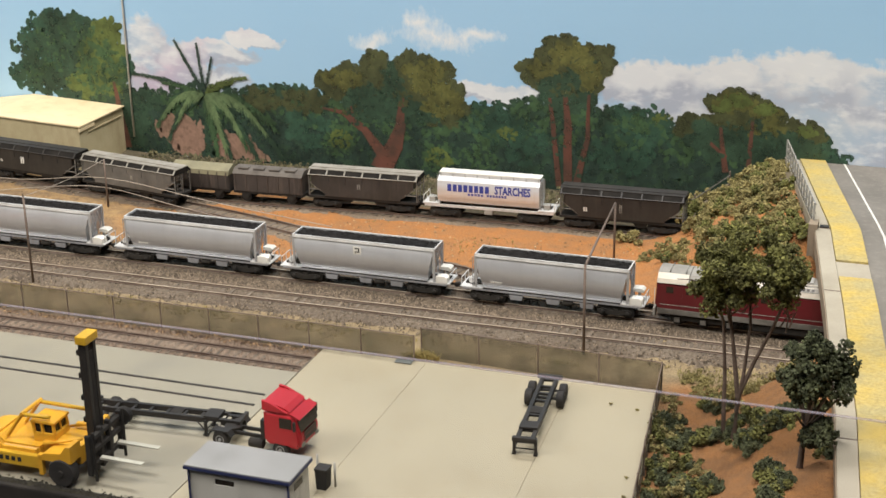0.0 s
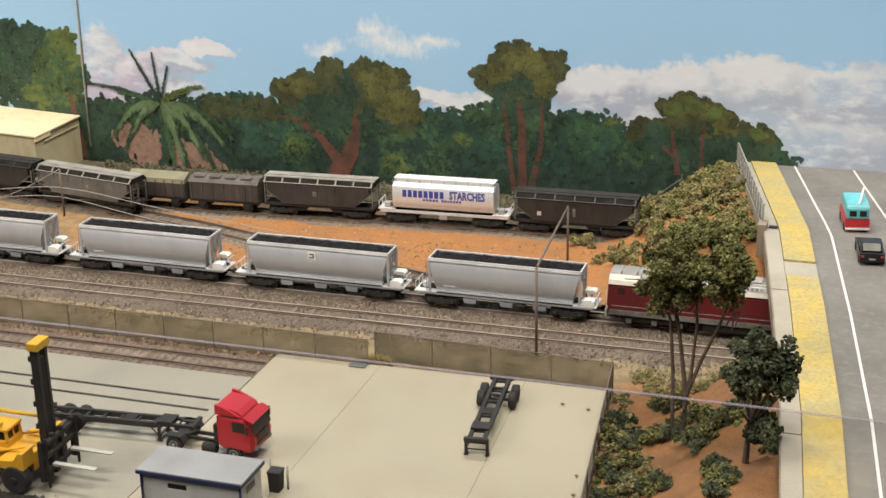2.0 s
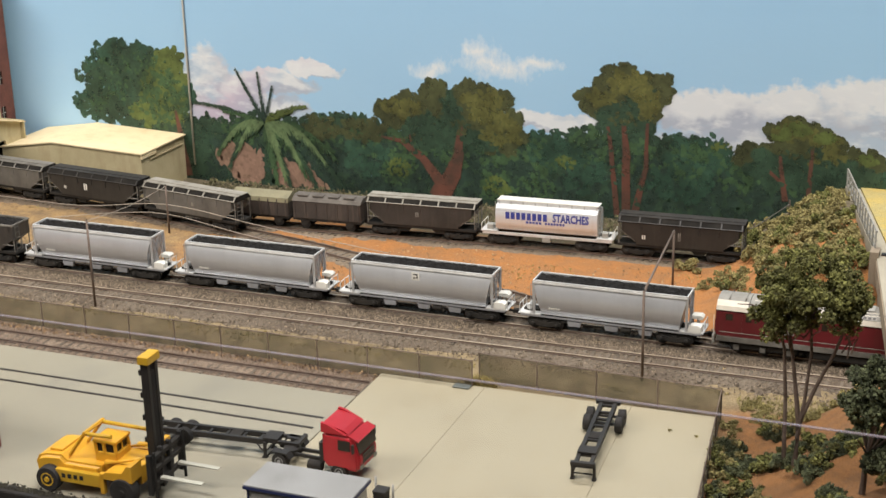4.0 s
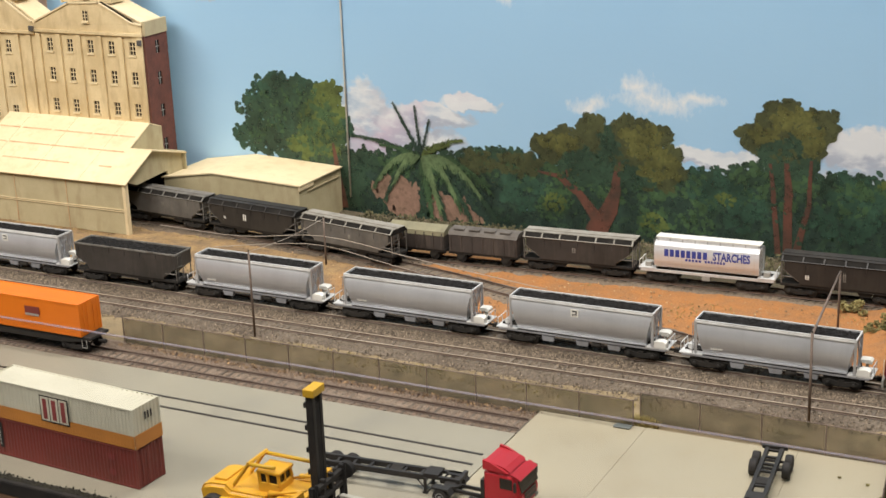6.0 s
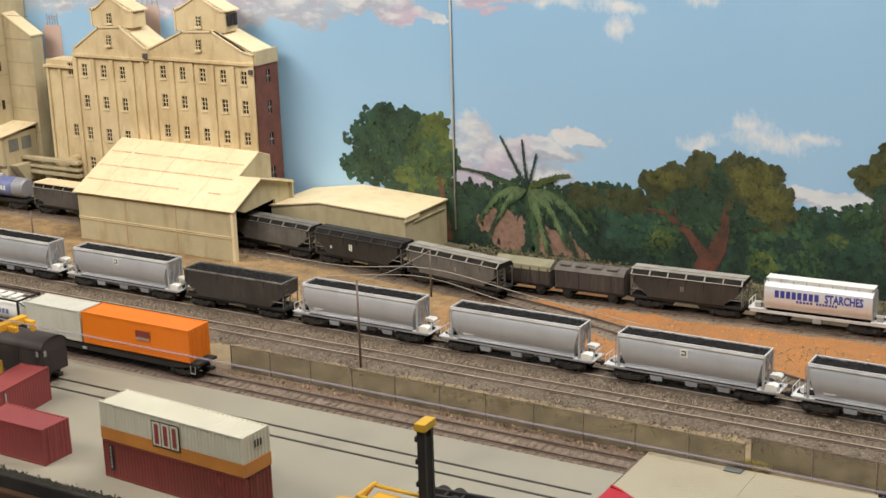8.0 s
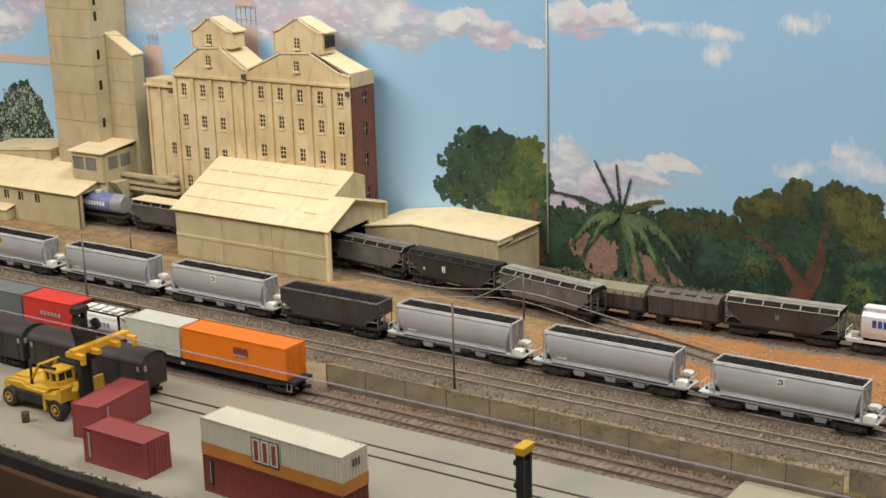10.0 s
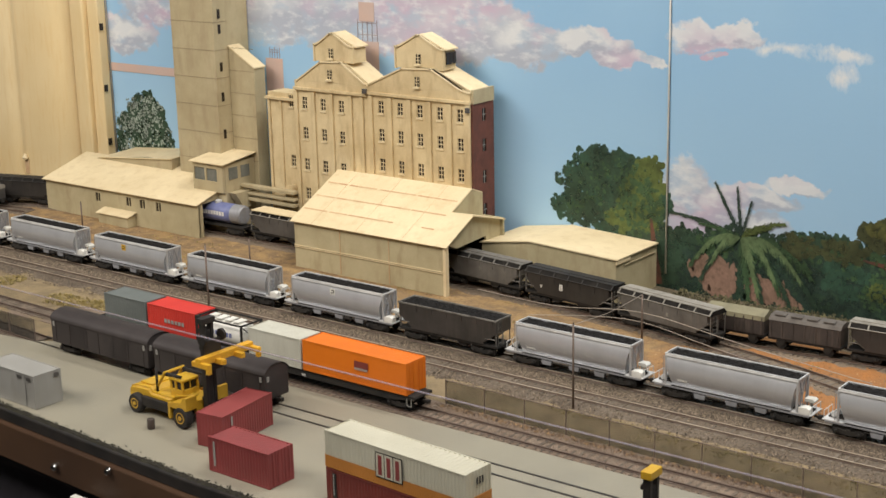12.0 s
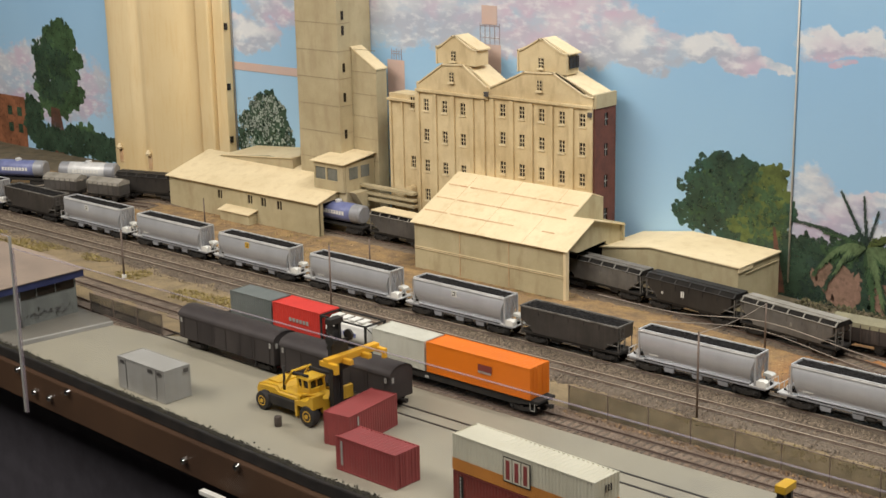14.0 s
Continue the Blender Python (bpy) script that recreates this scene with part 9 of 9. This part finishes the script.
# bushes on the embankments
kinds = []
for k, material in enumerate((M["leaf_bush"], M["leaf"], M["leaf_dark"], M["leaf_bush"])):
    rng = random.Random(40 + k)
    cs = [(rng.gauss(0, 0.0046), rng.gauss(0, 0.0046), abs(rng.gauss(0.0025, 0.0028))) for _ in range(9)]
    me = bpy.data.meshes.new("bush")
    me.from_pydata(*((lambda vf: (vf[0], [], vf[1]))(bits(cs, 55, 0.0030, 0.00115, 50 + k, 0.85))))
    me.materials.append(material)
    kinds.append(me)
LABELS = ("olive foam-flock bush on the orange embankment", "tufted olive bush beside the road bridge", "dark green low bush under the trees", "olive-brown bush on the orange earth")


def bush(kind, x_, y, scale):
    ob = tagged(new("bush", kinds[kind]), LABELS[kind], "bush", "embankment bushes")
    ob.matrix_basis = pose(x_, y, height(x_, y) - 0.001, 0, 0, random.Random(int(x_ * 9999)).uniform(0, 360)) @ Matrix.Scale(scale, 4)


rng = random.Random(77)
for k in range(125):
    y = 1.150 + 0.225 * rng.random() ** 1.0
    right = path_left(y) - 0.006
    x_ = right - abs(rng.gauss(0, 0.05)) - 0.004
    if x_ > 0.425:
        bush(rng.choice((0, 1, 3)), x_, y, rng.uniform(0.8, 1.35))
for x_, y, k, s in ((0.47, 1.235, 3, 1.1), (0.488, 1.222, 0, 1.0), (0.505, 1.240, 1, 1.1), (0.455, 1.215, 3, 0.8), (0.52, 1.185, 0, 1.2), (0.535, 1.165, 1, 1.1), (0.50, 1.165, 3, 0.8)):
    bush(k, x_, y, s)
SOUTH = ((0.533, 0.907), (0.534, 0.88), (0.54, 0.892), (0.54, 0.857), (0.544, 0.833), (0.556, 0.822), (0.566, 0.813), (0.547, 0.811), (0.556, 0.884), (0.561, 0.848), (0.534, 0.921),
         (0.559, 0.94), (0.572, 0.886), (0.587, 0.862), (0.597, 0.842), (0.6, 0.857), (0.618, 0.797), (0.623, 0.773), (0.625, 0.759), (0.594, 0.89), (0.584, 0.898), (0.619, 0.868), (0.63, 0.865),
         (0.643, 0.836), (0.65, 0.826), (0.648, 0.811), (0.569, 0.932), (0.612, 0.859), (0.552, 0.79), (0.556, 0.765), (0.562, 0.742), (0.575, 0.80))
for k, (x_, y) in enumerate(SOUTH):
    for q in range(3):
        bush((2, 1, 2, 3)[(k + q) % 4] if x_ < 0.57 else (2, 2, 1)[(k + q) % 3], x_ + 0.004 + rng.uniform(-0.007, 0.007), y + rng.uniform(-0.007, 0.007), rng.uniform(0.75, 1.25))
for k in range(26):
    bush(rng.choice((0, 3)), rng.uniform(0.53, 0.62), rng.uniform(0.945, 0.995), rng.uniform(0.45, 0.8))

rail_fence = thing("post_fence", "short weathered post fence on the bushy embankment", "fence")
ends = []
for x_, dz in ((0.440, 0.008), (0.472, 0.011), (0.504, 0.017)):
    z = height(x_, 1.360)
    part("post", fresh(lambda b: rod(b, (x_, 1.360, z - 0.002), (x_, 1.360, z + dz), 0.0009, seg=6)), M["post"], rail_fence)
    ends.append((x_, 1.3585, z + dz - 0.004))
for p, q in zip(ends, ends[1:]):
    part("rail", fresh(lambda b: rod(b, p, q, 0.0006, seg=6)), M["wagon_roof"], rail_fence)


def tufts(count, place, tall, seed):
    rng = random.Random(seed)
    verts, faces = [], []
    for _ in range(count):
        p = place(rng)
        for b in range(4):
            a, l = rng.uniform(0, 6.28), tall * rng.uniform(0.5, 1.3)
            k = len(verts)
            w = 0.0004
            verts += [(p[0] - w * math.sin(a), p[1] + w * math.cos(a), p[2]), (p[0] + w * math.sin(a), p[1] - w * math.cos(a), p[2]), (p[0] + l * 0.7 * math.cos(a), p[1] + l * 0.7 * math.sin(a), p[2] + l)]
            faces.append((k, k + 1, k + 2))
    me = bpy.data.meshes.new("tufts")
    me.from_pydata(verts, [], faces)
    return me


def clumpy(r, x0, x1, y0, y1, s=14):
    for _ in range(40):
        x_, y = r.uniform(x0, x1), r.uniform(y0, y1)
        if noise.noise(Vector((x_ * s, y * s * 2, 1.7))) > 0.12:
            return (x_, y, height(x_, y))
    return (x_, y, height(x_, y))


stuff("backdrop_scrub", scatter(4200, lambda r: (r.uniform(-0.14, 0.50), r.uniform(1.318, 1.388), -0.001 + r.uniform(-0.003, 0.003)), 0.0017, 15, 1.1), M["scrub"], "brown and olive low scrub along the foot of the backdrop", "scrub")
stuff("straw_grass", tufts(5200, lambda r: clumpy(r, -1.3, -0.45, 0.955, 1.014), 0.0026, 3), M["straw"], "dry straw grass beside the main line", "grass")
stuff("fence_grass", tufts(380, lambda r: clumpy(r, -0.14, 0.52, 0.985, 1.006), 0.0024, 4), M["straw"], "dry straw grass along the fence", "grass")
stuff("pad_grass", tufts(420, lambda r: clumpy(r, 0.525, 0.62, 0.962, 1.01, 20), 0.0028, 5), M["leaf_bush"], "olive grass beyond the concrete pad", "grass")
stuff("soil_grass", tufts(3200, lambda r: clumpy(r, -1.3, 0.45, 1.115, 1.25, 10), 0.0016, 6), M["straw"], "thin straw grass on the soil", "grass")
stuff("dead_weeds", tufts(160, lambda r: (r.uniform(-0.12, 0.335), 0.9485 + r.uniform(-0.003, 0.002), -0.0025), 0.0035, 8), M["bark"], "brown weeds at the foot of the fence", "weeds")
for x_, y in ((0.493, 0.924), (0.512, 0.920), (0.526, 0.824), (0.53, 0.80)):
    me = bpy.data.meshes.new("leaf_scrap")
    vf = bits([(0, 0, 0.0008)], 12, 0.0013, 0.0008, int(x_ * 999), 0.5)
    me.from_pydata(vf[0], [], vf[1])
    me.materials.append(M["leaf_bush"])
    ob = tagged(new("foliage_scrap", me), "scrap of loose foliage lying on the concrete", "debris", "foliage scraps")
    ob.matrix_basis = pose(x_, y, 0.0003)


# ---- line-side masts and wires ----
def mast(x_, y, tall, label, r=0.0011, cap=False):
    m = thing("line_side_mast", label, "mast", group="line-side masts")
    z0 = -0.004
    part("pole", fresh(lambda b: rod(b, (x_, y, z0), (x_, y, tall), r, r * 0.85, 8)), M["post"], m)
    if cap:
        part("foot", bbox(x_ - 0.002, x_ + 0.002, y - 0.002, y + 0.002, -0.004, 0.0006, 0.0003), M["white"], m, "pale concrete foot")
    part("insulator", fresh(lambda b: rod(b, (x_, y, tall), (x_, y, tall + 0.0016), 0.0005, seg=6)), M["underframe"], m)
    return m


mast(-0.041, 1.0135, 0.0755, "brown steel mast beside the main line")
m2 = mast(0.4515, 1.0080, 0.0700, "brown steel mast with a long boom over the tracks", 0.0012)
part("boom", fresh(lambda b: rod(b, (0.4515, 1.008, 0.0690), (0.4275, 1.2105, 0.0505), 0.0011, 0.0009, 8)), M["post"], m2)
mast(-0.505, 1.0125, 0.0810, "brown steel mast beside the main line")
mast(-0.826, 0.9745, 0.0560, "brown mast with a pale foot in the grass", 0.0013, True)
mast(-0.955, 1.2070, 0.0330, "short brown post near the silo shed")
mast(-0.086, 1.2110, 0.0465, "thin brown post near the points")
mast(0.4275, 1.2110, 0.0505, "thin brown post on the orange soil")
mast(-0.630, 1.2000, 0.0300, "short brown post beside the loading shed")


def wire(label, pts, r=0.0004):
    bm = bmesh.new()
    line = curve_points([(p[0], p[1], p[2]) for p in pts], 0.02)
    tube(bm, [tuple(p) for p in line], r, 5)
    return solid("wire", bm, M["wire"], label, "wire", group="line-side wires")


wire("pale wire from mast to rear post", ((-0.041, 1.0135, 0.0750), (-0.062, 1.11, 0.058), (-0.086, 1.211, 0.0460)), 0.0003)
wire("sagging pale wire past the covered hoppers", ((-0.300, 1.222, 0.014), (-0.19, 1.214, 0.0155), (-0.086, 1.211, 0.027), (0.03, 1.205, 0.016), (0.16, 1.202, 0.004)), 0.0004)
wire("sagging pale wire beside the points", ((-0.225, 1.213, 0.0), (-0.15, 1.212, 0.012), (-0.086, 1.211, 0.017), (0.0, 1.2, 0.009), (0.10, 1.19, 0.0)), 0.0004)
wire("pale wire near the silo shed", ((-1.35, 1.185, 0.002), (-1.22, 1.195, 0.028)), 0.0009)


# ---- vehicles on the bridge ----
def road_car(label, name, body, upper_, L, hw, van=False):
    c = thing(name, label, "car" if not van else "van")
    if van:
        pr = ((-L, 0.003), (L, 0.003), (L, 0.010), (L - 0.001, 0.0125), (-L, 0.0125))
        part("body", prism(bmesh.new(), pr, "x", -hw, hw), body, c)
        up = ((-L, 0.0126), (L - 0.001, 0.0126), (L - 0.004, 0.0225), (L - 0.007, 0.0248), (-L + 0.002, 0.0248), (-L, 0.0225))
    else:
        pr = ((-L, 0.003), (L, 0.003), (L, 0.0075), (L - 0.012, 0.0095), (-L + 0.001, 0.0098))
        part("body", prism(bmesh.new(), pr, "x", -hw, hw), body, c)
        up = ((-L + 0.006, 0.0098), (L - 0.014, 0.0096), (L - 0.021, 0.0150), (-L + 0.013, 0.0152))
    bm = prism(bmesh.new(), up, "x", -hw + 0.0008, hw - 0.0008)
    bmesh.ops.bevel(bm, geom=bm.edges[:], offset=0.0008, segments=2, affect="EDGES")
    part("cabin", bm, upper_, c)
    if van:
        for x_ in (-0.0042, 0.0042):
            part("rear_window", bbox(x_ - 0.0030, x_ + 0.0030, -L - 0.0003, -L + 0.0001, 0.0150, 0.0200, 0), M["window_dark"], c)
        part("bumper", bbox(-hw, hw, -L - 0.0012, -L - 0.0001, 0.0030, 0.0050, 0.0004), M["white"], c)
        part("roof_pole", fresh(lambda b: rod(b, (0.001, -L + 0.004, 0.0250), (0.007, L - 0.016, 0.0315), 0.0010, seg=6)), M["white"], c, "white pole on the roof")
    else:
        part("rear_glass", prism(bmesh.new(), ((-L + 0.0068, 0.0106), (-L + 0.0128, 0.0148), (-L + 0.0124, 0.0152), (-L + 0.0062, 0.0108)), "x", -hw + 0.003, hw - 0.003), M["glass_grey"], c)
        for x_ in (-hw + 0.002, hw - 0.002):
            part("tail_light", bbox(x_ - 0.0014, x_ + 0.0014, -L - 0.0003, -L + 0.0002, 0.0070, 0.0088, 0), M["red_box"], c)
        part("number_plate", bbox(-0.0025, 0.0025, -L - 0.0004, -L - 0.0001, 0.0050, 0.0064, 0), M["box_grey"], c)
    for sx in (-1, 1):
        for y in (-L * 0.62, L * 0.62):
            part("wheel", fresh(lambda b: lathe(b, ((0.0008, -0.0012), (0.0034, -0.0012), (0.0036, 0), (0.0034, 0.0012), (0.0008, 0.0012)), (sx * (hw - 0.0008), y, 0.0036), "x", 16)), M["tyre"], c)
    return c


M["van_red"] = mat("van_red_paint", (0.55, 0.035, 0.04), None, 0.35, s1=60, bump=0.05)
M["van_aqua"] = mat("van_turquoise_paint", (0.16, 0.56, 0.60), None, 0.35, s1=60, bump=0.05)
M["car_black"] = mat("car_black_paint", (0.015, 0.014, 0.014), None, 0.25, s1=60, bump=0.02)
vn = road_car("turquoise and red van with a white roof pole on the bridge", "van", M["van_red"], M["van_aqua"], 0.0225, 0.0102, True)
vn.matrix_basis = pose(0.6715, 1.1990, 0.0606 + road_fall(1.19), 0, 0, 10) @ Matrix.Scale(0.94, 4)
cr = road_car("black saloon car on the bridge road", "car", M["car_black"], M["car_black"], 0.0240, 0.0098)
cr.matrix_basis = pose(0.6875, 1.1220, 0.0606, 0, 0, 8) @ Matrix.Scale(0.94, 4)


# yellow grass clump and a grey plate in the gap of the fence
stuff("gap_grass", tufts(260, lambda r: (0.338 + r.gauss(0, 0.006), 0.961 + r.gauss(0, 0.003), -0.003), 0.006, 12), M["straw"], "yellow grass clump in the fence gap", "grass")
solid("ground_plate", bbox(0.322, 0.335, 0.944, 0.951, 0.0004, 0.0012, 0.0002), M["box_slate"], "small grey plate lying by the fence", "plate")
stuff("fence_litter", scatter(700, lambda r: (r.uniform(-0.14, 0.335), 0.949 + r.gauss(0, 0.0022), -0.0026 + r.uniform(0, 0.002)), 0.0009, 31, 0.9), M["soil_bits"], "brown litter along the foot of the fence", "litter")
